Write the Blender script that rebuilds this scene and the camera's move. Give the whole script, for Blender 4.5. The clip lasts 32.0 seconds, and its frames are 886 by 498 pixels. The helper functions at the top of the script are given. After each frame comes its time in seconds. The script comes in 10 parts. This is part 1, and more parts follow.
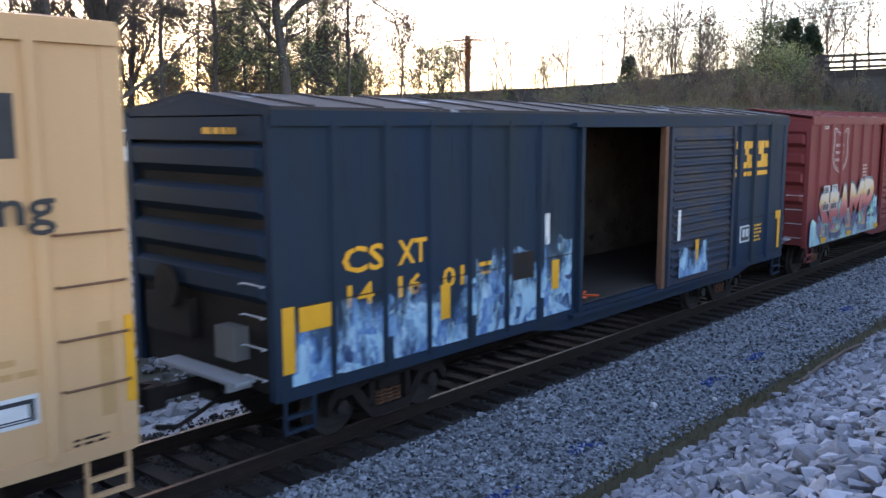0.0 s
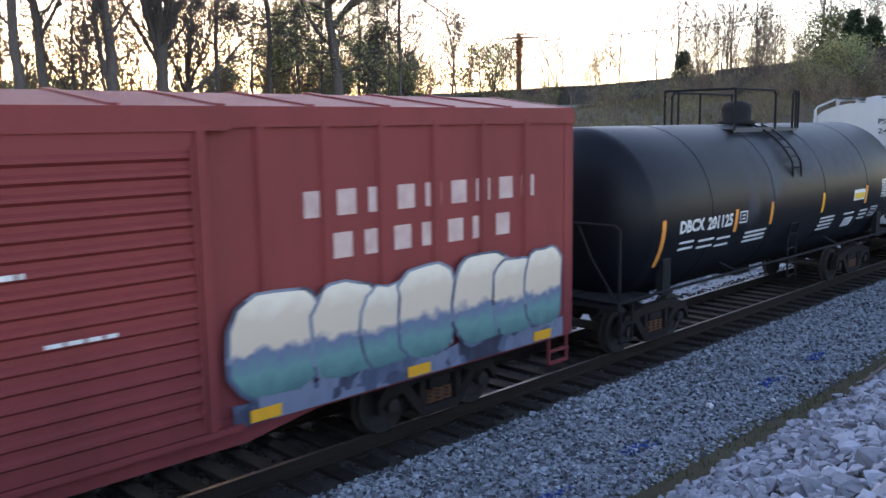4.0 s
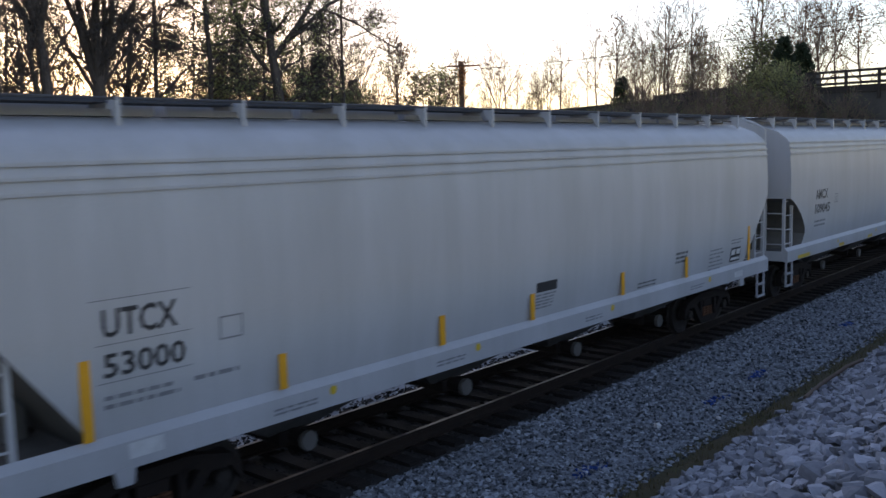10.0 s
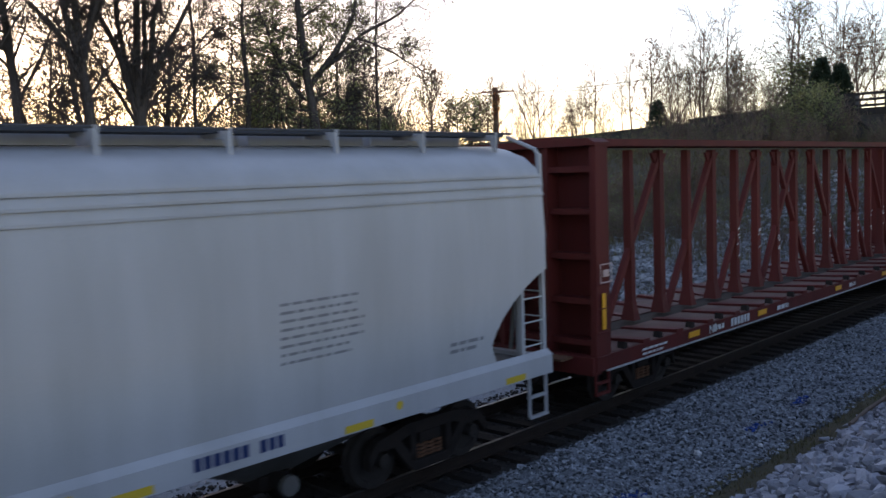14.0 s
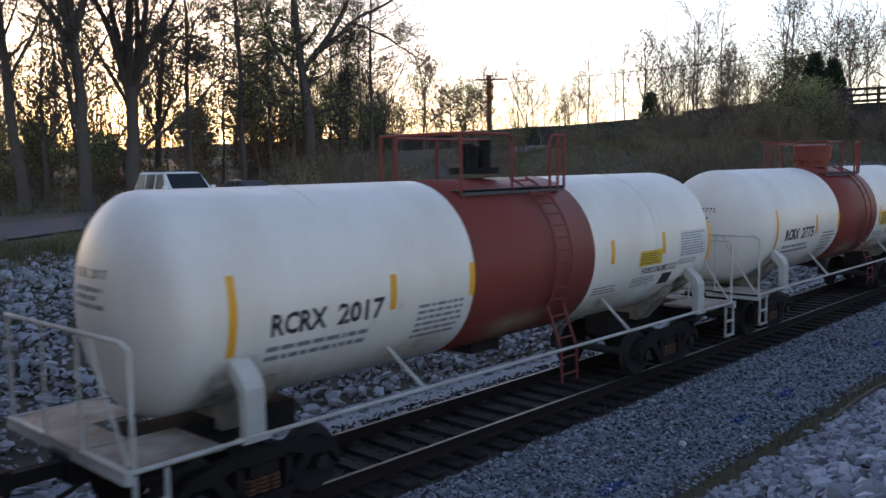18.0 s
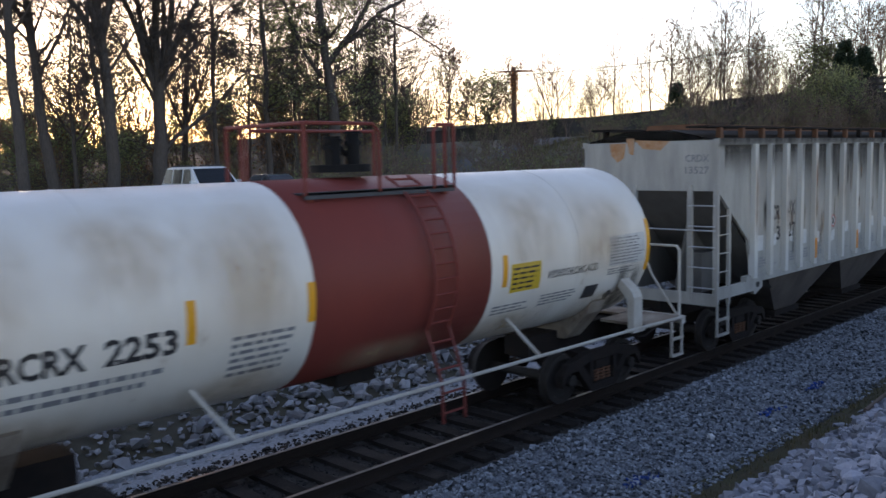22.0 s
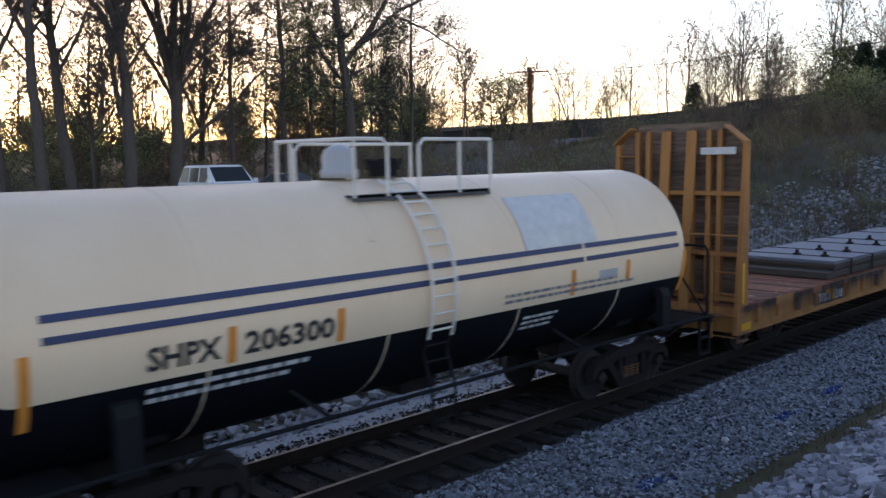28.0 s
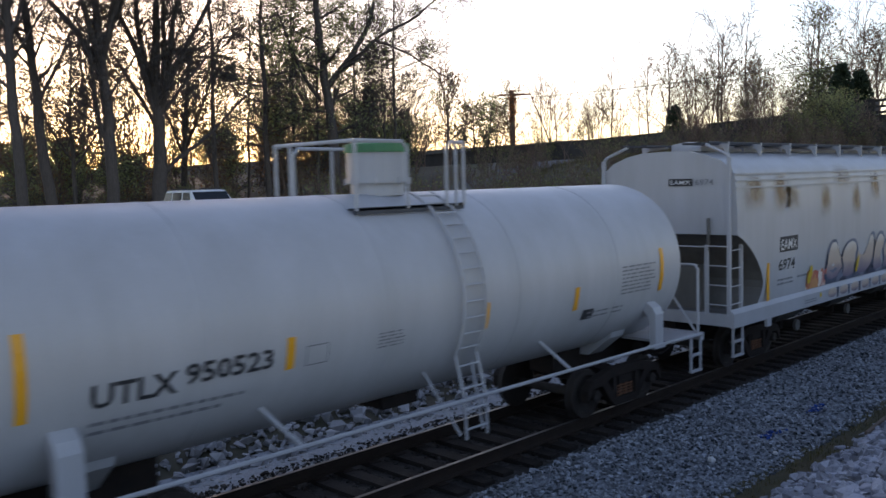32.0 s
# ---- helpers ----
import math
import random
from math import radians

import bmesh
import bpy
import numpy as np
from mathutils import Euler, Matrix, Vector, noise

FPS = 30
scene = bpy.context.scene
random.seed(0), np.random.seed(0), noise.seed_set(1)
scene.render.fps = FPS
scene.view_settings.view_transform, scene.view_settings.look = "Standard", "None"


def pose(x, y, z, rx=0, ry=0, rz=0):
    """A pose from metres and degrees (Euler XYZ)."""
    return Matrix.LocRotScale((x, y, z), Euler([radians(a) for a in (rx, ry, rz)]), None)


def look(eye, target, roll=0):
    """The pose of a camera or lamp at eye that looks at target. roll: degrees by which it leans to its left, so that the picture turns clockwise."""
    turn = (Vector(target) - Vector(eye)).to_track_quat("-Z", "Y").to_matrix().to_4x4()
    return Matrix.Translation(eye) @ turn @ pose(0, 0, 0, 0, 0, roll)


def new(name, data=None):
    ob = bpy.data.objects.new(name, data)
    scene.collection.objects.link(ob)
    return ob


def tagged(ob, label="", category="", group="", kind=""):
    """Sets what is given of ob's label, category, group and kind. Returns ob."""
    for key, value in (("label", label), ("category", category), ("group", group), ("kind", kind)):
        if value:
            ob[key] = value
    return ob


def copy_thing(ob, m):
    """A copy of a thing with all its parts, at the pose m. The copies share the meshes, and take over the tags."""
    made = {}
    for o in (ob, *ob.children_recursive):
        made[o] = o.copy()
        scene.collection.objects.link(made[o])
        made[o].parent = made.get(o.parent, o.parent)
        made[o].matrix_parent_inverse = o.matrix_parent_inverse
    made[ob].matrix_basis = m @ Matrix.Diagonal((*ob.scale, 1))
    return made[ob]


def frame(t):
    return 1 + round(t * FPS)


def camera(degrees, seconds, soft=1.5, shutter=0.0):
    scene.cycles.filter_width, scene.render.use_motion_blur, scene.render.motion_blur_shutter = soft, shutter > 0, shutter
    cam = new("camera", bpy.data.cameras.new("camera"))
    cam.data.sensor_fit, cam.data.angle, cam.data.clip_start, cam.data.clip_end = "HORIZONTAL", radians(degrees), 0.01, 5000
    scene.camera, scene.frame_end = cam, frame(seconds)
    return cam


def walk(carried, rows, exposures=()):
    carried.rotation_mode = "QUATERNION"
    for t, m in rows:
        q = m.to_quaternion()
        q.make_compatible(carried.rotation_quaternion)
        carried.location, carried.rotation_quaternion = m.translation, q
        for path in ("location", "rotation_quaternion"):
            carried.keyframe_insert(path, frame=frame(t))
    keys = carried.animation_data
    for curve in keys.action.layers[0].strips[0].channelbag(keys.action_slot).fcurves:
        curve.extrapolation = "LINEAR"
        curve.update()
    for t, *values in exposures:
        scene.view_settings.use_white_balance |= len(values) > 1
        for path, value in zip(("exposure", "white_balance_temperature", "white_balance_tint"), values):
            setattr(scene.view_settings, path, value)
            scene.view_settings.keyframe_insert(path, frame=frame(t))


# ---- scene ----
# camera: stands on the near bank, turned by a steady grip
EXPOSURE = 1.35
cam = camera(54.0, 32.0, 1.5, 0.26)
EYE = (0.0, 0.0, 4.143)
walk(cam, [(t, pose(*EYE, rx, ry, rz)) for t, rx, ry, rz in (
    (0.0, 81.91, 0.10, -48.28),
    (0.5, 81.79, -0.14, -48.33),
    (1.0, 81.88, -0.27, -47.98),
    (1.5, 81.95, 0.04, -46.56),
    (2.0, 82.05, 0.35, -46.43),
    (2.5, 82.23, 0.53, -46.46),
    (4.5, 81.75, 0.69, -44.60),
    (5.0, 81.72, 0.64, -44.57),
    (5.2, 81.72, 0.64, -44.57),
    (5.4, 84.98, 0.91, -44.43),
    (5.5, 84.70, 0.91, -44.23),
    (6.0, 85.81, 0.85, -43.15),
    (6.5, 85.47, 0.61, -44.61),
    (7.0, 85.35, 1.08, -44.64),
    (7.5, 84.70, 1.91, -44.69),
    (8.0, 84.61, 1.41, -44.00),
    (8.5, 84.87, 1.55, -44.18),
    (9.0, 83.19, 0.85, -45.41),
    (9.5, 83.31, 1.11, -46.75),
    (10.0, 83.56, 1.50, -48.56),
    (10.5, 84.18, 1.98, -47.38),
    (11.0, 84.54, 1.26, -46.67),
    (11.5, 84.39, 1.26, -45.98),
    (12.0, 83.86, 0.74, -45.34),
    (12.5, 83.94, 0.97, -47.23),
    (13.0, 84.19, 1.45, -47.83),
    (13.5, 85.53, 1.50, -46.02),
    (14.0, 85.30, 2.06, -46.29),
    (14.5, 85.21, 1.40, -45.62),
    (15.0, 85.58, 2.03, -46.09),
    (15.5, 84.86, 1.78, -46.72),
    (17.5, 84.62, 1.13, -47.26),
    (18.0, 84.44, 0.89, -46.81),
    (18.5, 84.06, 1.08, -44.86),
    (19.0, 83.43, 0.92, -44.25),
    (19.5, 83.64, 0.92, -45.55),
    (20.0, 84.00, 1.27, -45.81),
    (20.5, 84.06, 1.27, -46.05),
    (21.0, 83.95, 1.32, -45.81),
    (21.5, 83.90, 1.32, -45.56),
    (22.0, 84.00, 1.36, -45.18),
    (22.5, 83.94, 1.29, -45.02),
    (23.0, 83.86, 1.18, -44.87),
    (23.5, 83.93, 1.28, -44.67),
    (24.0, 84.02, 1.44, -44.51),
    (24.5, 83.99, 1.35, -44.63),
    (25.0, 84.01, 1.56, -44.78),
    (25.5, 84.01, 1.62, -45.10),
    (27.5, 84.61, 1.28, -44.09),
    (28.0, 84.02, 0.99, -44.17),
    (28.5, 83.98, 1.08, -44.92),
    (29.0, 84.55, 1.09, -45.20),
    (29.5, 84.93, 1.26, -45.05),
    (30.0, 85.19, 1.21, -45.23),
    (30.5, 85.40, 1.22, -45.53),
    (31.0, 85.44, 1.29, -45.67),
    (31.5, 85.38, 1.49, -45.31),
    (32.0, 85.49, 1.46, -45.26),
)], [(t, EXPOSURE + e, 7300, 30) for t, e in ((0.0, 1.18), (5.2, 1.16), (5.5, 0.25), (6.0, 0.1), (7.0, 0.2), (8.0, 0.0), (9.0, -0.12), (12.0, -0.06), (15.5, -0.05), (18.0, 0.0), (20.0, 0.0), (22.0, 0.08), (23.0, 0.02), (24.0, 0.18), (25.5, 0.18), (28.0, 0.12), (30.0, 0.02), (32.0, -0.08))])

# the train gathers speed from 6.9 to 9.1 metres a second
TRACK_Y = 9.509


def gone(t):
    return 6.8548 * t + 0.03516 * t ** 2 + 0.00000720 * t ** 3

# world: a low sun behind the trees, a wide bright sky
world = bpy.data.worlds.new("World")
scene.world = world
world.use_nodes = True
wn = world.node_tree.nodes
sky = wn.new("ShaderNodeTexSky")
sky.sky_type, sky.sun_disc = "NISHITA", False
SUN_AZ, SUN_EL = 66.0, 9.0          # degrees: from +x towards +y, above the horizon
sky.sun_elevation, sky.sun_rotation = radians(SUN_EL), radians(90 - SUN_AZ)
sky.air_density, sky.dust_density, sky.ozone_density = 1.0, 0.6, 2.1
wn["Background"].inputs["Strength"].default_value = 0.15
world.node_tree.links.new(sky.outputs["Color"], wn["Background"].inputs["Color"])
sun_data = bpy.data.lights.new("sun", "SUN")
sun_data.energy, sun_data.angle, sun_data.color = 0.25, radians(0.6), (1.0, 0.62, 0.34)
sun = new("sun", sun_data)
sun_dir = Vector((math.cos(radians(SUN_AZ)) * math.cos(radians(SUN_EL)), math.sin(radians(SUN_AZ)) * math.cos(radians(SUN_EL)), math.sin(radians(SUN_EL))))
sun.matrix_basis = look(sun_dir * 300, (0, 0, 0))


# ---- materials ----
def surface(name, col, rough=0.6, metal=0.0, second=None, amount=0.5, scale=1.2, stretch=(1, 1, 1), grain=0.12, grain_scale=25.0,
            bump=0.15, bump_scale=40.0, spec=0.4, third=None, third_at=0.62, third_scale=3.0, per_piece=0.0, island=0.0, edge=0.12, glow_through=0.0):
    """A paint or natural surface: a base colour, broad stains in a second and third colour, fine grain, relief."""
    m = bpy.data.materials.new(name)
    m.use_nodes = True
    n, l = m.node_tree.nodes, m.node_tree.links
    b = n["Principled BSDF"]
    b.inputs["Roughness"].default_value, b.inputs["Metallic"].default_value = rough, metal
    b.inputs["Specular IOR Level"].default_value = spec
    co = n.new("ShaderNodeTexCoord")
    mp = n.new("ShaderNodeMapping")
    mp.inputs["Scale"].default_value = stretch
    l.new(co.outputs["Object"], mp.inputs["Vector"])

    def tex(s, detail, vec, rgh=0.6):
        t = n.new("ShaderNodeTexNoise")
        t.inputs["Scale"].default_value, t.inputs["Detail"].default_value, t.inputs["Roughness"].default_value = s, detail, rgh
        l.new(vec, t.inputs["Vector"])
        return t.outputs["Fac"]

    def ramp(fac, lo, hi):
        r = n.new("ShaderNodeMapRange")
        r.inputs["From Min"].default_value, r.inputs["From Max"].default_value = lo, hi
        l.new(fac, r.inputs["Value"])
        return r.outputs["Result"]

    def mix(fac, a, c, kind="MIX"):
        x = n.new("ShaderNodeMix")
        x.data_type, x.blend_type = "RGBA", kind
        for sock, v in ((x.inputs["Factor"], fac), (x.inputs["A"], a), (x.inputs["B"], c)):
            if isinstance(v, (int, float)):
                sock.default_value = v
            elif isinstance(v, tuple):
                sock.default_value = (*v, 1) if len(v) == 3 else v
            else:
                l.new(v, sock)
        return x.outputs["Result"]

    def times(a, k):
        q = n.new("ShaderNodeMath")
        q.operation = "MULTIPLY"
        l.new(a, q.inputs[0])
        q.inputs[1].default_value = k
        return q.outputs[0]

    second = second or tuple(c * 0.6 for c in col)
    broad = ramp(tex(scale, 5, mp.outputs["Vector"]), 0.5 - edge * 1.6, 0.5 + edge * 1.6)
    out = mix(times(broad, amount), tuple(col), tuple(second))
    if third:
        out = mix(ramp(tex(third_scale, 7, mp.outputs["Vector"], 0.7), third_at, third_at + 0.06), out, tuple(third))
    fine = tex(grain_scale, 3, co.outputs["Object"])
    out = mix(ramp(fine, 0.2, 0.8), mix(1.0, out, (1 - grain,) * 3, "MULTIPLY"), mix(1.0, out, (1 + grain,) * 3, "MULTIPLY"))
    if per_piece or island:
        src = n.new("ShaderNodeObjectInfo").outputs["Random"] if per_piece else n.new("ShaderNodeNewGeometry").outputs["Random Per Island"]
        k = per_piece or island
        r = n.new("ShaderNodeMapRange")
        r.inputs["To Min"].default_value, r.inputs["To Max"].default_value = 1 - k, 1 + k
        l.new(src, r.inputs["Value"])
        cc = n.new("ShaderNodeCombineColor")
        for i in range(3):
            l.new(r.outputs["Result"], cc.inputs[i])
        out = mix(1.0, out, cc.outputs["Color"], "MULTIPLY")
    l.new(out, b.inputs["Base Color"])
    rr = n.new("ShaderNodeMapRange")
    rr.inputs["To Min"].default_value, rr.inputs["To Max"].default_value = max(0.03, rough - 0.12), min(1, rough + 0.12)
    l.new(fine, rr.inputs["Value"])
    l.new(rr.outputs["Result"], b.inputs["Roughness"])
    if glow_through:
        tr = n.new("ShaderNodeBsdfTranslucent")
        l.new(out, tr.inputs["Color"])
        mx = n.new("ShaderNodeMixShader")
        mx.inputs[0].default_value = glow_through
        l.new(b.outputs[0], mx.inputs[1])
        l.new(tr.outputs[0], mx.inputs[2])
        l.new(mx.outputs[0], n["Material Output"].inputs["Surface"])
    if bump:
        bp = n.new("ShaderNodeBump")
        bp.inputs["Strength"].default_value, bp.inputs["Distance"].default_value = bump, 0.02
        l.new(tex(bump_scale, 4, co.outputs["Object"]), bp.inputs["Height"])
        l.new(bp.outputs["Normal"], b.inputs["Normal"])
    return m


STREAK = (1.6, 1.6, 0.25)
M = {}
M["white"] = surface("white_paint", (0.44, 0.44, 0.46), 0.4, 0, (0.325, 0.32, 0.32), 0.6, 0.9, STREAK, 0.05, 60, 0.05, 20, third=(0.31, 0.29, 0.27), third_at=0.71, third_scale=1.6)
M["white_warm"] = surface("cream_white_paint", (0.76, 0.72, 0.67), 0.4, 0, (0.58, 0.50, 0.42), 0.6, 0.8, (1.2, 1.2, 0.5), 0.06, 60, 0.05, 20, third=(0.44, 0.34, 0.26), third_at=0.66, third_scale=1.6)
M["white_cool"] = surface("blue_grey_paint", (0.42, 0.46, 0.54), 0.4, 0, (0.35, 0.39, 0.46), 0.5, 0.8, STREAK, 0.03, 60, 0.05, 20)
M["cream"] = surface("cream_paint", (0.82, 0.63, 0.46), 0.42, 0, (0.70, 0.50, 0.34), 0.5, 0.7, (1.2, 1.2, 0.6), 0.05, 60, 0.05, 20, third=(0.40, 0.28, 0.18), third_at=0.68)
M["grey_hop"] = surface("weathered_grey_paint", (0.45, 0.425, 0.385), 0.7, 0, (0.20, 0.19, 0.175), 0.7, 1.35, (1.7, 1.7, 0.42), 0.14, 50, 0.1, 25, third=(0.30, 0.16, 0.08), third_at=0.68, third_scale=2.2, edge=0.13)
M["rib_grey"] = surface("pale_grey_rib_paint", (0.62, 0.61, 0.58), 0.6, 0, (0.42, 0.37, 0.31), 0.6, 1.2, (2, 2, 0.25), 0.08, 50, 0.1, 25, third=(0.36, 0.20, 0.10), third_at=0.72, third_scale=2.0)
M["blue_box"] = surface("dark_blue_paint", (0.010, 0.026, 0.054), 0.6, 0, (0.020, 0.029, 0.036), 0.85, 0.9, STREAK, 0.1, 50, 0.08, 25, spec=0.12)
M["maroon"] = surface("maroon_paint", (0.22, 0.042, 0.042), 0.55, 0, (0.15, 0.032, 0.031), 0.6, 0.9, STREAK, 0.08, 50, 0.08, 25, spec=0.16)
M["tan_box"] = surface("tan_paint", (0.60, 0.345, 0.175), 0.5, 0, (0.48, 0.26, 0.12), 0.5, 0.9, STREAK, 0.06, 50, 0.08, 25, third=(0.34, 0.18, 0.08), third_at=0.72, third_scale=1.5)
M["red_brown"] = surface("red_brown_paint", (0.13, 0.023, 0.020), 0.6, 0, (0.07, 0.018, 0.016), 0.7, 1.2, STREAK, 0.1, 50, 0.1, 25, spec=0.14)
M["deck_dusty"] = surface("dusty_brown_deck", (0.17, 0.105, 0.09), 0.85, 0, (0.10, 0.05, 0.042), 0.8, 1.6, (1, 1, 1), 0.2, 40, 0.2, 30, third=(0.24, 0.19, 0.17), third_at=0.64, third_scale=2.0, spec=0.2)
M["red_band"] = surface("brick_red_paint", (0.22, 0.045, 0.035), 0.5, 0, (0.15, 0.035, 0.03), 0.5, 0.9, (1, 1, 0.6), 0.06, 50, 0.05, 25, spec=0.22)
M["black_tank"] = surface("black_tank_paint", (0.0045, 0.005, 0.0075), 0.45, 0, (0.008, 0.009, 0.013), 0.5, 0.7, (1.3, 1.3, 0.5), 0.1, 50, 0.05, 20, spec=0.16)
M["black"] = surface("black_paint", (0.012, 0.012, 0.014), 0.75, 0, (0.018, 0.016, 0.015), 0.6, 2.0, (1, 1, 1), 0.15, 50, 0.1, 30, spec=0.15)
M["under"] = surface("grimy_running_gear", (0.020, 0.016, 0.015), 0.9, 0, (0.036, 0.025, 0.020), 0.7, 3.0, (1, 1, 1), 0.2, 50, 0.25, 30, spec=0.2)
M["steel_worn"] = surface("worn_wheel_steel", (0.045, 0.036, 0.031), 0.7, 0.2, (0.022, 0.018, 0.016), 0.6, 4.0, (1, 1, 1), 0.15, 60, 0.1, 40)
# grimy grey, darkened in the colour to stand for shade at the car ends
M["slope"] = surface("grimy_shade_dark_grey", (0.15, 0.143, 0.135), 0.7, 0, (0.075, 0.066, 0.058), 0.7, 1.3, (1.3, 1.3, 0.4), 0.1, 40, 0.08, 25)
M["yellow"] = surface("yellow_reflector", (0.80, 0.36, 0.025), 0.35, 0, (0.66, 0.27, 0.02), 0.4, 6, (1, 1, 1), 0.06, 80, 0, 20)
M["lemon"] = surface("lemon_sign", (0.64, 0.42, 0.04), 0.4, 0, (0.5, 0.33, 0.04), 0.4, 6, (1, 1, 1), 0.06, 80, 0, 20)
M["orange"] = surface("orange_reflector", (0.75, 0.26, 0.04), 0.4, 0, (0.5, 0.2, 0.05), 0.4, 6, (1, 1, 1), 0.06, 80, 0, 20)
M["ink"] = surface("black_lettering", (0.018, 0.018, 0.022), 0.55, 0, (0.05, 0.05, 0.055), 0.5, 4, (1, 1, 1), 0.1, 60, 0, 20)
M["ink_soft"] = surface("faded_stencil", (0.17, 0.17, 0.19), 0.6, 0, (0.28, 0.28, 0.29), 0.5, 8, (1, 1, 1), 0.1, 60, 0, 20)
M["ink_mid"] = surface("worn_black_stencil", (0.07, 0.07, 0.08), 0.6, 0, (0.14, 0.14, 0.15), 0.5, 8, (1, 1, 1), 0.1, 60, 0, 20)
M["chalk"] = surface("white_stencil", (0.62, 0.62, 0.62), 0.5, 0, (0.42, 0.42, 0.42), 0.6, 6, (1, 1, 1), 0.1, 60, 0, 20)
M["pink"] = surface("faded_pink_lettering", (0.52, 0.38, 0.36), 0.5, 0, (0.34, 0.20, 0.19), 0.6, 5, (1, 1, 1), 0.1, 60, 0, 20)
M["navy"] = surface("navy_stripe", (0.012, 0.032, 0.115), 0.45, 0, (0.03, 0.04, 0.10), 0.5, 4, (1, 1, 1), 0.08, 60, 0, 20)
M["galv"] = surface("galvanised_steel", (0.50, 0.51, 0.53), 0.45, 0.4, (0.36, 0.36, 0.37), 0.5, 3, (1, 1, 1), 0.08, 60, 0.05, 30)
M["walk_grey"] = surface("weathered_grating", (0.085, 0.087, 0.095), 0.7, 0.2, (0.05, 0.05, 0.054), 0.6, 3, (1, 1, 1), 0.15, 50, 0.2, 30)
M["rust"] = surface("rusty_steel", (0.20, 0.085, 0.045), 0.8, 0, (0.10, 0.05, 0.03), 0.7, 3, (1, 1, 1), 0.2, 50, 0.2, 30)
M["flat_yellow"] = surface("aged_yellow_paint", (0.47, 0.205, 0.055), 0.7, 0, (0.26, 0.095, 0.035), 0.7, 1.6, STREAK, 0.1, 50, 0.12, 30, third=(0.12, 0.05, 0.03), third_at=0.6, third_scale=2.5)
M["bulk_wood"] = surface("weathered_boards", (0.20, 0.135, 0.10), 0.85, 0, (0.055, 0.036, 0.028), 0.85, 2.5, (0.8, 0.8, 9), 0.2, 60, 0.4, 60, third=(0.03, 0.024, 0.02), third_at=0.63, third_scale=3.0, per_piece=0.4)
M["plate"] = surface("steel_plate", (0.125, 0.14, 0.185), 0.55, 0.0, (0.16, 0.155, 0.165), 0.6, 0.8, (1, 1, 1), 0.06, 50, 0.05, 20)
M["plate_rust"] = surface("rusty_plate_edge", (0.085, 0.06, 0.048), 0.8, 0, (0.05, 0.042, 0.04), 0.7, 1.5, (1, 1, 1), 0.15, 50, 0.1, 20)
M["bulk_pale"] = surface("scuffed_pale_boards", (0.34, 0.27, 0.21), 0.85, 0, (0.14, 0.10, 0.08), 0.8, 2.0, (0.6, 1, 5), 0.2, 50, 0.3, 50, per_piece=0.25)
M["roof_galv"] = surface("grimy_metal_roof", (0.060, 0.050, 0.050), 0.7, 0.1, (0.035, 0.030, 0.032), 0.6, 1.5, (1, 1, 1), 0.15, 50, 0.1, 20, spec=0.15, third=(0.34, 0.37, 0.42), third_at=0.60, third_scale=1.3)
M["inside"] = surface("scuffed_rusty_lining", (0.17, 0.135, 0.11), 0.85, 0, (0.07, 0.045, 0.034), 0.9, 1.6, (1, 1, 1), 0.2, 30, 0.2, 20, third=(0.03, 0.022, 0.02), third_at=0.58, third_scale=3.5)
M["floor_wood"] = surface("worn_plank_floor", (0.05, 0.04, 0.034), 0.85, 0, (0.025, 0.02, 0.018), 0.7, 3, (1, 6, 1), 0.2, 40, 0.2, 40)
M["green"] = surface("green_paint", (0.05, 0.22, 0.09), 0.5, 0, (0.08, 0.18, 0.10), 0.5, 5, (1, 1, 1), 0.1, 60, 0.05, 30)
M["blue_cap"] = surface("blue_cap", (0.04, 0.13, 0.38), 0.5, 0, (0.03, 0.08, 0.22), 0.5, 6)
M["red_tag"] = surface("red_label", (0.50, 0.06, 0.07), 0.5, 0, (0.35, 0.05, 0.05), 0.5, 6)
M["orange_net"] = surface("orange_netting", (0.80, 0.12, 0.03), 0.6, 0, (0.5, 0.06, 0.02), 0.5, 12)

M["deck_dirty"] = surface("grimy_rust_stained_white", (0.42, 0.36, 0.30), 0.7, 0, (0.14, 0.085, 0.055), 0.9, 1.6, (1, 1, 1), 0.2, 40, 0.15, 30, third=(0.10, 0.05, 0.03), third_at=0.62, third_scale=2.2)
M["rail_dirty"] = surface("chipped_white_paint", (0.56, 0.53, 0.48), 0.6, 0, (0.34, 0.27, 0.21), 0.7, 2.0, (1, 1, 1), 0.15, 40, 0.1, 30, third=(0.22, 0.11, 0.06), third_at=0.70, third_scale=3)
M["door_worn"] = surface("scuffed_blue_paint", (0.014, 0.034, 0.068), 0.55, 0, (0.075, 0.055, 0.045), 0.75, 1.4, (0.8, 0.8, 1.6), 0.15, 40, 0.12, 25, third=(0.16, 0.085, 0.05), third_at=0.66, third_scale=2.5, spec=0.12)
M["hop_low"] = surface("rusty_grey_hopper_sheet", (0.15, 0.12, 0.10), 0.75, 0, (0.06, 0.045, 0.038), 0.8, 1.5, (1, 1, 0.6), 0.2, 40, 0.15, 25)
# near-black brown for the end sheets behind the pressed ribs
M["end_recess"] = surface("dark_brown_sheet", (0.030, 0.022, 0.019), 0.75, 0, (0.013, 0.012, 0.013), 0.8, 2, (0.6, 0.6, 2), 0.2, 40, 0.1, 20, spec=0.1)
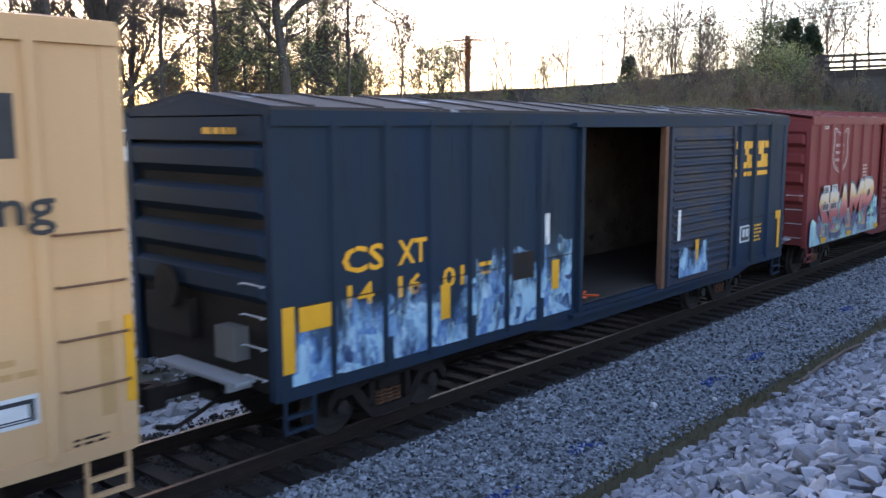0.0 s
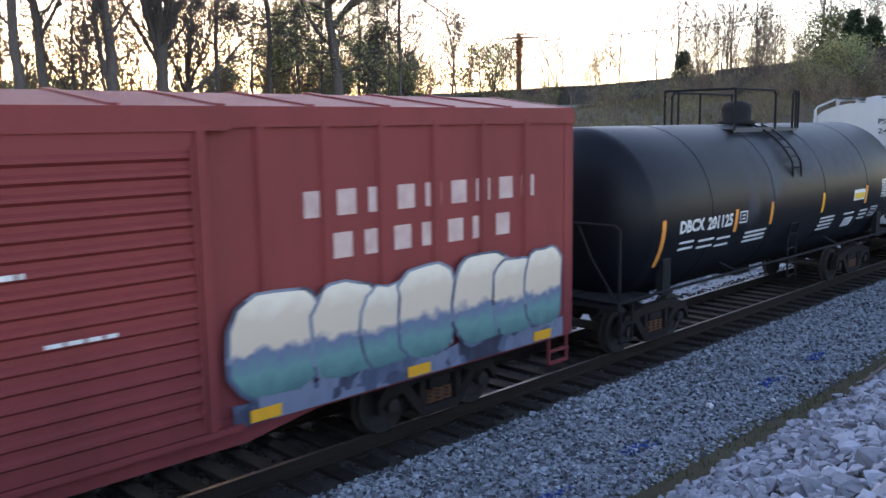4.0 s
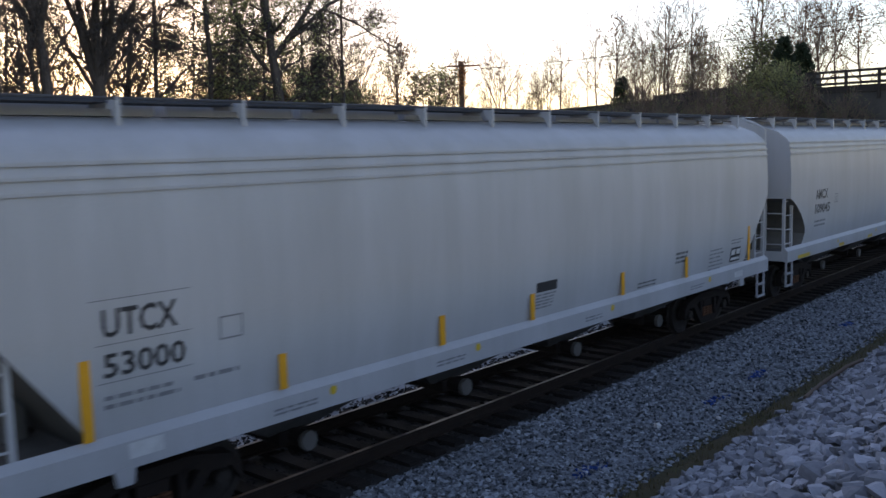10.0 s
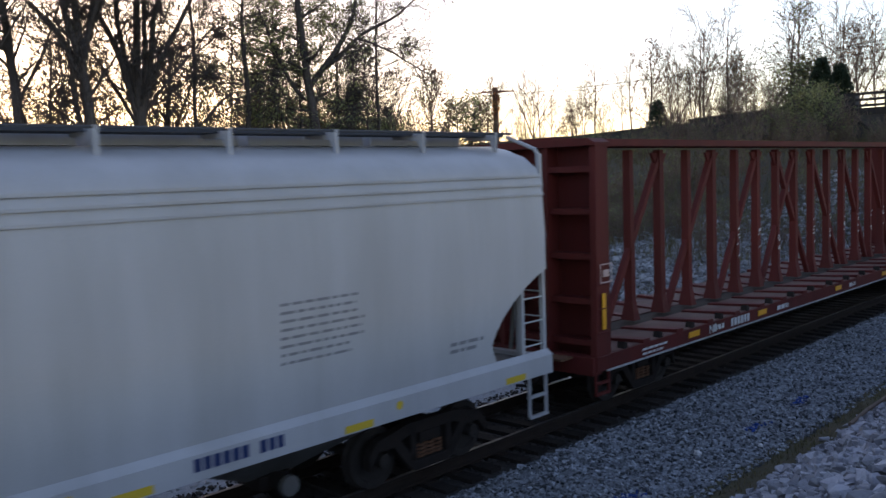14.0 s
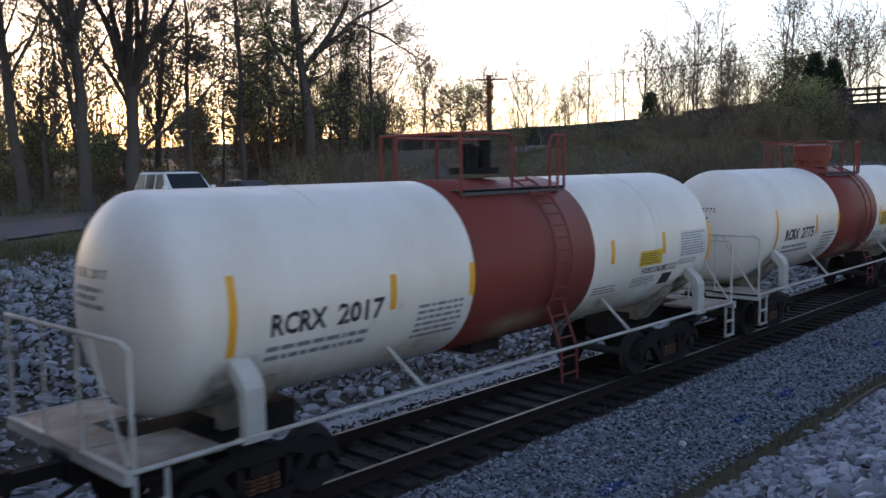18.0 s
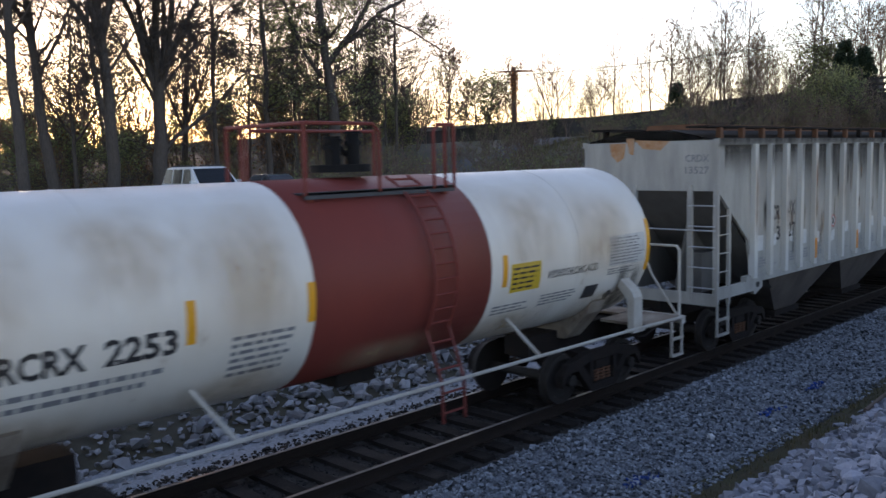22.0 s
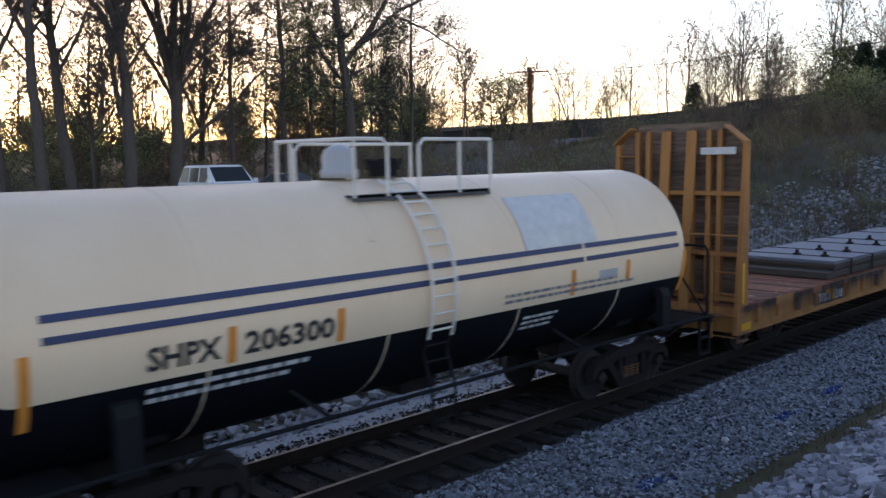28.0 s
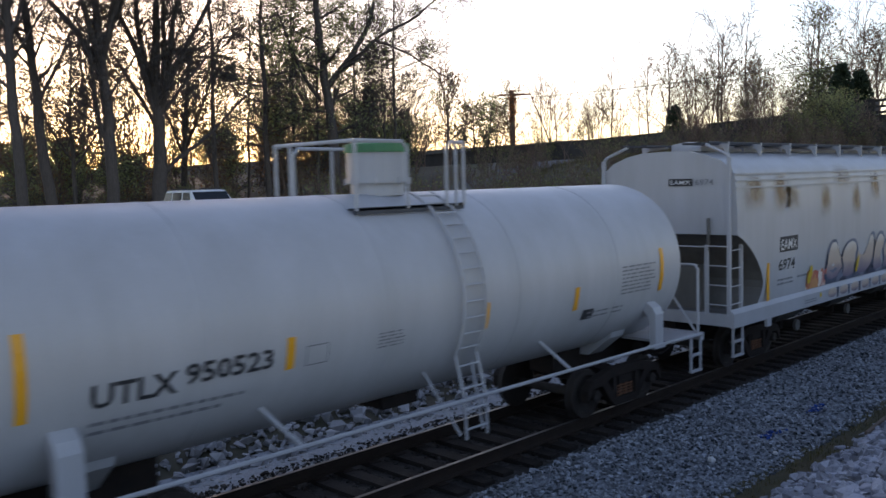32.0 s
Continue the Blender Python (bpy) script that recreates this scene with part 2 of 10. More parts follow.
M["faded_orange"] = surface("faded_orange_paint", (0.46, 0.24, 0.09), 0.6, 0, (0.5, 0.3, 0.14), 0.6, 4, (1, 1, 1), 0.1, 50, 0, 20)

# ---- ground ----
M["ballast"] = surface("fine_ballast", (0.26, 0.28, 0.305), 0.9, 0, (0.125, 0.135, 0.15), 0.7, 14, (1, 1, 1), 0.35, 32, 0.9, 30, island=0.85)
M["trackbed"] = surface("oily_ballast", (0.064, 0.057, 0.053), 0.9, 0, (0.030, 0.028, 0.027), 0.7, 6, (1, 1, 1), 0.4, 30, 0.9, 30, island=0.45, spec=0.1)
M["riprap"] = surface("pale_limestone", (0.35, 0.35, 0.385), 0.85, 0, (0.21, 0.21, 0.24), 0.7, 3, (1, 1, 1), 0.15, 30, 0.5, 22, island=0.45)
M["riprap_far"] = surface("grey_limestone", (0.30, 0.305, 0.32), 0.85, 0, (0.20, 0.20, 0.205), 0.7, 3, (1, 1, 1), 0.12, 30, 0.4, 18, island=0.42)
M["riprap_piece"] = surface("pale_limestone_block", (0.38, 0.38, 0.415), 0.85, 0, (0.24, 0.24, 0.27), 0.7, 4, (1, 1, 1), 0.12, 30, 0.4, 18, per_piece=0.3)
M["earth"] = surface("leaf_littered_earth", (0.085, 0.068, 0.050), 0.95, 0, (0.055, 0.056, 0.032), 0.8, 0.35, (1, 1, 1), 0.3, 6, 0.8, 8, third=(0.085, 0.066, 0.042), third_at=0.60, third_scale=1.4)
M["moss"] = surface("mossy_ditch", (0.055, 0.055, 0.022), 0.95, 0, (0.075, 0.05, 0.03), 0.8, 2.5, (1, 1, 1), 0.4, 14, 0.9, 18)
M["asphalt"] = surface("worn_asphalt", (0.085, 0.087, 0.095), 0.9, 0, (0.06, 0.06, 0.065), 0.6, 1.2, (1, 1, 1), 0.2, 50, 0.3, 40)
M["tie"] = surface("creosoted_timber", (0.026, 0.021, 0.019), 0.85, 0, (0.045, 0.037, 0.033), 0.7, 3, (1, 8, 8), 0.2, 40, 0.4, 40, per_piece=0.3, spec=0.1)
M["rail_side"] = surface("rusty_rail", (0.038, 0.025, 0.019), 0.8, 0, (0.022, 0.017, 0.015), 0.7, 3, spec=0.15)
M["rail_top"] = surface("polished_rail_head", (0.09, 0.085, 0.085), 0.42, 0.6, (0.05, 0.04, 0.036), 0.5, 3, (0.3, 3, 1), 0.05, 60, 0.03, 30)
M["blue_spray"] = surface("blue_spray_on_stone", (0.015, 0.07, 0.30), 0.9, 0, (0.03, 0.06, 0.16), 0.7, 8, (1, 1, 1), 0.3, 30, 0.9, 30, island=0.4)


# ---- mesh helpers ----
def bm_box(bm, x0, x1, y0, y1, z0, z1):
    v = [bm.verts.new((x, y, z)) for z in (z0, z1) for y in (y0, y1) for x in (x0, x1)]
    for f in ((0, 2, 3, 1), (4, 5, 7, 6), (0, 1, 5, 4), (1, 3, 7, 5), (3, 2, 6, 7), (2, 0, 4, 6)):
        bm.faces.new([v[i] for i in f])


def bm_loft(bm, rings, caps=True, closed=True):
    vs = [[bm.verts.new(p) for p in r] for r in rings]
    n = len(vs[0])
    for a, b in zip(vs, vs[1:]):
        for i in range(n if closed else n - 1):
            k = (i + 1) % n
            bm.faces.new((a[i], a[k], b[k], b[i]))
    if caps:
        bm.faces.new(vs[0][::-1])
        bm.faces.new(vs[-1])


def ring(p, d, r, n):
    d = Vector(d).normalized()
    u = d.orthogonal().normalized()
    w = d.cross(u)
    return [Vector(p) + r * (math.cos(2 * math.pi * i / n) * u + math.sin(2 * math.pi * i / n) * w) for i in range(n)]


def bm_cyl(bm, p, q, r, n=8, r2=None):
    d = Vector(q) - Vector(p)
    bm_loft(bm, [ring(p, d, r, n), ring(q, d, r if r2 is None else r2, n)])


def bm_tube(bm, pts, r=0.017, n=6):
    """One continuous pipe through the points, mitred at its bends."""
    pts = [Vector(p) for p in pts]
    dirs = [(b - a).normalized() for a, b in zip(pts, pts[1:])]
    u = dirs[0].orthogonal().normalized()
    rings = []
    for i, p in enumerate(pts):
        d0, d1 = dirs[max(i - 1, 0)], dirs[min(i, len(dirs) - 1)]
        mid = (d0 + d1).normalized() if (d0 + d1).length > 0.05 else d0
        u = (u - mid * u.dot(mid)).normalized()
        w = mid.cross(u)
        rings.append([p + r * (math.cos(2 * math.pi * k / n) * u + math.sin(2 * math.pi * k / n) * w) for k in range(n)])
    bm_loft(bm, rings)


def bm_prism(bm, poly, y0, y1, plane="xz"):
    """A polygon in the xz, yz or xy plane, drawn out along the third axis."""
    put = {"xz": lambda a, b, c: (a, c, b), "yz": lambda a, b, c: (c, a, b), "xy": lambda a, b, c: (a, b, c)}[plane]
    bm_loft(bm, [[put(a, b, y0) for a, b in poly], [put(a, b, y1) for a, b in poly]])


def mesh_of(name, bm, material, smooth=False, mend=True):
    if mend:
        bmesh.ops.recalc_face_normals(bm, faces=bm.faces)
    me = bpy.data.meshes.new(name)
    bm.to_mesh(me)
    bm.free()
    me.materials.append(M[material] if isinstance(material, str) else material)
    if smooth:
        for p in me.polygons:
            p.use_smooth = True
    return me


def part(name, bm, material, parent=None, label="", smooth=False):
    me = bm if isinstance(bm, bpy.types.Mesh) else mesh_of(name, bm, material, smooth)
    ob = new(name, me)
    if parent:
        ob.parent = parent
    if label:
        ob["label"] = label
    return ob


def box_part(name, dims, material, parent, label=""):
    bm = bmesh.new()
    bm_box(bm, *dims)
    return part(name, bm, material, parent, label)


LETTERS = {}


def letters(text, height, bold=0.0):
    """The outline mesh of a word in the built-in font, lower left corner at 0, 0; gives vertices, faces and width."""
    key = (text, height, bold)
    if key not in LETTERS:
        cu = bpy.data.curves.new("word", "FONT")
        cu.body, cu.size, cu.resolution_u, cu.offset = text, height / 0.72, 2, bold
        ob = bpy.data.objects.new("word", cu)
        scene.collection.objects.link(ob)
        bpy.context.view_layer.update()
        me = bpy.data.meshes.new_from_object(ob.evaluated_get(bpy.context.evaluated_depsgraph_get()))
        vs = [v.co.copy() for v in me.vertices]
        fs = [tuple(p.vertices) for p in me.polygons]
        x0 = min(v.x for v in vs)
        LETTERS[key] = ([(v.x - x0, v.y) for v in vs], fs, max(v.x for v in vs) - x0)
        bpy.data.objects.remove(ob)
        bpy.data.meshes.remove(me)
        bpy.data.curves.remove(cu)
    return LETTERS[key]


def word_into(bm, text, x0, x1, z0, z1, put, bold=0.012):
    """Write text into the box x0..x1, z0..z1 of a side; put maps (x, z) onto the surface."""
    vs, fs, w = letters(text, 1.0, bold)
    made = [bm.verts.new(put(x0 + x / w * (x1 - x0), z0 + z * (z1 - z0))) for x, z in vs]
    for f in fs:
        try:
            bm.faces.new([made[i] for i in f])
        except ValueError:
            pass


def bar_into(bm, x0, x1, z0, z1, put, steps=1):
    """A flat bar on a surface."""
    for i in range(steps):
        a, b = z0 + (z1 - z0) * i / steps, z0 + (z1 - z0) * (i + 1) / steps
        bm.faces.new([bm.verts.new(put(*q)) for q in ((x0, a), (x1, a), (x1, b), (x0, b))])


def lines_into(bm, x0, x1, z0, z1, rows, put, rnd, fill=0.55):
    """Unreadable small print: rows of short bars."""
    h = (z1 - z0) / rows
    for r in range(rows):
        x, z = x0, z1 - (r + 0.8) * h
        end = x1 - rnd.random() * 0.25 * (x1 - x0)
        while x < end - 0.02:
            w = min(end - x, rnd.uniform(0.06, 0.22))
            bar_into(bm, x, x + w, z, z + h * fill, put)
            x += w + 0.035


def decal(name, material, parent, fill, label=""):
    """A thin painted marking: fill(bm) lays its faces on the surface."""
    bm = bmesh.new()
    fill(bm)
    me = mesh_of(name, bm, material, mend=False)
    return part(name, me, material, parent, label)


# ---- ground: near bank, ditch, track bed, far bank, road shelf, embankment ----
RND = random.Random(7)


def lerp_pts(v, pts):
    if v <= pts[0][0]:
        return pts[0][1]
    for (a, p), (b, q) in zip(pts, pts[1:]):
        if v <= b:
            return p + (q - p) * (v - a) / (b - a)
    return pts[-1][1]


def bank_top(x):
    """y of the near edge of the road."""
    return lerp_pts(x, ((-60, 17.0), (0, 20.0), (8, 26.0), (18, 32.8), (30, 38.5), (60, 45.0)))


def ground_z(x, y):
    if y < 12.2:
        z = lerp_pts(y, ((-200, 2.55), (0.4, 2.5), (1.2, 2.3), (5.2, -0.42), (5.7, -0.52), (7.9, -0.25), (8.25, -0.285), (10.75, -0.285), (10.9, -0.25), (12.2, -0.46)))
        return z
    yb = bank_top(x)
    t = (y - 12.2) / (yb - 12.2)
    z = -0.46 + 2.5 * t ** 0.85 if t < 1 else 2.04
    # the cross embankment with the bridge, and the slope that leads up to it
    rise = max(0.0, min(1.0, (x - 34 - max(0, 30 - y) * 0.4) / 34.0))
    rise = rise * rise * (3 - 2 * rise)
    side = max(0.0, min(1.0, (y - 13.0) / 11.0))
    crest = lerp_pts(y, ((12, 5.4), (26, 5.8), (42, 5.8), (52, 5.8), (88, 5.6), (200, 5.4))) + 2.6 * max(0.0, min(1.0, x - 80))
    if x > 96:
        rise *= max(0.0, 1 - (x - 96) / 25.0)
    z += (crest - z) * rise * side if crest > z else 0
    # a wooded rise behind the road
    back = max(0.0, min(1.0, (y - 66) / 22.0)) * max(0, min(1, (x + 60) / 40))
    if back > 0:
        z = max(z, 2.04 + 1.5 * back * back * (3 - 2 * back))
    return z


def ground_sheet():
    xs = [-3000, -1200, -500, -200, -120, -80, -60, -45] + list(np.arange(-34, 30, 1.0)) + list(np.arange(30, 110, 2.0)) + [114, 120, 130, 150, 190, 260, 400, 800, 1600, 3000]
    ys = [-3000, -1200, -400, -150, -60, -25, -12, -6, -3, -1] + list(np.arange(0, 13, 0.4)) + list(np.arange(13, 46, 0.9)) + list(np.arange(46, 100, 3.0)) + [105, 115, 130, 160, 220, 400, 800, 1600, 3000]
    vs, fs, rows = [], [], len(xs)
    for y in ys:
        for x in xs:
            j = 0.0 if 7.6 < y < 11.4 else 0.05 * noise.noise((x * 0.7, y * 0.7, 0)) + (0.25 * noise.noise((x * 0.12, y * 0.12, 3)) if y > 42 else 0)
            vs.append((x, y, ground_z(x, y) - 0.03 + j))
    for j in range(len(ys) - 1):
        for i in range(rows - 1):
            a = j * rows + i
            fs.append((a, a + 1, a + rows + 1, a + rows))
    me = bpy.data.meshes.new("ground")
    me.from_pydata(vs, [], fs)
    me.materials.append(M["earth"])
    for p in me.polygons:
        p.use_smooth = True
    return tagged(new("ground", me), "leaf-littered earth under the banks and the wood", "ground", kind="structure")


ground_sheet()


def strip(name, x0, x1, y0, y1, n, m, lift, material, label, category, kind="structure"):
    """A sheet laid on the ground, a little above it."""
    vs, fs = [], []
    for j in range(m + 1):
        for i in range(n + 1):
            x, y = x0 + (x1 - x0) * i / n, y0 + (y1 - y0) * j / m
            vs.append((x, y, ground_z(x, y) + lift + 0.03 * noise.noise((x * 2.1, y * 2.1, 5))))
    for j in range(m):
        for i in range(n):
            a = j * (n + 1) + i
            fs.append((a, a + 1, a + n + 2, a + n + 1))
    me = bpy.data.meshes.new(name)
    me.from_pydata(vs, [], fs)
    me.materials.append(M[material])
    return tagged(new(name, me), label, category, kind=kind)


strip("ballast_shoulder", -40, 130, 5.75, 8.12, 170, 8, 0.02, "ballast", "grey crushed-stone shoulder beside the track", "ballast")
strip("track_bed", -40, 130, 8.12, 10.8, 170, 6, 0.025, "trackbed", "dark oily ballast between and under the ties", "ballast")
strip("ballast_shoulder", -40, 130, 10.8, 12.4, 170, 4, 0.02, "ballast", "grey crushed-stone shoulder beyond the track", "ballast")
strip("ditch", -40, 130, 5.05, 5.85, 170, 6, 0.03, "moss", "mossy brown ditch between ballast and stone bank", "ditch")

# road shelf behind the far bank
def road_sheet():
    vs, fs = [], []
    xs = [-60 + i * 2.0 for i in range(66)]
    for x in xs:
        yb = bank_top(x)
        for d in (0.3, 2.5, 5.2):
            vs.append((x - d * 0.45, yb + d, max(ground_z(x - d * 0.45, yb + d), 2.04) + 0.03))
    for i in range(len(xs) - 1):
        for k in (0, 1):
            a = i * 3 + k
            fs.append((a, a + 3, a + 4, a + 1))
    me = bpy.data.meshes.new("road")
    me.from_pydata(vs, [], fs)
    me.materials.append(M["asphalt"])
    tagged(new("road", me), "narrow worn asphalt road on top of the bank", "road", kind="structure")


road_sheet()


# ---- stones ----
def rock_shapes(n, seed, count):
    """Unit stones: angular broken blocks, each the hull of a few points near the faces of a box."""
    rnd = np.random.RandomState(seed)
    out = []
    for _ in range(n):
        bm = bmesh.new()
        size = rnd.uniform((0.8, 0.55, 0.4), (1.25, 0.95, 0.75))
        for _k in range(count):
            p = rnd.uniform(-1, 1, 3)
            p[rnd.randint(3)] = rnd.choice((-1, 1))
            p = p * 0.72 + p / np.linalg.norm(p) * 0.28
            bm.verts.new(p * size)
        res = bmesh.ops.convex_hull(bm, input=bm.verts)
        bmesh.ops.delete(bm, geom=[v for v in res["geom_interior"] if isinstance(v, bmesh.types.BMVert)], context="VERTS")
        bmesh.ops.triangulate(bm, faces=bm.faces)
        bm.verts.index_update()
        out.append((np.array([v.co for v in bm.verts]), np.array([[v.index for v in f.verts] for f in bm.faces])))
        bm.free()
    return out


def scatter(name, spots, shapes, material, label, category, seed, smooth=False):
    """Many stones at (x, y, z, size) joined into one mesh."""
    rnd = np.random.RandomState(seed)
    V, F, base = [], [], 0
    for x, y, z, s in spots:
        vs, fs = shapes[rnd.randint(len(shapes))]
        a, b = rnd.uniform(0, 6.283), rnd.normal(0, 0.5)
        ca, sa, cb, sb = math.cos(a), math.sin(a), math.cos(b), math.sin(b)
        R = np.array(((ca, -sa, 0), (sa, ca, 0), (0, 0, 1))) @ np.array(((1, 0, 0), (0, cb, -sb), (0, sb, cb)))
        V.append((vs * s) @ R.T + (x, y, z))
        F.append(fs + base)
        base += len(vs)
    V, F = np.concatenate(V), np.concatenate(F)
    me = bpy.data.meshes.new(name)
    me.from_pydata(V.tolist(), [], F.tolist())
    me.materials.append(M[material])
    return tagged(new(name, me), label, category, kind="stuff")


ROCKS, CHIPS = rock_shapes(18, 3, 12), rock_shapes(14, 4, 8)


def near_spots(n, seed, x0, x1, y0, y1, s0, s1, sink=0.25):
    rnd = np.random.RandomState(seed)
    out = []
    for _ in range(n):
        x, y = x0 + (x1 - x0) * rnd.rand() ** 1.25, rnd.uniform(y0, y1)
        s = s0 + (s1 - s0) * rnd.rand() ** 2.2
        out.append((x, y, ground_z(x, y) + s * (0.35 - sink + rnd.rand() * 0.35), s))
    return out


def track_geometry():
    bm = bmesh.new()
    for s in (-1, 1):
        y = TRACK_Y + s * 0.7525
        prof = [(-0.07, -0.185), (0.07, -0.185), (0.07, -0.165), (0.012, -0.145), (0.010, -0.05), (0.036, -0.035), (0.036, -0.004), (-0.036, -0.004), (-0.036, -0.035), (-0.010, -0.05), (-0.012, -0.145), (-0.07, -0.165)]
        bm = bmesh.new()
        bm_prism(bm, [(y + a, b) for a, b in prof], -60, 160, "yz")
        ob = part("rail", bm, "rail_side")
        tagged(ob, "rusty steel rail with a polished running surface", "rail", kind="structure")
        bm = bmesh.new()
        bm_prism(bm, [(y - 0.032, -0.006), (y + 0.032, -0.006), (y + 0.030, 0.0), (y - 0.030, 0.0)], -60, 160, "yz")
        part("rail_head", bm, "rail_top", ob, "bright worn rail head")


track_geometry()


# ---- the train: each car is a thing at its leading end, x along the train ----
CARS, AXLES = [], []


def railcar(name, label, at, category="railcar"):
    ob = new(name)
    ob.empty_display_size = 0.5
    ob.matrix_basis = pose(at, TRACK_Y, 0)
    tagged(ob, label, category, "cars of the freight train")
    CARS.append((ob, at))
    return ob


def wheelset_mesh():
    bm = bmesh.new()
    bm_cyl(bm, (0, -0.95, 0), (0, 0.95, 0), 0.085, 10)
    for s in (-1, 1):
        prof = ((0.70, 0.46), (0.735, 0.455), (0.74, 0.425), (0.835, 0.415), (0.835, 0.33), (0.80, 0.31), (0.785, 0.15), (0.83, 0.13), (0.83, 0.085))
        bm_loft(bm, [[(r * math.cos(2 * math.pi * i / 24), s * y, r * math.sin(2 * math.pi * i / 24)) for i in range(24)] for y, r in ((0.70, 0.1),) + prof], False)
        bm_cyl(bm, (0, s * 0.95, 0), (0, s * 1.07, 0), 0.10, 10)
        for k in range(3):
            a = k * 2.094
            bm_cyl(bm, (0.06 * math.cos(a), s * 1.07, 0.06 * math.sin(a)), (0.06 * math.cos(a), s * 1.085, 0.06 * math.sin(a)), 0.018, 6)
    return mesh_of("wheelset", bm, "steel_worn")


def side_frame_mesh():
    """A cast truck side: arched top member, sprung middle opening, two pedestals."""
    bm = bmesh.new()
    top = [(-1.15, 0.50), (-1.15, 0.36), (-0.98, 0.60), (-0.75, 0.60), (-0.38, 0.42), (-0.38, 0.30), (-0.30, 0.20), (0.30, 0.20), (0.38, 0.30), (0.38, 0.42), (0.75, 0.60), (0.98, 0.60), (1.15, 0.36), (1.15, 0.50), (1.02, 0.68), (0.45, 0.80), (-0.45, 0.80), (-1.02, 0.68)]
    outer = [(-1.15, 0.34), (-0.99, 0.56), (-0.72, 0.56), (-0.40, 0.24), (-0.30, 0.15), (0.30, 0.15), (0.40, 0.24), (0.72, 0.56), (0.99, 0.56), (1.15, 0.34), (1.15, 0.52), (1.02, 0.68), (0.45, 0.82), (-0.45, 0.82), (-1.02, 0.68), (-1.15, 0.52)]
    arms = [((-1.15, 0.34), (-0.99, 0.56), (-1.02, 0.70), (-1.15, 0.54)), ((-1.02, 0.70), (-0.99, 0.56), (-0.72, 0.56), (-0.45, 0.66), (-0.45, 0.82)),
            ((-0.45, 0.66), (0.45, 0.66), (0.45, 0.82), (-0.45, 0.82)), ((1.02, 0.70), (0.45, 0.82), (0.45, 0.66), (0.72, 0.56), (0.99, 0.56)),
            ((1.15, 0.34), (1.15, 0.54), (1.02, 0.70), (0.99, 0.56)), ((-0.72, 0.56), (-0.42, 0.20), (-0.30, 0.27), (-0.58, 0.62)),
            ((0.72, 0.56), (0.58, 0.62), (0.30, 0.27), (0.42, 0.20)), ((-0.42, 0.20), (-0.34, 0.14), (0.34, 0.14), (0.42, 0.20), (0.30, 0.27), (-0.30, 0.27)),
            ((-0.40, 0.30), (-0.30, 0.30), (-0.30, 0.68), (-0.40, 0.68)), ((0.30, 0.30), (0.40, 0.30), (0.40, 0.68), (0.30, 0.68))]
    for p in arms:
        bm_prism(bm, p, -0.07, 0.07)
    return mesh_of("side_frame", bm, "under")


def spring_mesh():
    bm = bmesh.new()
    for k in range(3):
        x = (k - 1) * 0.17
        bm_tube(bm, [(x + 0.06 * math.cos(a * 1.05), 0.06 * math.sin(a * 1.05), 0.27 + a * 0.0088) for a in range(0, 24, 1)], 0.017, 5)
    return mesh_of("spring", bm, "rust")


WHEELSET, SIDE_FRAME, SPRING = wheelset_mesh(), side_frame_mesh(), spring_mesh()


def truck(car, x):
    bm = bmesh.new()
    bm_prism(bm, [(-1.05, 0.50), (-0.6, 0.42), (0.6, 0.42), (1.05, 0.50), (1.05, 0.64), (0.5, 0.74), (-0.5, 0.74), (-1.05, 0.64)], x - 0.2, x + 0.2, "yz")
    bm_cyl(bm, (x, 0, 0.72), (x, 0, 0.86), 0.2, 12)
    bm_box(bm, x - 0.75, x + 0.75, -0.05, 0.05, 0.28, 0.34)
    ob = part("truck", bm, "under", car)
    for y in (-1.0, 1.0):
        part("side_frame", SIDE_FRAME, "", ob).matrix_basis = pose(x, y, 0)
        part("spring", SPRING, "", ob).matrix_basis = pose(x, y, 0)
    for dx in (-0.88, 0.88):
        w = part("wheelset", WHEELSET, "", ob)
        w.matrix_basis = pose(x + dx, 0, 0.415)
        AXLES.append((w, x + dx, car))
    return ob


def coupler_mesh():
    bm = bmesh.new()
    bm_box(bm, -0.62, 0.35, -0.075, 0.075, 0.80, 0.96)
    bm_prism(bm, [(-0.88, -0.10), (-0.84, -0.16), (-0.62, -0.15), (-0.55, -0.08), (-0.55, 0.08), (-0.64, 0.15), (-0.78, 0.16), (-0.76, 0.06), (-0.70, 0.0)], 0.74, 1.02, "xy")
    bm_tube(bm, [(0.1, -0.35, 0.78), (-0.25, -0.32, 0.62), (-0.55, -0.28, 0.50), (-0.80, -0.2, 0.55)], 0.03, 7)
    return mesh_of("coupler", bm, "under")


COUPLER = coupler_mesh()


def running_gear(car, length, inset, pocket=0.0):
    truck(car, inset)
    truck(car, length - inset)
    part("coupler", COUPLER, "", car).matrix_basis = pose(pocket, 0, 0)
    part("coupler", COUPLER, "", car).matrix_basis = pose(length - pocket, 0, 0, 0, 0, 180)


def near_side(y):
    return lambda x, z: (x, -y - 0.005, z)


def ladder(car, x0, x1, z0, z1, y, rungs, material, posts=True, r=0.014):
    bm = bmesh.new()
    if posts:
        for x in (x0, x1):
            bm_box(bm, x - 0.028, x + 0.028, y - 0.03, y + 0.03, z0, z1)
    for i in range(rungs):
        z = z0 + (z1 - z0) * (i + 0.5) / rungs
        bm_cyl(bm, (x0, y, z), (x1, y, z), r, 6)
    return part("ladder", bm, material, car)


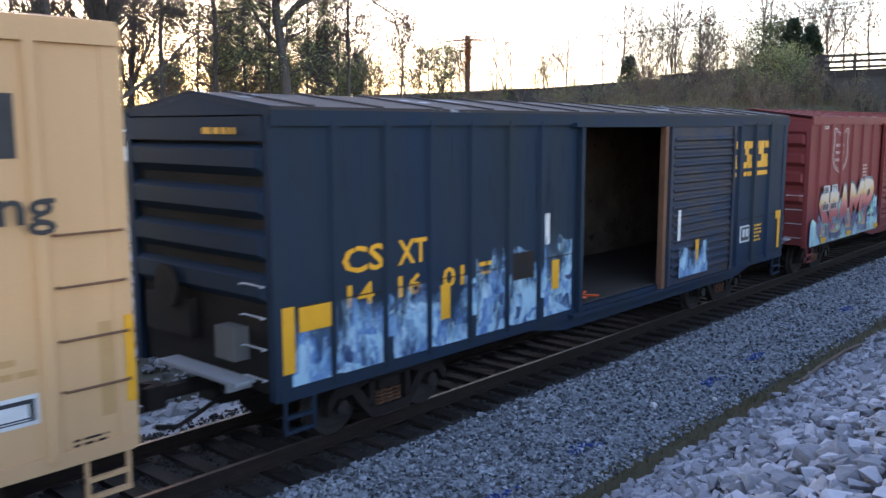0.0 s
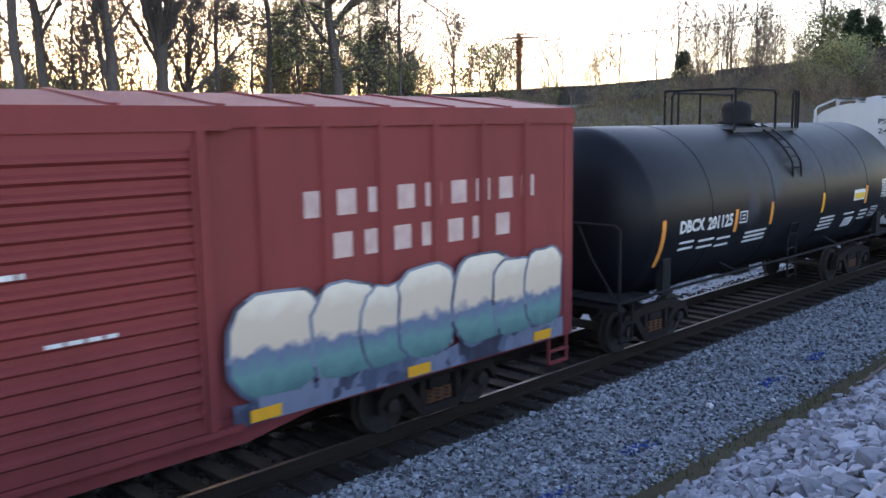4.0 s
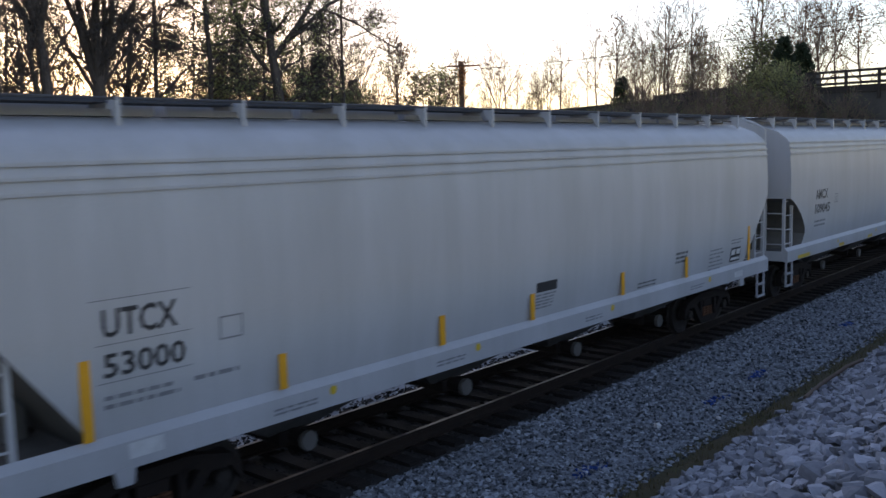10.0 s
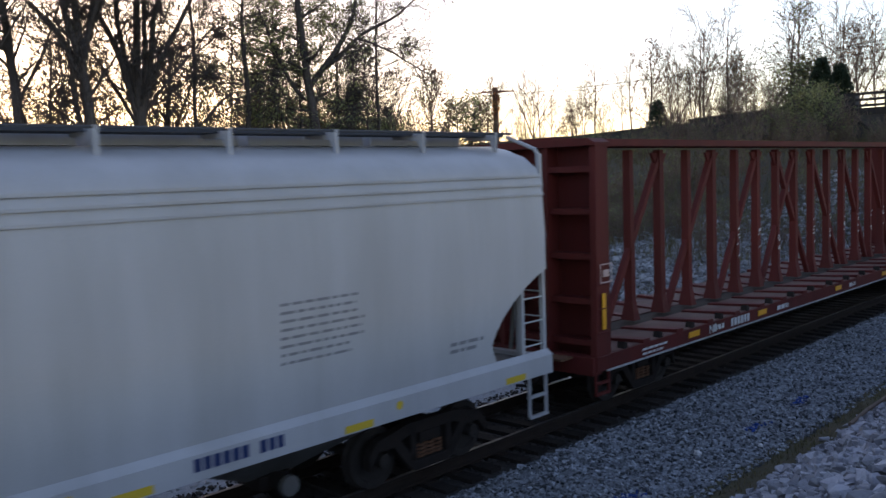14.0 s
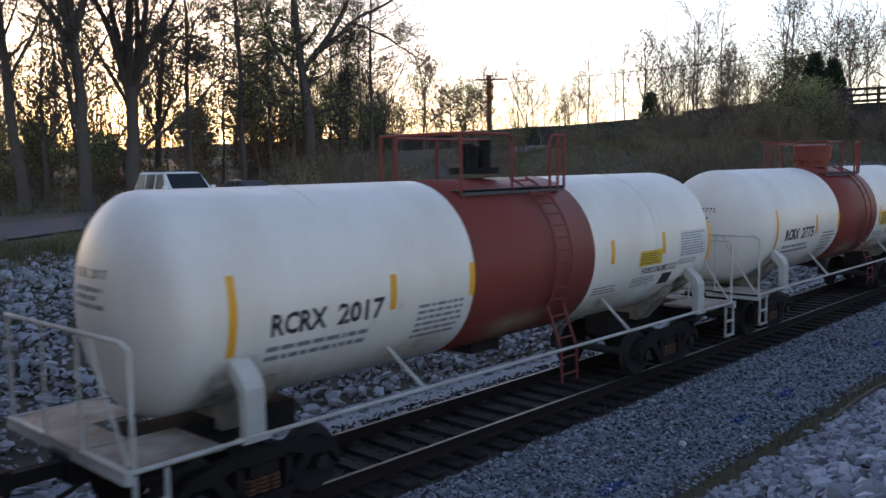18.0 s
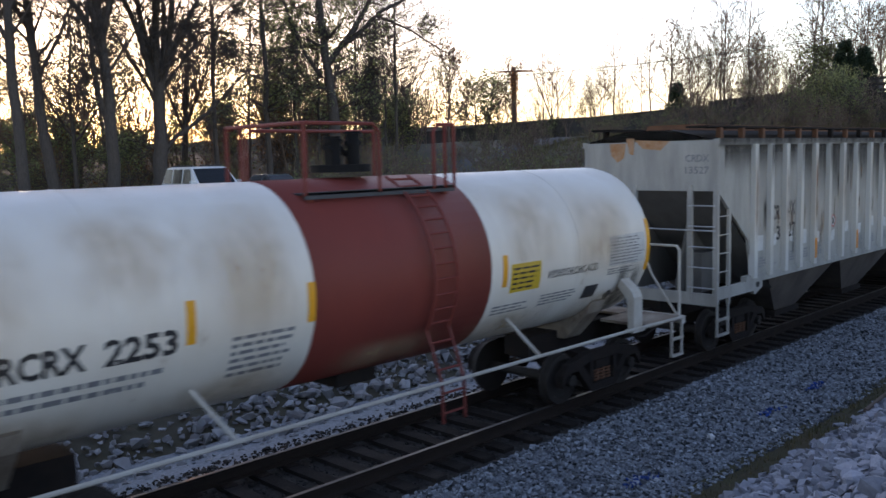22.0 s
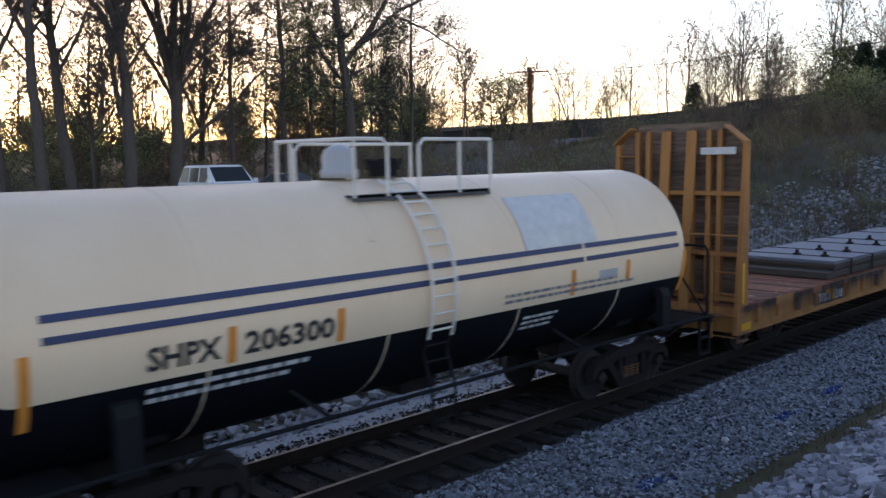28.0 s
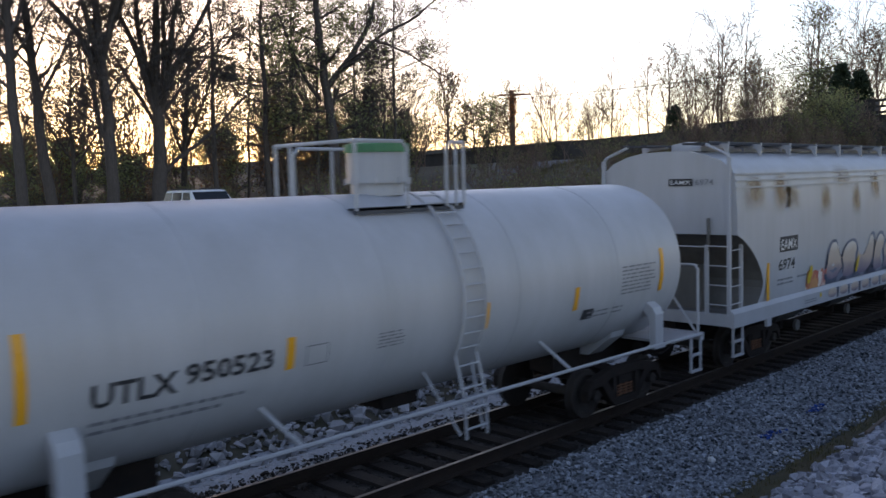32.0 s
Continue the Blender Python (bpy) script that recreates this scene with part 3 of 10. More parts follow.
def sill_step(car, x0, x1, z0, z1, y, material):
    bm = bmesh.new()
    for x in (x0, x1):
        bm_box(bm, x - 0.02, x + 0.02, y - 0.02, y + 0.02, z0, z1)
    for z in (z0 + 0.02, (z0 + z1) / 2):
        bm_box(bm, x0 - 0.02, x1 + 0.02, y - 0.03, y + 0.03, z - 0.02, z + 0.02)
    return part("sill_step", bm, material, car)


def reflector(car, x, z0, z1, y, w=0.10, material="yellow", lean=0.0):
    bm = bmesh.new()
    bm_prism(bm, [(x - w / 2, z0), (x + w / 2, z0), (x + w / 2 + lean, z1), (x - w / 2 + lean, z1)], -y - 0.008, -y + 0.002)
    return part("reflector", bm, material, car)


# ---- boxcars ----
def boxcar(name, label, at, L, paint, ribs, door_x, opened, end_levels, roof="roof_galv", door_frame=None, sill=0.92, z1=4.27, end_col="end_recess"):
    car = railcar(name, label, at, "boxcar")
    W, z0 = 1.56, 1.12
    d0, d1, o0, o1 = door_x                                   # the door leaf, the doorway
    for side in (-1, 1):
        bm = bmesh.new()
        y0, y1 = sorted((side * W, side * (W - 0.06)))
        bm_box(bm, 0.08, o0, y0, y1, sill + 0.06, z1)
        bm_box(bm, o1, L - 0.08, y0, y1, sill + 0.06, z1)
        bm_box(bm, o0, o1, y0, y1, z1 - 0.12, z1)
        part("side_wall", bm, paint, car)
    for x in ribs:
        bm = bmesh.new()
        bm_prism(bm, [(x - 0.085, -W), (x - 0.05, -W - 0.06), (x + 0.05, -W - 0.06), (x + 0.085, -W)], sill + 0.10, z1 - 0.06, "xy")
        part("side_post", bm, paint, car)
    # ends with deep pressed ribs
    for ex, sg in ((0.08, -1), (L - 0.08, 1)):
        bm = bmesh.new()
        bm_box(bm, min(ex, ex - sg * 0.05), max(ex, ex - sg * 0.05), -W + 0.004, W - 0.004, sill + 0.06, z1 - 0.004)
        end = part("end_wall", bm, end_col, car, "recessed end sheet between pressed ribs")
        for a, b in end_levels:
            bm = bmesh.new()
            c = (a + b) / 2
            rows = [[(ex, y, a + 0.04), (ex + sg * d, y, c - 0.10), (ex + sg * d, y, c + 0.10), (ex, y, b - 0.08)] for y, d in ((-W + 0.06, 0.02), (-W + 0.2, 0.13), (W - 0.2, 0.13), (W - 0.06, 0.02))]
            bm_loft(bm, rows)
            part("end_rib", bm, paint, end)
        for s in (-1, 1):
            bm = bmesh.new()
            x0, x1 = sorted((ex - sg * 0.12, ex + sg * 0.09))
            bm_box(bm, x0, x1, s * (W - 0.05) - 0.06, s * (W - 0.05) + 0.06, sill + 0.02, z1)
            part("corner_post", bm, paint, car)
        bm = bmesh.new()
        bm_prism(bm, [(-W, z1), (W, z1), (W, z1 + 0.10), (0, z1 + 0.30), (-W, z1 + 0.10)], ex - 0.06, ex + 0.06, "yz")
        part("gable", bm, paint, car)
        box_part("end_beam", (min(ex, ex + sg * 0.10), max(ex, ex + sg * 0.10), -W + 0.1, W - 0.1, z1 - 0.30, z1 - 0.02), paint, car)
        box_part("brake_box", (min(ex, ex + sg * 0.22), max(ex, ex + sg * 0.22), -0.95, -0.55, 1.35, 1.75), "slope", car)
        box_part("end_frame", (min(ex, ex + sg * 0.12), max(ex, ex + sg * 0.12), 0.15, 1.2, 1.45, 1.95), "under", car)
        for z in (1.2, 1.57, 1.94, 2.31):
            bm = bmesh.new()
            xx = ex + sg * 0.13
            bm_tube(bm, [(xx - 0.06, -1.45, z), (xx, -1.45, z), (xx, -1.05, z), (xx - 0.06, -1.05, z)], 0.012, 5)
            part("end_rung", bm, "galv", car)
    # roof of overlapping sheets with raised seams
    bm = bmesh.new()
    bm_prism(bm, [(-W - 0.03, z1), (-W - 0.03, z1 + 0.09), (0, z1 + 0.29), (W + 0.03, z1 + 0.09), (W + 0.03, z1), (0, z1 + 0.24)], 0.02, L - 0.02, "yz")
    rf = part("roof", bm, roof, car)
    k = 0.6
    while k < L - 0.4:
        bm = bmesh.new()
        bm_prism(bm, [(-W - 0.02, z1 + 0.08), (-W - 0.02, z1 + 0.115), (0, z1 + 0.315), (W + 0.02, z1 + 0.115), (W + 0.02, z1 + 0.08), (0, z1 + 0.28)], k - 0.05, k + 0.05, "yz")
        part("roof_seam", bm, roof, rf)
        k += 1.12
    box_part("eave_plate", (0.0, L, -W - 0.05, -W + 0.02, z1 - 0.13, z1 + 0.05), paint, car)
    box_part("eave_plate", (0.0, L, W - 0.02, W + 0.05, z1 - 0.13, z1 + 0.05), paint, car)
    box_part("side_sill", (0.05, L - 0.05, -W - 0.02, -W + 0.08, sill, sill + 0.16), paint, car)
    box_part("side_sill", (0.05, L - 0.05, W - 0.08, W + 0.02, sill, sill + 0.16), paint, car)
    # deeper sill under the doorway
    bm = bmesh.new()
    bm_prism(bm, [(o0 - 1.4, sill), (o0 - 0.4, sill - 0.17), (d1 + 0.4, sill - 0.17), (d1 + 1.4, sill)], -W + 0.0, -W + 0.05)
    part("door_sill", bm, paint, car)
    box_part("floor", (0.1, L - 0.1, -W + 0.08, W - 0.08, 1.02, 1.10), "floor_wood", car, "dark worn plank floor")
    box_part("centre_sill", (0.1, L - 0.1, -0.25, 0.25, 0.62, 1.0), "under", car)
    for s in (-1, 1):
        box_part("lining", (0.16, L - 0.16, s * (W - 0.10) - 0.015, s * (W - 0.10) + 0.015, 1.1, z1 - 0.15) if s > 0 else (0.16, o0 - 0.02, -(W - 0.10) - 0.015, -(W - 0.10) + 0.015, 1.1, z1 - 0.15), "inside", car)
    # door leaf with pressed corrugations, on a rail
    yd = -W - 0.10
    bm = bmesh.new()
    bm_box(bm, d0, d1, yd, yd + 0.045, sill + 0.10, z1 - 0.14)
    door = part("door", bm, door_frame or paint, car)
    z = sill + 0.26
    k = 0
    while z < z1 - 0.32:
        bm = bmesh.new()
        bm_prism(bm, [(yd, z), (yd - 0.05, z + 0.035), (yd - 0.05, z + 0.07), (yd, z + 0.105)], d0 + 0.14, d1 - 0.14, "yz")
        part("corrugation", bm, door_frame or paint, door)
        z += 0.165
    for x in (d0 + 0.06, d1 - 0.06):
        box_part("door_stile", (x - 0.055, x + 0.055, yd - 0.035, yd + 0.0, sill + 0.10, z1 - 0.14), door_frame or paint, door)
    box_part("door_rail", (o0 - 0.3, d1 + 0.3, yd - 0.03, yd + 0.12, z1 - 0.16, z1 - 0.09), paint, car)
    box_part("door_track", (o0 - 0.3, d1 + 0.3, yd - 0.02, yd + 0.12, sill + 0.02, sill + 0.09), paint, car)
    bm = bmesh.new()
    bm_cyl(bm, (d1 - 0.18, yd - 0.07, sill + 0.2), (d1 - 0.18, yd - 0.07, z1 - 0.3), 0.02, 6)
    part("lock_rod", bm, door_frame or paint, door)
    running_gear(car, L, 2.35)
    sill_step(car, 0.12, 0.55, 0.52, sill, -W, paint)
    sill_step(car, L - 0.55, L - 0.12, 0.52, sill, -W, paint)
    bm = bmesh.new()
    bm_box(bm, -0.32, -0.02, -1.2, 0.5, 1.13, 1.17)
    for y in (-1.0, 0.2):
        bm_box(bm, -0.30, 0.05, y - 0.02, y + 0.02, 1.02, 1.13)
    part("crossover_step", bm, "galv", car)
    bm = bmesh.new()
    bm_cyl(bm, (-0.10, 0.55, 2.1), (-0.13, 0.55, 2.1), 0.28, 18)
    bm_cyl(bm, (-0.02, 0.55, 2.1), (-0.13, 0.55, 2.1), 0.04, 8)
    part("brake_wheel", bm, "under", car)
    return car


# ---- covered hoppers with smooth bulged sides ----
def bulge(z):
    """Half width of the rounded hopper at height z."""
    pts = ((1.15, 1.44), (1.45, 1.50), (1.9, 1.56), (2.6, 1.60), (3.3, 1.60), (3.80, 1.57), (4.06, 1.54), (4.22, 1.48), (4.40, 1.25), (4.53, 0.90), (4.60, 0.55), (4.62, 0.0))
    for (za, ya), (zb, yb) in zip(pts, pts[1:]):
        if z <= zb:
            return ya + (yb - ya) * (z - za) / (zb - za)
    return 0.0


def smooth_hopper(name, label, at, L, paint, low=1.08, cut=1.15, cut_z=2.92, round_cut=False, sill_col=None, sill_h=0.36, post=None, outlet="slope", tall=False, first=0.5):
    car = railcar(name, label, at, "hopper car")
    sill_col, post = sill_col or paint, post or paint

    def xe(z):
        if z >= cut_z:
            return 0.12
        k = (cut_z - z) / (cut_z - 1.45)
        if round_cut:
            return 0.12 + (cut + 0.15) * math.sin(min(1.0, k * 1.12) * math.pi / 2) ** 0.8 - max(0, k - 0.75) * 0.7
        return 0.12 + cut * min(k, 1.15)

    zs = [1.15, 1.30, 1.45, 1.6, 1.75, 1.9, 2.1, 2.3, 2.5] + [z for z in (2.65, 2.8) if z < cut_z - 0.03] + [cut_z, 3.05, 3.3, 3.8, 4.06, 4.14, 4.22, 4.32, 4.40, 4.48, 4.53, 4.57, 4.60, 4.62]
    bm = bmesh.new()
    near = [[(xe(z), -bulge(z), z), (L / 2, -bulge(z), z), (L - xe(z), -bulge(z), z)] for z in zs]
    far = [[(x, -y, z) for x, y, z in r] for r in near]
    bm_loft(bm, near, False, False)
    bm_loft(bm, far, False, False)
    body = part("body", bm, paint, car, smooth=True)
    for e in (0, 2):
        bm = bmesh.new()
        bm_loft(bm, [[near[i][e], far[i][e]] for i in range(zs.index(cut_z), len(zs))], False, False)
        part("end_panel", bm, paint, car)
        # the shade below the end panel is put into this sheet's colour
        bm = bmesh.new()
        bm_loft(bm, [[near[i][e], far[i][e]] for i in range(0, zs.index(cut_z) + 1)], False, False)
        part("slope_sheet", bm, "slope", car, "dull sloping end sheet with shade put into its colour")
    # long ledges where roof meets side
    for z, d in ((3.83, 0.025), (3.97, 0.03), (4.10, 0.03)):
        for s in (-1, 1):
            y = s * bulge(z)
            box_part("side_ledge", (0.12, L - 0.12, min(y, y + s * d), max(y, y + s * d), z, z + 0.035), paint, car)
    # side sills, end sills, end platforms
    for s in (-1, 1):
        bm = bmesh.new()
        y = s * 1.50
        bm_prism(bm, [(y, low), (y + s * 0.09, low), (y + s * 0.09, low + sill_h - 0.08), (y, low + sill_h)], 0.0, L, "yz")
        part("side_sill", bm, sill_col, car)
    for x0, sg in ((0.0, 1), (L, -1)):
        a, b = sorted((x0, x0 + sg * 0.10))
        box_part("end_sill", (a, b, -1.5, 1.5, low + 0.02, low + 0.26), sill_col, car)
        a, b = sorted((x0 + sg * 0.1, x0 + sg * 1.35))
        box_part("end_platform", (a, b, -1.48, 1.48, low + 0.14, low + 0.19), "slope", car, "grimy end platform plate, its grey darkened for shade")
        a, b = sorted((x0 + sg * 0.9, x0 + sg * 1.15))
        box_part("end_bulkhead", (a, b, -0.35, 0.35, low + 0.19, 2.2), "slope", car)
        high = tall or sg < 0
        for y in (-1.46, -0.98, 0.98, 1.46):
            box_part("corner_post" if abs(y) > 1 else "end_post", (x0 + sg * 0.05 - 0.03, x0 + sg * 0.05 + 0.03, y - 0.035, y + 0.035, low + 0.1, 4.45 if abs(y) > 1 and high else 2.72), post, car)
        for y0, y1 in ((-1.46, -1.46), (1.46, 1.46)):
            bm = bmesh.new()
            xx = x0 + sg * 0.56
            bm_box(bm, xx - 0.028, xx + 0.028, y0 - 0.03, y0 + 0.03, low + 0.2, 2.72)
            for i in range(4):
                z = low + 0.45 + i * 0.36
                bm_cyl(bm, (x0 + sg * 0.05, y0, z), (xx, y0, z), 0.014, 6)
            part("ladder", bm, post, car)
        bm = bmesh.new()
        for i in range(4):
            z = low + 0.45 + i * 0.39
            bm_cyl(bm, (x0 - sg * 0.02, -1.46, z), (x0 - sg * 0.02, -0.98, z), 0.013, 6)
            bm_cyl(bm, (x0 - sg * 0.02, 1.46, z), (x0 - sg * 0.02, 0.98, z), 0.013, 6)
        bm_cyl(bm, (x0 - sg * 0.02, -0.98, 2.68), (x0 - sg * 0.02, 0.98, 2.68), 0.015, 6)
        part("end_ladder", bm, post, car)
        if high:
            for s in (-1, 1):
                bm = bmesh.new()
                bm_tube(bm, [(x0 + sg * 0.05, s * 1.46, 4.42), (x0 + sg * 0.06, s * 1.40, 4.52), (x0 + sg * 0.14, s * 0.92, 4.73)], 0.03, 6)
                part("end_hoop", bm, post, car)
        # stiffening channel down the middle of the end panel
        if not tall:
            bm = bmesh.new()
            bm_prism(bm, [(x0 + sg * 0.125, -0.17), (x0 + sg * 0.01, -0.10), (x0 + sg * 0.01, 0.10), (x0 + sg * 0.125, 0.17)], cut_z - 0.02, 4.58, "xy")
            part("end_stiffener", bm, paint, car)
        bm = bmesh.new()
        bm_tube(bm, [(x0 + sg * 0.08, -1.0, 3.25), (x0 + sg * 0.05, -1.02, 2.9), (x0 + sg * 0.10, -0.85, low + 0.3)], 0.035, 6)
        part("brake_pipe", bm, "slope", car)
        sill_step(car, *sorted((x0 + sg * 0.1, x0 + sg * 0.5)), 0.48, low + 0.02, -1.52, post)
    # roof: running boards on brackets, hatch covers along the ridge
    for s in (-1, 1):
        bm = bmesh.new()
        bm_box(bm, 0.1, L - 0.1, s * 0.62 - 0.21, s * 0.62 + 0.21, 4.735, 4.775)
        part("running_board", bm, "walk_grey", car)
        bm = bmesh.new()
        bm_cyl(bm, (0.1, s * 1.0, 4.77), (L - 0.1, s * 1.0, 4.77), 0.018, 6)
        part("roof_rail", bm, "walk_grey", car)
    n = max(8, round(L / 1.55))
    for i in range(n):
        x = first + (L - 2 * first) * i / (n - 1)
        for s in (-1, 1):
            bm = bmesh.new()
            bm_prism(bm, [(s * 1.02, 4.42), (s * 1.02, 4.79), (s * 0.94, 4.79), (s * 0.4, 4.735), (s * 0.4, 4.70), (s * 0.9, 4.66)], x - 0.022, x + 0.022, "yz")
            part("roof_bracket", bm, post, car)
    k = 1.0
    while k < L - 2.2:
        bm = bmesh.new()
        bm_prism(bm, [(-0.36, 4.62), (-0.34, 4.78), (0, 4.83), (0.34, 4.78), (0.36, 4.62)], k, k + 1.85, "yz")
        part("hatch_cover", bm, paint, car)
        k += 2.0
    # discharge hoppers
    m = 4 if L > 17.5 else 3
    for i in range(m):
        x = L / 2 + (i - (m - 1) / 2) * (L - 5.6) / m
        w = (L - 6.0) / m / 2
        bm = bmesh.new()
        bm_loft(bm, [[(x - w, -1.42, 1.18), (x + w, -1.42, 1.18), (x + w, 1.42, 1.18), (x - w, 1.42, 1.18)], [(x - 0.35, -0.6, 0.55), (x + 0.35, -0.6, 0.55), (x + 0.35, 0.6, 0.55), (x - 0.35, 0.6, 0.55)]])
        h = part("discharge_hopper", bm, outlet, car)
        bm = bmesh.new()
        bm_cyl(bm, (x, -0.95, 0.50), (x, 0.95, 0.50), 0.11, 10)
        bm_box(bm, x - 0.22, x + 0.22, -0.7, 0.7, 0.42, 0.58)
        part("outlet_gate", bm, "under", h)
        bm = bmesh.new()
        bm_cyl(bm, (x, -1.02, 0.50), (x, -0.95, 0.50), 0.13, 12)
        part("outlet_cap", bm, "slope", h)
    box_part("centre_sill", (0.1, L - 0.1, -0.25, 0.25, 0.66, 1.1), "under", car)
    running_gear(car, L, 2.15)
    return car


# ---- ribbed covered hopper ----
def ribbed_hopper(name, label, at, L, paint, ribs, low=1.55):
    car = railcar(name, label, at, "hopper car")
    W, top, cut_z, cut = 1.50, 4.30, 3.40, 1.30
    for s in (-1, 1):
        bm = bmesh.new()
        bm_prism(bm, [(0.02, top), (0.02, cut_z), (cut, 2.35), (cut + 0.25, low - 0.02), (L - cut - 0.25, low - 0.02), (L - cut, 2.35), (L - 0.02, cut_z), (L - 0.02, top)], s * W - 0.03, s * W + 0.03)
        part("side_wall", bm, paint, car)
        box_part("side_sill", (cut - 0.1, L - cut + 0.1, s * W - 0.06, s * W + 0.06, low - 0.10, low + 0.06), paint, car)
        box_part("top_chord", (0.0, L, s * W - 0.07, s * W + 0.07, top - 0.04, top + 0.08), paint, car)
        box_part("end_tie", (0.0, cut + 0.3, s * W - 0.05, s * W + 0.05, 1.28, 1.50), paint, car)
        box_part("end_tie", (L - cut - 0.3, L, s * W - 0.05, s * W + 0.05, 1.28, 1.50), paint, car)
    for x in ribs:
        bm = bmesh.new()
        bm_prism(bm, [(x - 0.075, -W), (x - 0.07, -W - 0.13), (x + 0.07, -W - 0.13), (x + 0.075, -W)], low + 0.0, top - 0.03, "xy")
        part("side_post", bm, "rib_grey", car)
    for x0, sg in ((0.0, 1), (L, -1)):
        a, b = sorted((x0 + sg * 0.02, x0 + sg * 0.07))
        bm = bmesh.new()
        bm_box(bm, a, b, -W + 0.03, W - 0.03, cut_z - 0.02, top + 0.06)
        bm_prism(bm, [(-W, top + 0.06), (W, top + 0.06), (0.5, top + 0.26), (-0.5, top + 0.26)], a, b, "yz")
        part("end_panel", bm, paint, car)
        # slope sheet in the same grey, with the shade coloured in
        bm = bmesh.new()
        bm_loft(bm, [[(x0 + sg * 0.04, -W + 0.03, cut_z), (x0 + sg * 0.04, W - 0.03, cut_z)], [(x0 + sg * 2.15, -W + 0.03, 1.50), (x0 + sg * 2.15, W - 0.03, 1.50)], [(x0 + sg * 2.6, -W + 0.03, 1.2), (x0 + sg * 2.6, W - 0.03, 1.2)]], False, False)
        part("slope_sheet", bm, "slope", car, "dull sloping end sheet with shade put into its colour")
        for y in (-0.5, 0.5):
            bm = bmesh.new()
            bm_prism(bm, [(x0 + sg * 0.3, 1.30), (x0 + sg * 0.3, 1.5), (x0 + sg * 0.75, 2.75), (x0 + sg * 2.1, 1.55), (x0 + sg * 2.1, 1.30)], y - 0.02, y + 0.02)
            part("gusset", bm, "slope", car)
        a, b = sorted((x0, x0 + sg * 0.12))
        box_part("end_sill", (a, b, -1.5, 1.5, 1.15, 1.38), paint, car)
        a, b = sorted((x0 + sg * 0.6, x0 + sg * 1.1))
        box_part("brake_reservoir", (a, b, -0.9, -0.35, 1.3, 2.1), "slope", car)
        for y in (-1.5, -0.95, 0.3, 1.5):
            box_part("end_post", (x0 + sg * 0.03 - 0.04, x0 + sg * 0.03 + 0.04, y - 0.05, y + 0.05, 1.2, cut_z + 0.1), paint, car)
        bm = bmesh.new()
        for i in range(5):
            z = 1.5 + i * 0.4
            bm_cyl(bm, (x0 - sg * 0.03, -1.5, z), (x0 - sg * 0.03, -0.95, z), 0.014, 6)
            bm_cyl(bm, (x0 - sg * 0.03, 1.5, z), (x0 - sg * 0.03, 0.95, z), 0.014, 6)
        bm_cyl(bm, (x0 - sg * 0.03, -1.5, 2.62), (x0 - sg * 0.03, 1.5, 2.62), 0.016, 6)
        part("end_ladder", bm, "galv", car)
        bm = bmesh.new()
        xx = x0 + sg * 0.52
        bm_box(bm, xx - 0.035, xx + 0.035, -W - 0.04, -W + 0.02, 1.15, 3.05)
        for i in range(5):
            z = 1.45 + i * 0.36
            bm_cyl(bm, (x0 + sg * 0.03, -W - 0.02, z), (xx, -W - 0.02, z), 0.014, 6)
        part("ladder", bm, paint, car)
        sill_step(car, *sorted((x0 + sg * 0.06, x0 + sg * 0.5)), 0.55, 1.2, -1.52, paint)
        a, b = sorted((x0 + sg * 1.5, x0 + sg * 1.95))
        bm = bmesh.new()
        bm_prism(bm, [(a, low), (b, low), (b, 1.32), (a + 0.1, 1.20), (a, 1.32)], -W - 0.05, -W + 0.03)
        part("jacking_pad", bm, paint, car)
        bm = bmesh.new()
        bm_cyl(bm, (x0 + sg * 1.72, -W - 0.06, 1.40), (x0 + sg * 1.72, -W - 0.04, 1.40), 0.07, 12)
        part("jacking_hole", bm, "ink", car)
    # roof with running boards and hatches
    bm = bmesh.new()
    bm_prism(bm, [(-W, top + 0.06), (-0.5, top + 0.28), (0.5, top + 0.28), (W, top + 0.06)], 0.02, L - 0.02, "yz")
    part("roof", bm, "under", car, "dark grimy roof")
    for s in (-1, 1):
        box_part("running_board", (0.0, L, s * 1.1 - 0.24, s * 1.1 + 0.24, top + 0.30, top + 0.34), "under", car)
    k = 0.5
    while k < L:
        for s in (-1, 1):
            box_part("roof_bracket", (k - 0.045, k + 0.045, min(s * 1.26, s * 1.36), max(s * 1.26, s * 1.36), top + 0.05, top + 0.30), "under" if s > 0 or int(k * 5) % 3 == 0 else "rust", car)
        k += 0.92
    k = 0.8
    while k < L - 1.6:
        box_part("hatch_cover", (k, k + 1.3, -0.5, 0.5, top + 0.28, top + 0.40), "rust", car)
        k += 1.6
    for i in range(3):
        x = L / 2 + (i - 1) * 4.0
        bm = bmesh.new()
        bm_loft(bm, [[(x - 1.95, -1.46, 1.52), (x + 1.95, -1.46, 1.52), (x + 1.95, 1.46, 1.52), (x - 1.95, 1.46, 1.52)], [(x - 0.55, -1.0, 0.5), (x + 0.55, -1.0, 0.5), (x + 0.55, 1.0, 0.5), (x - 0.55, 1.0, 0.5)]])
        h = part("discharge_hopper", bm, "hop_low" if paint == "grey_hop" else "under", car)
        box_part("outlet_gate", (x - 0.65, x + 0.65, -1.05, 1.05, 0.38, 0.5), "under", h)
    box_part("centre_sill", (0.1, L - 0.1, -0.25, 0.25, 0.72, 1.2), "under", car)
    running_gear(car, L, 2.0)
    return car


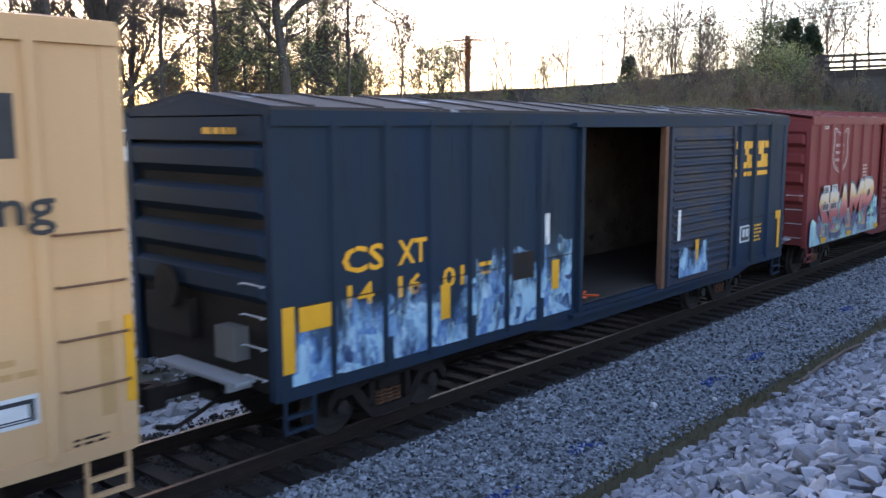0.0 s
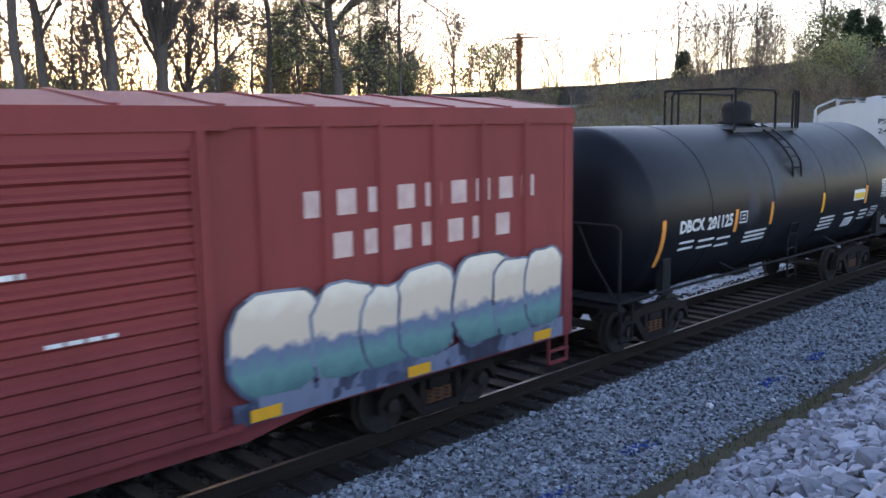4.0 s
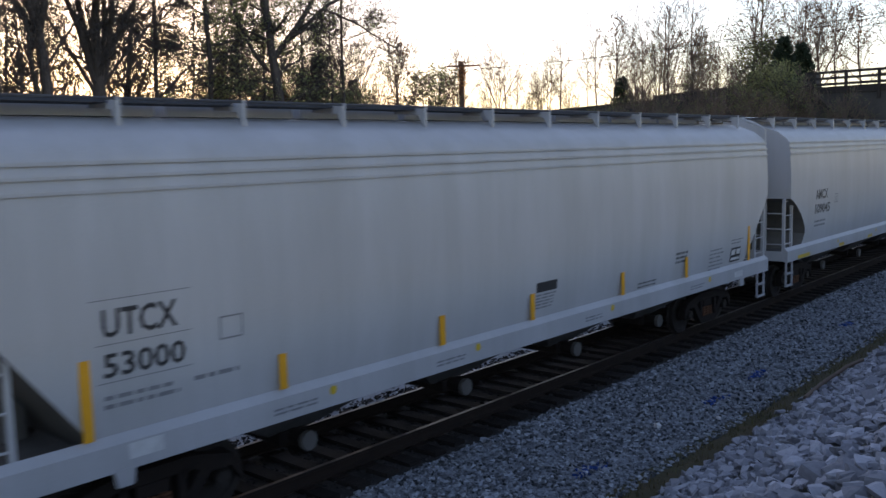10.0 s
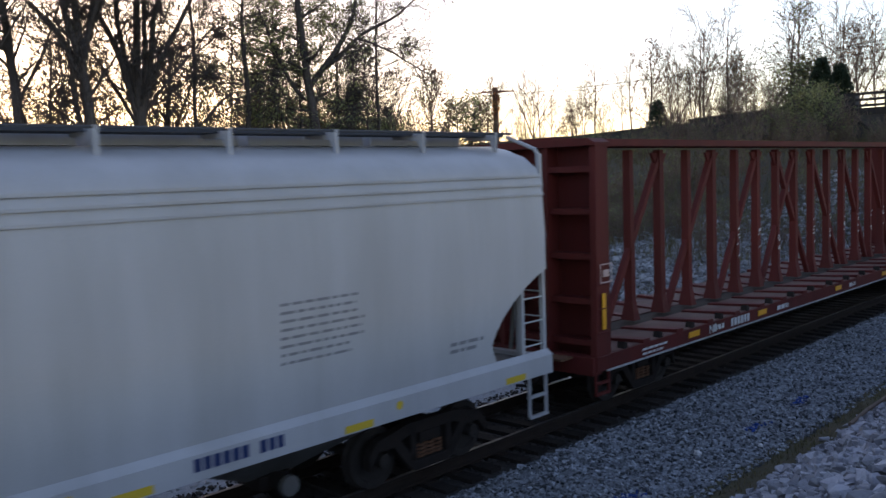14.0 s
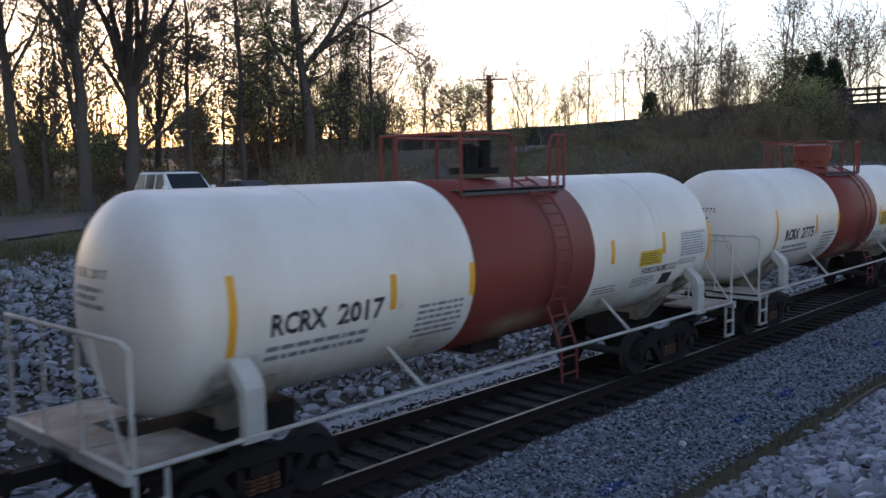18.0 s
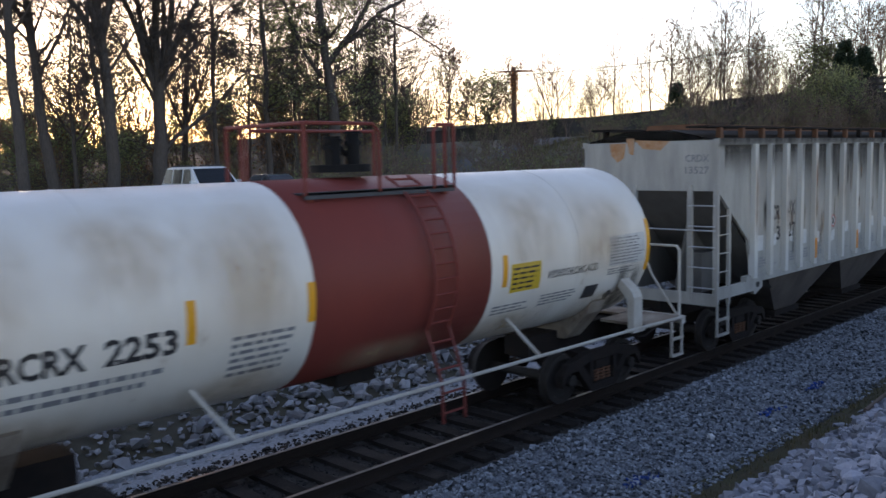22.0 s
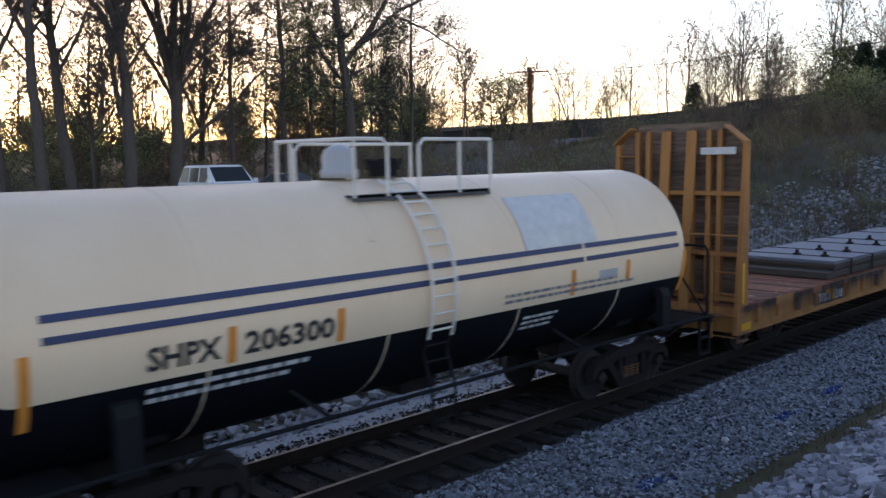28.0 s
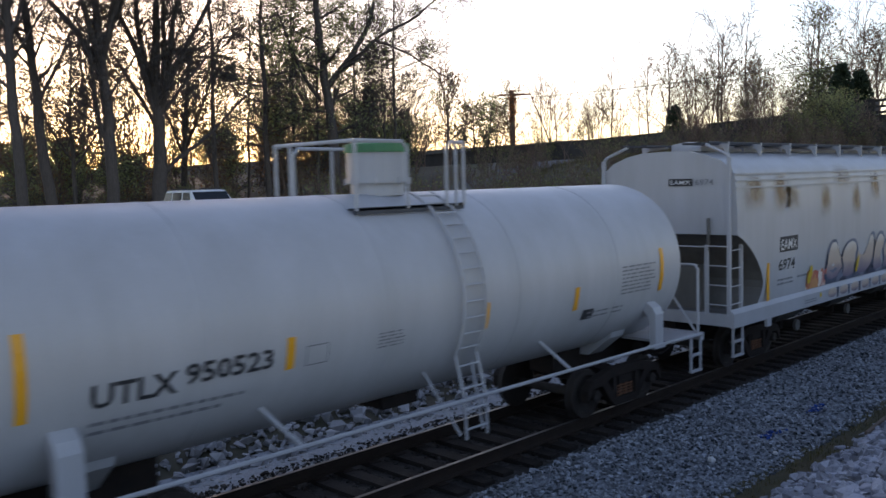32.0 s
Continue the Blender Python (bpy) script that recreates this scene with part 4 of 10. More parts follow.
# ---- tank cars ----
def tank_put(zc, R):
    """Maps (x, z) of the side view onto the near side of a tank of radius R."""
    def put(x, z):
        k = max(-0.98, min(0.98, (z - zc) / (R + 0.006)))
        return (x, -(R + 0.006) * math.sqrt(1 - k * k), z)
    return put


def tank_car(name, label, at, L, tank0, tank1, zc, R, paint, band=None, band_col="red_band", lower=None, lower_z=0.0, head=0.42, metal="white", rail_col="white", deck="white_warm", under_col="under"):
    car = railcar(name, label, at, "tank car")
    n = 48

    def ringx(x, r):
        return [(x, r * math.sin(2 * math.pi * i / n), zc + r * math.cos(2 * math.pi * i / n)) for i in range(n)]

    def hd(x, sg):
        return [(x - sg * head * R * math.sin(a), R * math.cos(a)) for a in [math.pi / 2 * k / 10 for k in range(10, -1, -1)]]

    left = [(x, max(r, 0.012)) for x, r in hd(tank0 + head * R, 1)]
    right = [(x, max(r, 0.012)) for x, r in hd(tank1 - head * R, -1)][::-1]
    prof = left + [(tank0 + (tank1 - tank0) * k / 6, R) for k in range(1, 6)] + right
    bm = bmesh.new()
    bm_loft(bm, [ringx(x, r) for x, r in prof])
    tank = part("tank", bm, paint, car, smooth=True)
    if lower:
        bm = bmesh.new()
        k = math.acos(max(-1, min(1, (lower_z - zc) / R)))
        rr = R + 0.004
        arc = [k + (2 * math.pi - 2 * k) * i / 24 for i in range(25)]
        bm_loft(bm, [[(x, (r + 0.004) * math.sin(a) if r > 0.1 else 0.0, zc + (r + 0.004) * math.cos(a)) for a in arc] for x, r in prof if r > 0.25], False, False)
        part("tank_lower_coat", bm, lower, tank, smooth=True, label="black lower half of the tank")
    if band:
        bm = bmesh.new()
        bm_loft(bm, [ringx(band[0], R + 0.004), ringx(band[0], R + 0.006), ringx(band[1], R + 0.006), ringx(band[1], R + 0.004)], False)
        part("tank_band", bm, band_col, tank, "brick-red painted band", True)
    for x in [tank0 + (tank1 - tank0) * k / 5 for k in range(1, 5)]:
        bm = bmesh.new()
        bm_loft(bm, [ringx(x - 0.015, R + 0.001), ringx(x - 0.01, R + 0.007), ringx(x + 0.01, R + 0.007), ringx(x + 0.015, R + 0.001)], False)
        if not (band and band[0] - 0.1 < x < band[1] + 0.1):
            part("weld_seam", bm, paint, tank, smooth=True)
    # saddles, stub sills, end platforms
    for x0, sg in ((0.0, 1), (L, -1)):
        sx = x0 + sg * 2.0
        bm = bmesh.new()
        zb = zc - R * 0.80
        bm_prism(bm, [(-1.15, zc - R * 0.42), (-0.9, zb - 0.05), (-0.45, 0.95), (0.45, 0.95), (0.9, zb - 0.05), (1.15, zc - R * 0.42), (0.6, zc - R * 0.86), (0, zc - R * 0.98), (-0.6, zc - R * 0.86)], sx - 0.22, sx + 0.22, "yz")
        part("saddle", bm, deck, car)
        a, b = sorted((x0, x0 + sg * 3.0))
        box_part("stub_sill", (a, b, -0.27, 0.27, 0.72, 1.08), under_col, car)
        a, b = sorted((x0, x0 + sg * 1.15))
        box_part("end_platform", (a, b, -1.48, -0.45, 1.10, 1.15), deck, car)
        box_part("end_platform", (a, b, 0.45, 1.48, 1.10, 1.15), deck, car)
        box_part("end_walkway", (*sorted((x0, x0 + sg * 0.55)), -0.45, 0.45, 1.12, 1.17), deck, car)
        bm = bmesh.new()
        bm_cyl(bm, (x0 + sg * 0.35, -0.75, 0.92), (x0 + sg * 1.05, -0.75, 0.92), 0.15, 14)
        part("air_reservoir", bm, "under", car)
        bm = bmesh.new()
        bm_box(bm, *sorted((x0, x0 + sg * 0.08)), -1.52, 1.52, 1.02, 1.16)
        part("end_sill", bm, rail_col, car)
        bm = bmesh.new()
        bm_tube(bm, [(x0 + sg * 0.12, -1.46, 1.15), (x0 + sg * 0.12, -1.46, 2.36), (x0 + sg * 0.08, -1.38, 2.44), (x0 + sg * 0.02, 1.38, 2.44), (x0 + sg * 0.06, 1.46, 2.36), (x0 + sg * 0.06, 1.46, 1.15)], 0.028, 7)
        for y in (-0.45, 0.45):
            bm_cyl(bm, (x0 + sg * 0.05, y, 1.15), (x0 + sg * 0.05, y, 2.44), 0.018, 6)
        bm_tube(bm, [(x0 + sg * 0.10, -1.40, 1.18), (x0 + sg * 0.10, -0.9, 1.85), (x0 + sg * 0.10, -0.62, 2.42)], 0.022, 6)
        part("end_railing", bm, rail_col, car)
        sill_step(car, *sorted((x0 + sg * 0.1, x0 + sg * 0.45)), 0.45, 1.1, -1.50, rail_col)
        bm = bmesh.new()
        xb = x0 + sg * 1.55
        bm_prism(bm, [(-1.50, 1.12), (-1.38, 1.12), (-1.36, 1.66), (-1.10, zc - 0.62), (-1.16, zc - 0.50), (-1.44, 1.82), (-1.50, 1.70)], xb - 0.13, xb + 0.13, "yz")
        bm_box(bm, xb - 0.18, xb + 0.18, -1.52, -1.36, 1.10, 1.15)
        part("bolster_bracket", bm, rail_col, car)
    bm = bmesh.new()
    bm_tube(bm, [(0.08, -1.50, 1.14), (1.6, -1.50, 1.16), (L - 1.6, -1.50, 1.16), (L - 0.08, -1.50, 1.14)], 0.028, 7)
    part("side_rail", bm, rail_col, car)
    bm = bmesh.new()
    bm_tube(bm, [(0.08, 1.50, 1.14), (L - 0.08, 1.50, 1.14)], 0.028, 7)
    part("side_rail", bm, rail_col, car)
    for x in (L * 0.31, L * 0.69):
        for y in (-1, 1):
            bm = bmesh.new()
            sg = 1 if x > L / 2 else -1
            bm_tube(bm, [(x, y * 1.50, 1.16), (x - 0.32, y * 1.12, zc - R * 0.62)], 0.03, 6)
            part("rail_strut", bm, rail_col, car)
    box_part("bottom_skid", (L / 2 - 0.35, L / 2 + 0.35, -0.35, 0.35, zc - R - 0.14, zc - R + 0.12), under_col, car)
    running_gear(car, L, 1.95)
    return car


def top_platform(car, x0, x1, ztop, zrail, y0, y1, col, gap=None):
    """Walkway grating and handrails round the top fittings; the near rail opens at the ladder."""
    for ya, yb in ((y0, y0 + 0.34), (y1 - 0.34, y1)):
        bm = bmesh.new()
        for i in range(5):
            a = ya + (yb - ya) * i / 5
            bm_box(bm, x0, x1, a, a + 0.03, ztop, ztop + 0.03)
        for i in range(9):
            x = x0 + (x1 - x0 - 0.03) * i / 8
            bm_box(bm, x, x + 0.03, ya, yb, ztop + 0.004, ztop + 0.026)
        bm_box(bm, x0, x1, ya if ya == y0 else yb - 0.03, ya + 0.03 if ya == y0 else yb, ztop - 0.05, ztop + 0.04)
        part("top_walkway", bm, "walk_grey", car)
        for x in (x0 + 0.12, x1 - 0.12):
            bm = bmesh.new()
            bm_box(bm, x - 0.05, x + 0.05, ya + 0.06, yb - 0.06, ztop - 0.35, ztop)
            part("walkway_bracket", bm, col, car)
    gap = gap or (x0 + (x1 - x0) * 0.30, x0 + (x1 - x0) * 0.55)

    def rail(pts, posts):
        bm = bmesh.new()
        bm_tube(bm, pts, 0.026, 6)
        for x, y in posts:
            bm_cyl(bm, (x, y, ztop), (x, y, zrail), 0.026, 6)
        part("top_railing", bm, col, car)

    c = 0.09
    rail([(gap[0], y0, ztop), (gap[0], y0, zrail - c), (gap[0] - c, y0, zrail), (x0, y0, zrail), (x0, y1, zrail), (x0 + c, y1, zrail - 0.02)], [(x0, y0), (x0, y1), (x0, y0 * 0.2 + y1 * 0.8)])
    rail([(gap[1], y0, ztop), (gap[1], y0, zrail - c), (gap[1] + c, y0, zrail), (x1, y0, zrail)], [(x1, y0), (x1 - (x1 - gap[1]) * 0.45, y0)])
    rail([(x0 + 0.3, y1, ztop), (x0 + 0.3, y1, zrail - c - 0.03), (x0 + 0.3 + c, y1, zrail - 0.03), (x1, y1, zrail - 0.03)], [(x1, y1), ((x0 + x1) / 2, y1)])


def tank_ladder(car, x, zc, R, z1, col, w=0.42, foot=None):
    pts = []
    for i in range(13):
        a = math.radians(20 + 100 * i / 12)
        pts.append((-(R + 0.09) * math.sin(a), zc + (R + 0.09) * math.cos(a)))
    pts += [(-1.50, 1.16), (-1.52, 0.62)]
    pts = [(max(y, -1.55), z) for y, z in pts]
    cut = next(i for i, (y, z) in enumerate(pts) if z < 1.95) if foot else len(pts) - 1
    bm = bmesh.new()
    bm_tube(bm, [(x - w / 2, y, z) for y, z in pts[:cut + 1]], 0.022, 6)
    ladder = part("side_ladder", bm, col, car)
    for x1, run, paint in ((x + w / 2, pts[:cut + 1], col), (x - w / 2, pts[cut:], foot), (x + w / 2, pts[cut:], foot)):
        if paint and len(run) > 1:
            bm = bmesh.new()
            bm_tube(bm, [(x1, y, z) for y, z in run], 0.022, 6)
            part("ladder_rail", bm, paint, ladder)
    for i, ((ya, za), (yb, zb)) in enumerate(zip(pts, pts[1:])):
        n = 2 if math.hypot(yb - ya, zb - za) > 0.45 else 1
        for k in range(n):
            f = (k + 0.5) / n
            bm = bmesh.new()
            bm_cyl(bm, (x - w / 2, ya + (yb - ya) * f, za + (zb - za) * f), (x + w / 2, ya + (yb - ya) * f, za + (zb - za) * f), 0.017, 6)
            part("rung", bm, foot if foot and i >= cut else col, ladder)


# ---- the cars, in train order ----
def name_of(car, x0, x1, z0, z1, text, put, material="ink", bold=0.024):
    decal("lettering", material, car, lambda bm: word_into(bm, text, x0, x1, z0, z1, put, bold))


def print_on(car, x0, x1, z0, z1, rows, put, material="ink_soft", seed=1, fill=0.5):
    rnd = random.Random(seed)
    tagged(decal("stencil", material, car, lambda bm: lines_into(bm, x0, x1, z0, z1, rows, put, rnd, fill)), kind="stuff")


def panel_on(car, x0, x1, z0, z1, put, material, name="placard", steps=1):
    return decal(name, material, car, lambda bm: bar_into(bm, x0, x1, z0, z1, put, steps))


BOX_END = ((2.02, 2.52), (2.52, 3.02), (3.02, 3.52), (3.52, 4.02))
side = near_side(1.56)

tan = boxcar("boxcar", "tan boxcar with rusty seams and patched side", -11.3, 15.56, "tan_box", [0.9, 1.8, 2.7, 3.6, 4.5, 5.3, 10.2, 11.1, 12.0, 12.9, 13.8, 14.70], (6.2, 9.3, 6.4, 9.1), False, BOX_END, roof="tan_box", z1=5.02)
blue = boxcar("boxcar", "dark blue boxcar with open doorway and pale blue spray paint", 6.0, 15.5, "blue_box", [0.93, 1.82, 2.66, 3.52, 4.40, 5.22, 12.72, 13.56, 14.44], (9.30, 12.25, 6.33, 9.2), True, BOX_END, door_frame="door_worn")
maroon = boxcar("boxcar", "maroon boxcar with faded shield and colourful spray-painted letters", 23.15, 15.5, "maroon", [0.67, 1.55, 2.43, 3.34, 4.30, 5.25, 10.0, 10.85, 11.7, 12.6, 13.5, 14.4], (6.15, 9.3, 6.35, 9.1), False, BOX_END, roof="maroon", end_col="maroon")

black = tank_car("tank_car", "black tank car with dusty streaks and white stencils", 40.0, 13.6, 0.3, 13.35, 2.43, 1.64, "black_tank", metal="black", rail_col="black", deck="black")
pspx = smooth_hopper("covered_hopper", "white covered hopper with black lettering and rounded sides", 54.92, 18.33, "white", tall=True)
utcx = smooth_hopper("covered_hopper", "off-white covered hopper with partly faded lettering", 74.6, 18.15, "white", tall=True)
amcx = smooth_hopper("covered_hopper", "clean white covered hopper with rounded end cut-outs", 94.02, 19.42, "white", low=1.12, cut=1.1, cut_z=2.72, round_cut=True)
acid = [tank_car("tank_car", lab, at, L, 0.5, L - 0.45, 2.56, 1.34, "white_warm", band=(5.45, 8.55), deck="deck_dirty", rail_col="rail_dirty") for at, L, lab in (
    (138.7, 13.65, "white tank car with a brick-red band and black top valves"),
    (153.5, 13.75, "white tank car with a brick-red band and round red valve housing"),
    (168.5, 13.65, "rust-streaked white tank car with a brick-red band"))]
GREY_HOPPER_RIBS = (1.47, 2.2, 2.94, 3.7, 4.47, 5.28, 6.11, 6.98, 7.9, 8.78, 9.72, 10.62, 11.42, 12.23, 13.0, 13.84, 14.56, 15.25)
crdx = ribbed_hopper("covered_hopper", "weathered grey ribbed covered hopper with dark roof and rust streaks", 183.3, 16.65, "grey_hop", GREY_HOPPER_RIBS)
wfrx = smooth_hopper("covered_hopper", "blue-grey covered hopper with crisp black lettering", 201.3, 19.1, "white_cool", low=1.26, cut=1.0, cut_z=2.80, sill_h=0.42)
shpx = tank_car("tank_car", "cream tank car with navy stripes and black lower half", 221.6, 12.75, 0.0, 12.35, 2.40, 1.47, "cream", lower="black_tank", lower_z=1.98, metal="white", rail_col="black", deck="black")
utlx = tank_car("tank_car", "white tank car with a green-topped valve housing", 257.15, 13.4, 0.5, 13.2, 2.525, 1.46, "white", rail_col="white", deck="white")
eamx = smooth_hopper("covered_hopper", "off-white covered hopper with rust spots and spray paint", 271.63, 18.4, "white", round_cut=True, tall=True, first=0.92)

# the blue-grey hopper's sloping end sheets: near black, shade put into the colour
M["sheet_dark"] = surface("shaded_blue_black_sheet", (0.030, 0.036, 0.050), 0.5, 0, (0.05, 0.05, 0.055), 0.5, 2)
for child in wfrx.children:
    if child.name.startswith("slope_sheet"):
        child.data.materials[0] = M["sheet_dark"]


# ---- centre-beam flat car ----
def centre_beam_car(at, L):
    car = railcar("centre_beam_flatcar", "empty red-brown centre-beam flatcar with braced posts", at, "flatcar")
    col = "red_brown"
    for x0, sg in ((-0.35, 1), (L, -1)):
        a, b = sorted((x0 + sg * 0.42, x0 + sg * 0.50))
        bh = box_part("bulkhead", (a, b, -1.5, 1.5, 0.95, 4.62), col, car)
        for y in (-1.46, -0.5, 0.5, 1.46):
            p, q = sorted((x0 + sg * 0.04, x0 + sg * 0.42))
            wide = 0.05 if abs(y) < 1 else 0.06
            bm = bmesh.new()
            bm_prism(bm, [(p if sg > 0 else q, 0.85), (x0 + sg * 0.42, 0.85), (x0 + sg * 0.42, 4.62), (x0 + sg * 0.12, 4.62)], y - wide, y + wide)
            part("bulkhead_post", bm, col, bh)
        for z in (1.3, 2.0, 2.75, 3.5, 4.2):
            p, q = sorted((x0 + sg * 0.14, x0 + sg * 0.42))
            box_part("bulkhead_rib", (p, q, -1.4, 1.4, z - 0.05, z + 0.05), col, bh)
        p, q = sorted((x0, x0 + sg * 0.55))
        bm = bmesh.new()
        bm_prism(bm, [(-1.53, 4.58), (1.53, 4.58), (1.53, 4.63), (1.40, 4.70), (-1.40, 4.70), (-1.53, 4.63)], p + 0.06, q - 0.02, "yz")
        part("bulkhead_cap", bm, col, bh)
        box_part("end_sill", (*sorted((x0 - sg * 0.05, x0 + sg * 0.2)), -1.5, 1.5, 0.80, 1.10), col, car)
        box_part("crossover_step", (*sorted((x0 - sg * 0.05, x0 - sg * 0.36)), -1.1, 0.2, 1.05, 1.09), "rust", car)
        ladder(car, x0 + sg * 0.02, x0 + sg * 0.38, 0.9, 2.5, -1.56, 4, col, False)
        reflector(car, x0 + sg * 0.22, 1.55, 2.15, 1.56, 0.10)
        sill_step(car, *sorted((x0 + sg * 0.03, x0 + sg * 0.4)), 0.45, 0.85, -1.5, col)
    for z0, z1, rows in ((3.9, 4.05, 1), (2.1, 3.0, 6), (3.2, 3.5, 2)):
        tagged(decal("stencil", "pink", car, lambda bm: lines_into(bm, 0.5, 1.2, z0, z1, rows, lambda a, z: (L - 0.51, -a, z), random.Random(4))), kind="stuff")
    # top chord
    bm = bmesh.new()
    bm_box(bm, 0.1, L - 0.4, -0.40, 0.40, 4.70, 4.76)
    bm_box(bm, 0.1, L - 0.4, -0.40, -0.34, 4.62, 4.70)
    bm_box(bm, 0.1, L - 0.4, 0.34, 0.40, 4.62, 4.70)
    part("top_chord", bm, col, car)
    n = 16
    xs = [2.0 + 1.195 * i for i in range(n)]
    for i, x in enumerate(xs):
        w = 0.075 if i % 2 else 0.09
        bm = bmesh.new()
        bm_loft(bm, [[(x - w * 1.5, -0.16, 1.10), (x + w * 1.5, -0.16, 1.10), (x + w * 1.5, 0.16, 1.10), (x - w * 1.5, 0.16, 1.10)],
                     [(x - w, -0.09, 1.5), (x + w, -0.09, 1.5), (x + w, 0.09, 1.5), (x - w, 0.09, 1.5)],
                     [(x - w * 0.9, -0.08, 4.56), (x + w * 0.9, -0.08, 4.56), (x + w * 0.9, 0.08, 4.56), (x - w * 0.9, 0.08, 4.56)]])
        part("post", bm, col, car)
        if 4 < i < 15 and i != 8:
            put = lambda a, z, x=x, w=w: (x + a, -0.10, z)
            rnd = random.Random(i)
            decal("chalk_scrawl", "chalk", car, lambda bm: [bm.faces.new([bm.verts.new(put(*q)) for q in ((a, z), (a + 0.10, z + 0.04), (a + 0.11, z + 0.015), (a + 0.01, z - 0.025))]) for a, z in [(rnd.uniform(-w, w - 0.08), rnd.uniform(1.9, 2.7)) for _ in range(6)]])
    half = n // 2
    for i in range(2, half + 1, 2):
        for xa, xb in ((xs[i], xs[i - 2] + 0.25), (xs[n - 1 - i], xs[n + 1 - i] - 0.25)):
            bm = bmesh.new()
            bm_loft(bm, [[(xa - 0.07, -0.06, 4.45), (xa + 0.07, -0.06, 4.45), (xa + 0.07, 0.06, 4.45), (xa - 0.07, 0.06, 4.45)], [(xb - 0.07, -0.06, 1.12), (xb + 0.07, -0.06, 1.12), (xb + 0.07, 0.06, 1.12), (xb - 0.07, 0.06, 1.12)]])
            part("diagonal_brace", bm, col, car)
            bm = bmesh.new()
            bm_prism(bm, [(xa - 0.32, 4.5), (xa + 0.32, 4.5), (xa, 4.05)], -0.03, 0.03)
            part("gusset", bm, col, car)
    for xa, xb in ((0.15, 1.75), (L - 0.55, L - 2.15)):
        bm = bmesh.new()
        bm_loft(bm, [[(xa, -0.07, 2.25), (xa, 0.07, 2.25), (xa, 0.07, 2.40), (xa, -0.07, 2.40)], [(xb, -0.07, 1.12), (xb, 0.07, 1.12), (xb, 0.07, 1.27), (xb, -0.07, 1.27)]])
        part("diagonal_brace", bm, col, car)
    # deck: sloped riser plates between cross bearers
    k = 0.25
    i = 0
    while k < L - 1.0:
        for s in (-1, 1):
            bm = bmesh.new()
            bm_prism(bm, [(s * 0.3, 1.02), (s * 1.48, 1.06), (s * 1.48, 1.11), (s * 0.3, 1.07)], k, k + 0.86, "yz")
            part("deck_plate", bm, "deck_dusty", car)
            bm = bmesh.new()
            bm_prism(bm, [(s * 0.3, 1.02), (s * 1.52, 1.06), (s * 1.52, 1.17), (s * 0.3, 1.10)], k + 0.90, k + 1.12, "yz")
            part("riser", bm, col, car)
        k += 1.2
        i += 1
    for s in (-1, 1):
        bm = bmesh.new()
        bm_prism(bm, [(s * 1.42, 0.84), (s * 1.50, 0.84), (s * 1.52, 1.10), (s * 1.42, 1.10)], -0.1, L - 0.2, "yz")
        part("side_sill", bm, col, car)
    box_part("centre_sill", (-0.2, L - 0.1, -0.3, 0.3, 0.45, 1.05), "under", car)
    put = near_side(1.525)
    for i, x in enumerate((3.0, 6.06, 10.6, 14.2, 17.4, 19.6)):
        reflector(car, x, 0.93, 1.04, 1.52, 0.42)
        print_on(car, x + 0.75, x + 1.4, 0.90, 1.02, 1, put, "chalk", i, 0.8)
    print_on(car, 1.1, 2.0, 0.88, 1.04, 2, put, "chalk", 21)
    name_of(car, 3.61, 3.91, 0.90, 1.06, "NS", put, "chalk", 0.03)
    decal("lettering", "chalk", car, lambda bm: [bar_into(bm, 4.54 + k * 0.15, 4.54 + k * 0.15 + 0.11, 0.90, 1.06, put) for k in range(6)])
    decal("notice_frame", "pink", car, lambda bm: [bar_into(bm, *q, near_side(1.57)) for q in ((-0.24, 0.10, 2.62, 2.64), (-0.24, 0.10, 2.32, 2.34), (-0.24, -0.22, 2.34, 2.62), (0.08, 0.10, 2.34, 2.62), (-0.16, 0.02, 2.42, 2.54))])
    k = 0.6
    while k < L - 0.8:
        bm = bmesh.new()
        bm_prism(bm, [(k - 0.06, 1.10), (k + 0.06, 1.10), (k + 0.05, 1.20), (k - 0.03, 1.22)], -1.50, -1.36)
        part("strap_winch", bm, "under", car)
        box_part("sill_edge", (k - 0.6, k + 0.55, -1.535, -1.50, 0.82, 0.845), "galv", car)
        k += 1.2
    running_gear(car, L - 0.3, 1.9)
    return car


beam = centre_beam_car(115.05, 22.3)


M["deck_rust"] = surface("rusty_plank_deck", (0.27, 0.085, 0.040), 0.85, 0, (0.07, 0.035, 0.025), 0.8, 2.0, (1, 1, 1), 0.25, 30, 0.4, 30, third=(0.42, 0.24, 0.13), third_at=0.60, third_scale=2.6, per_piece=0.35)

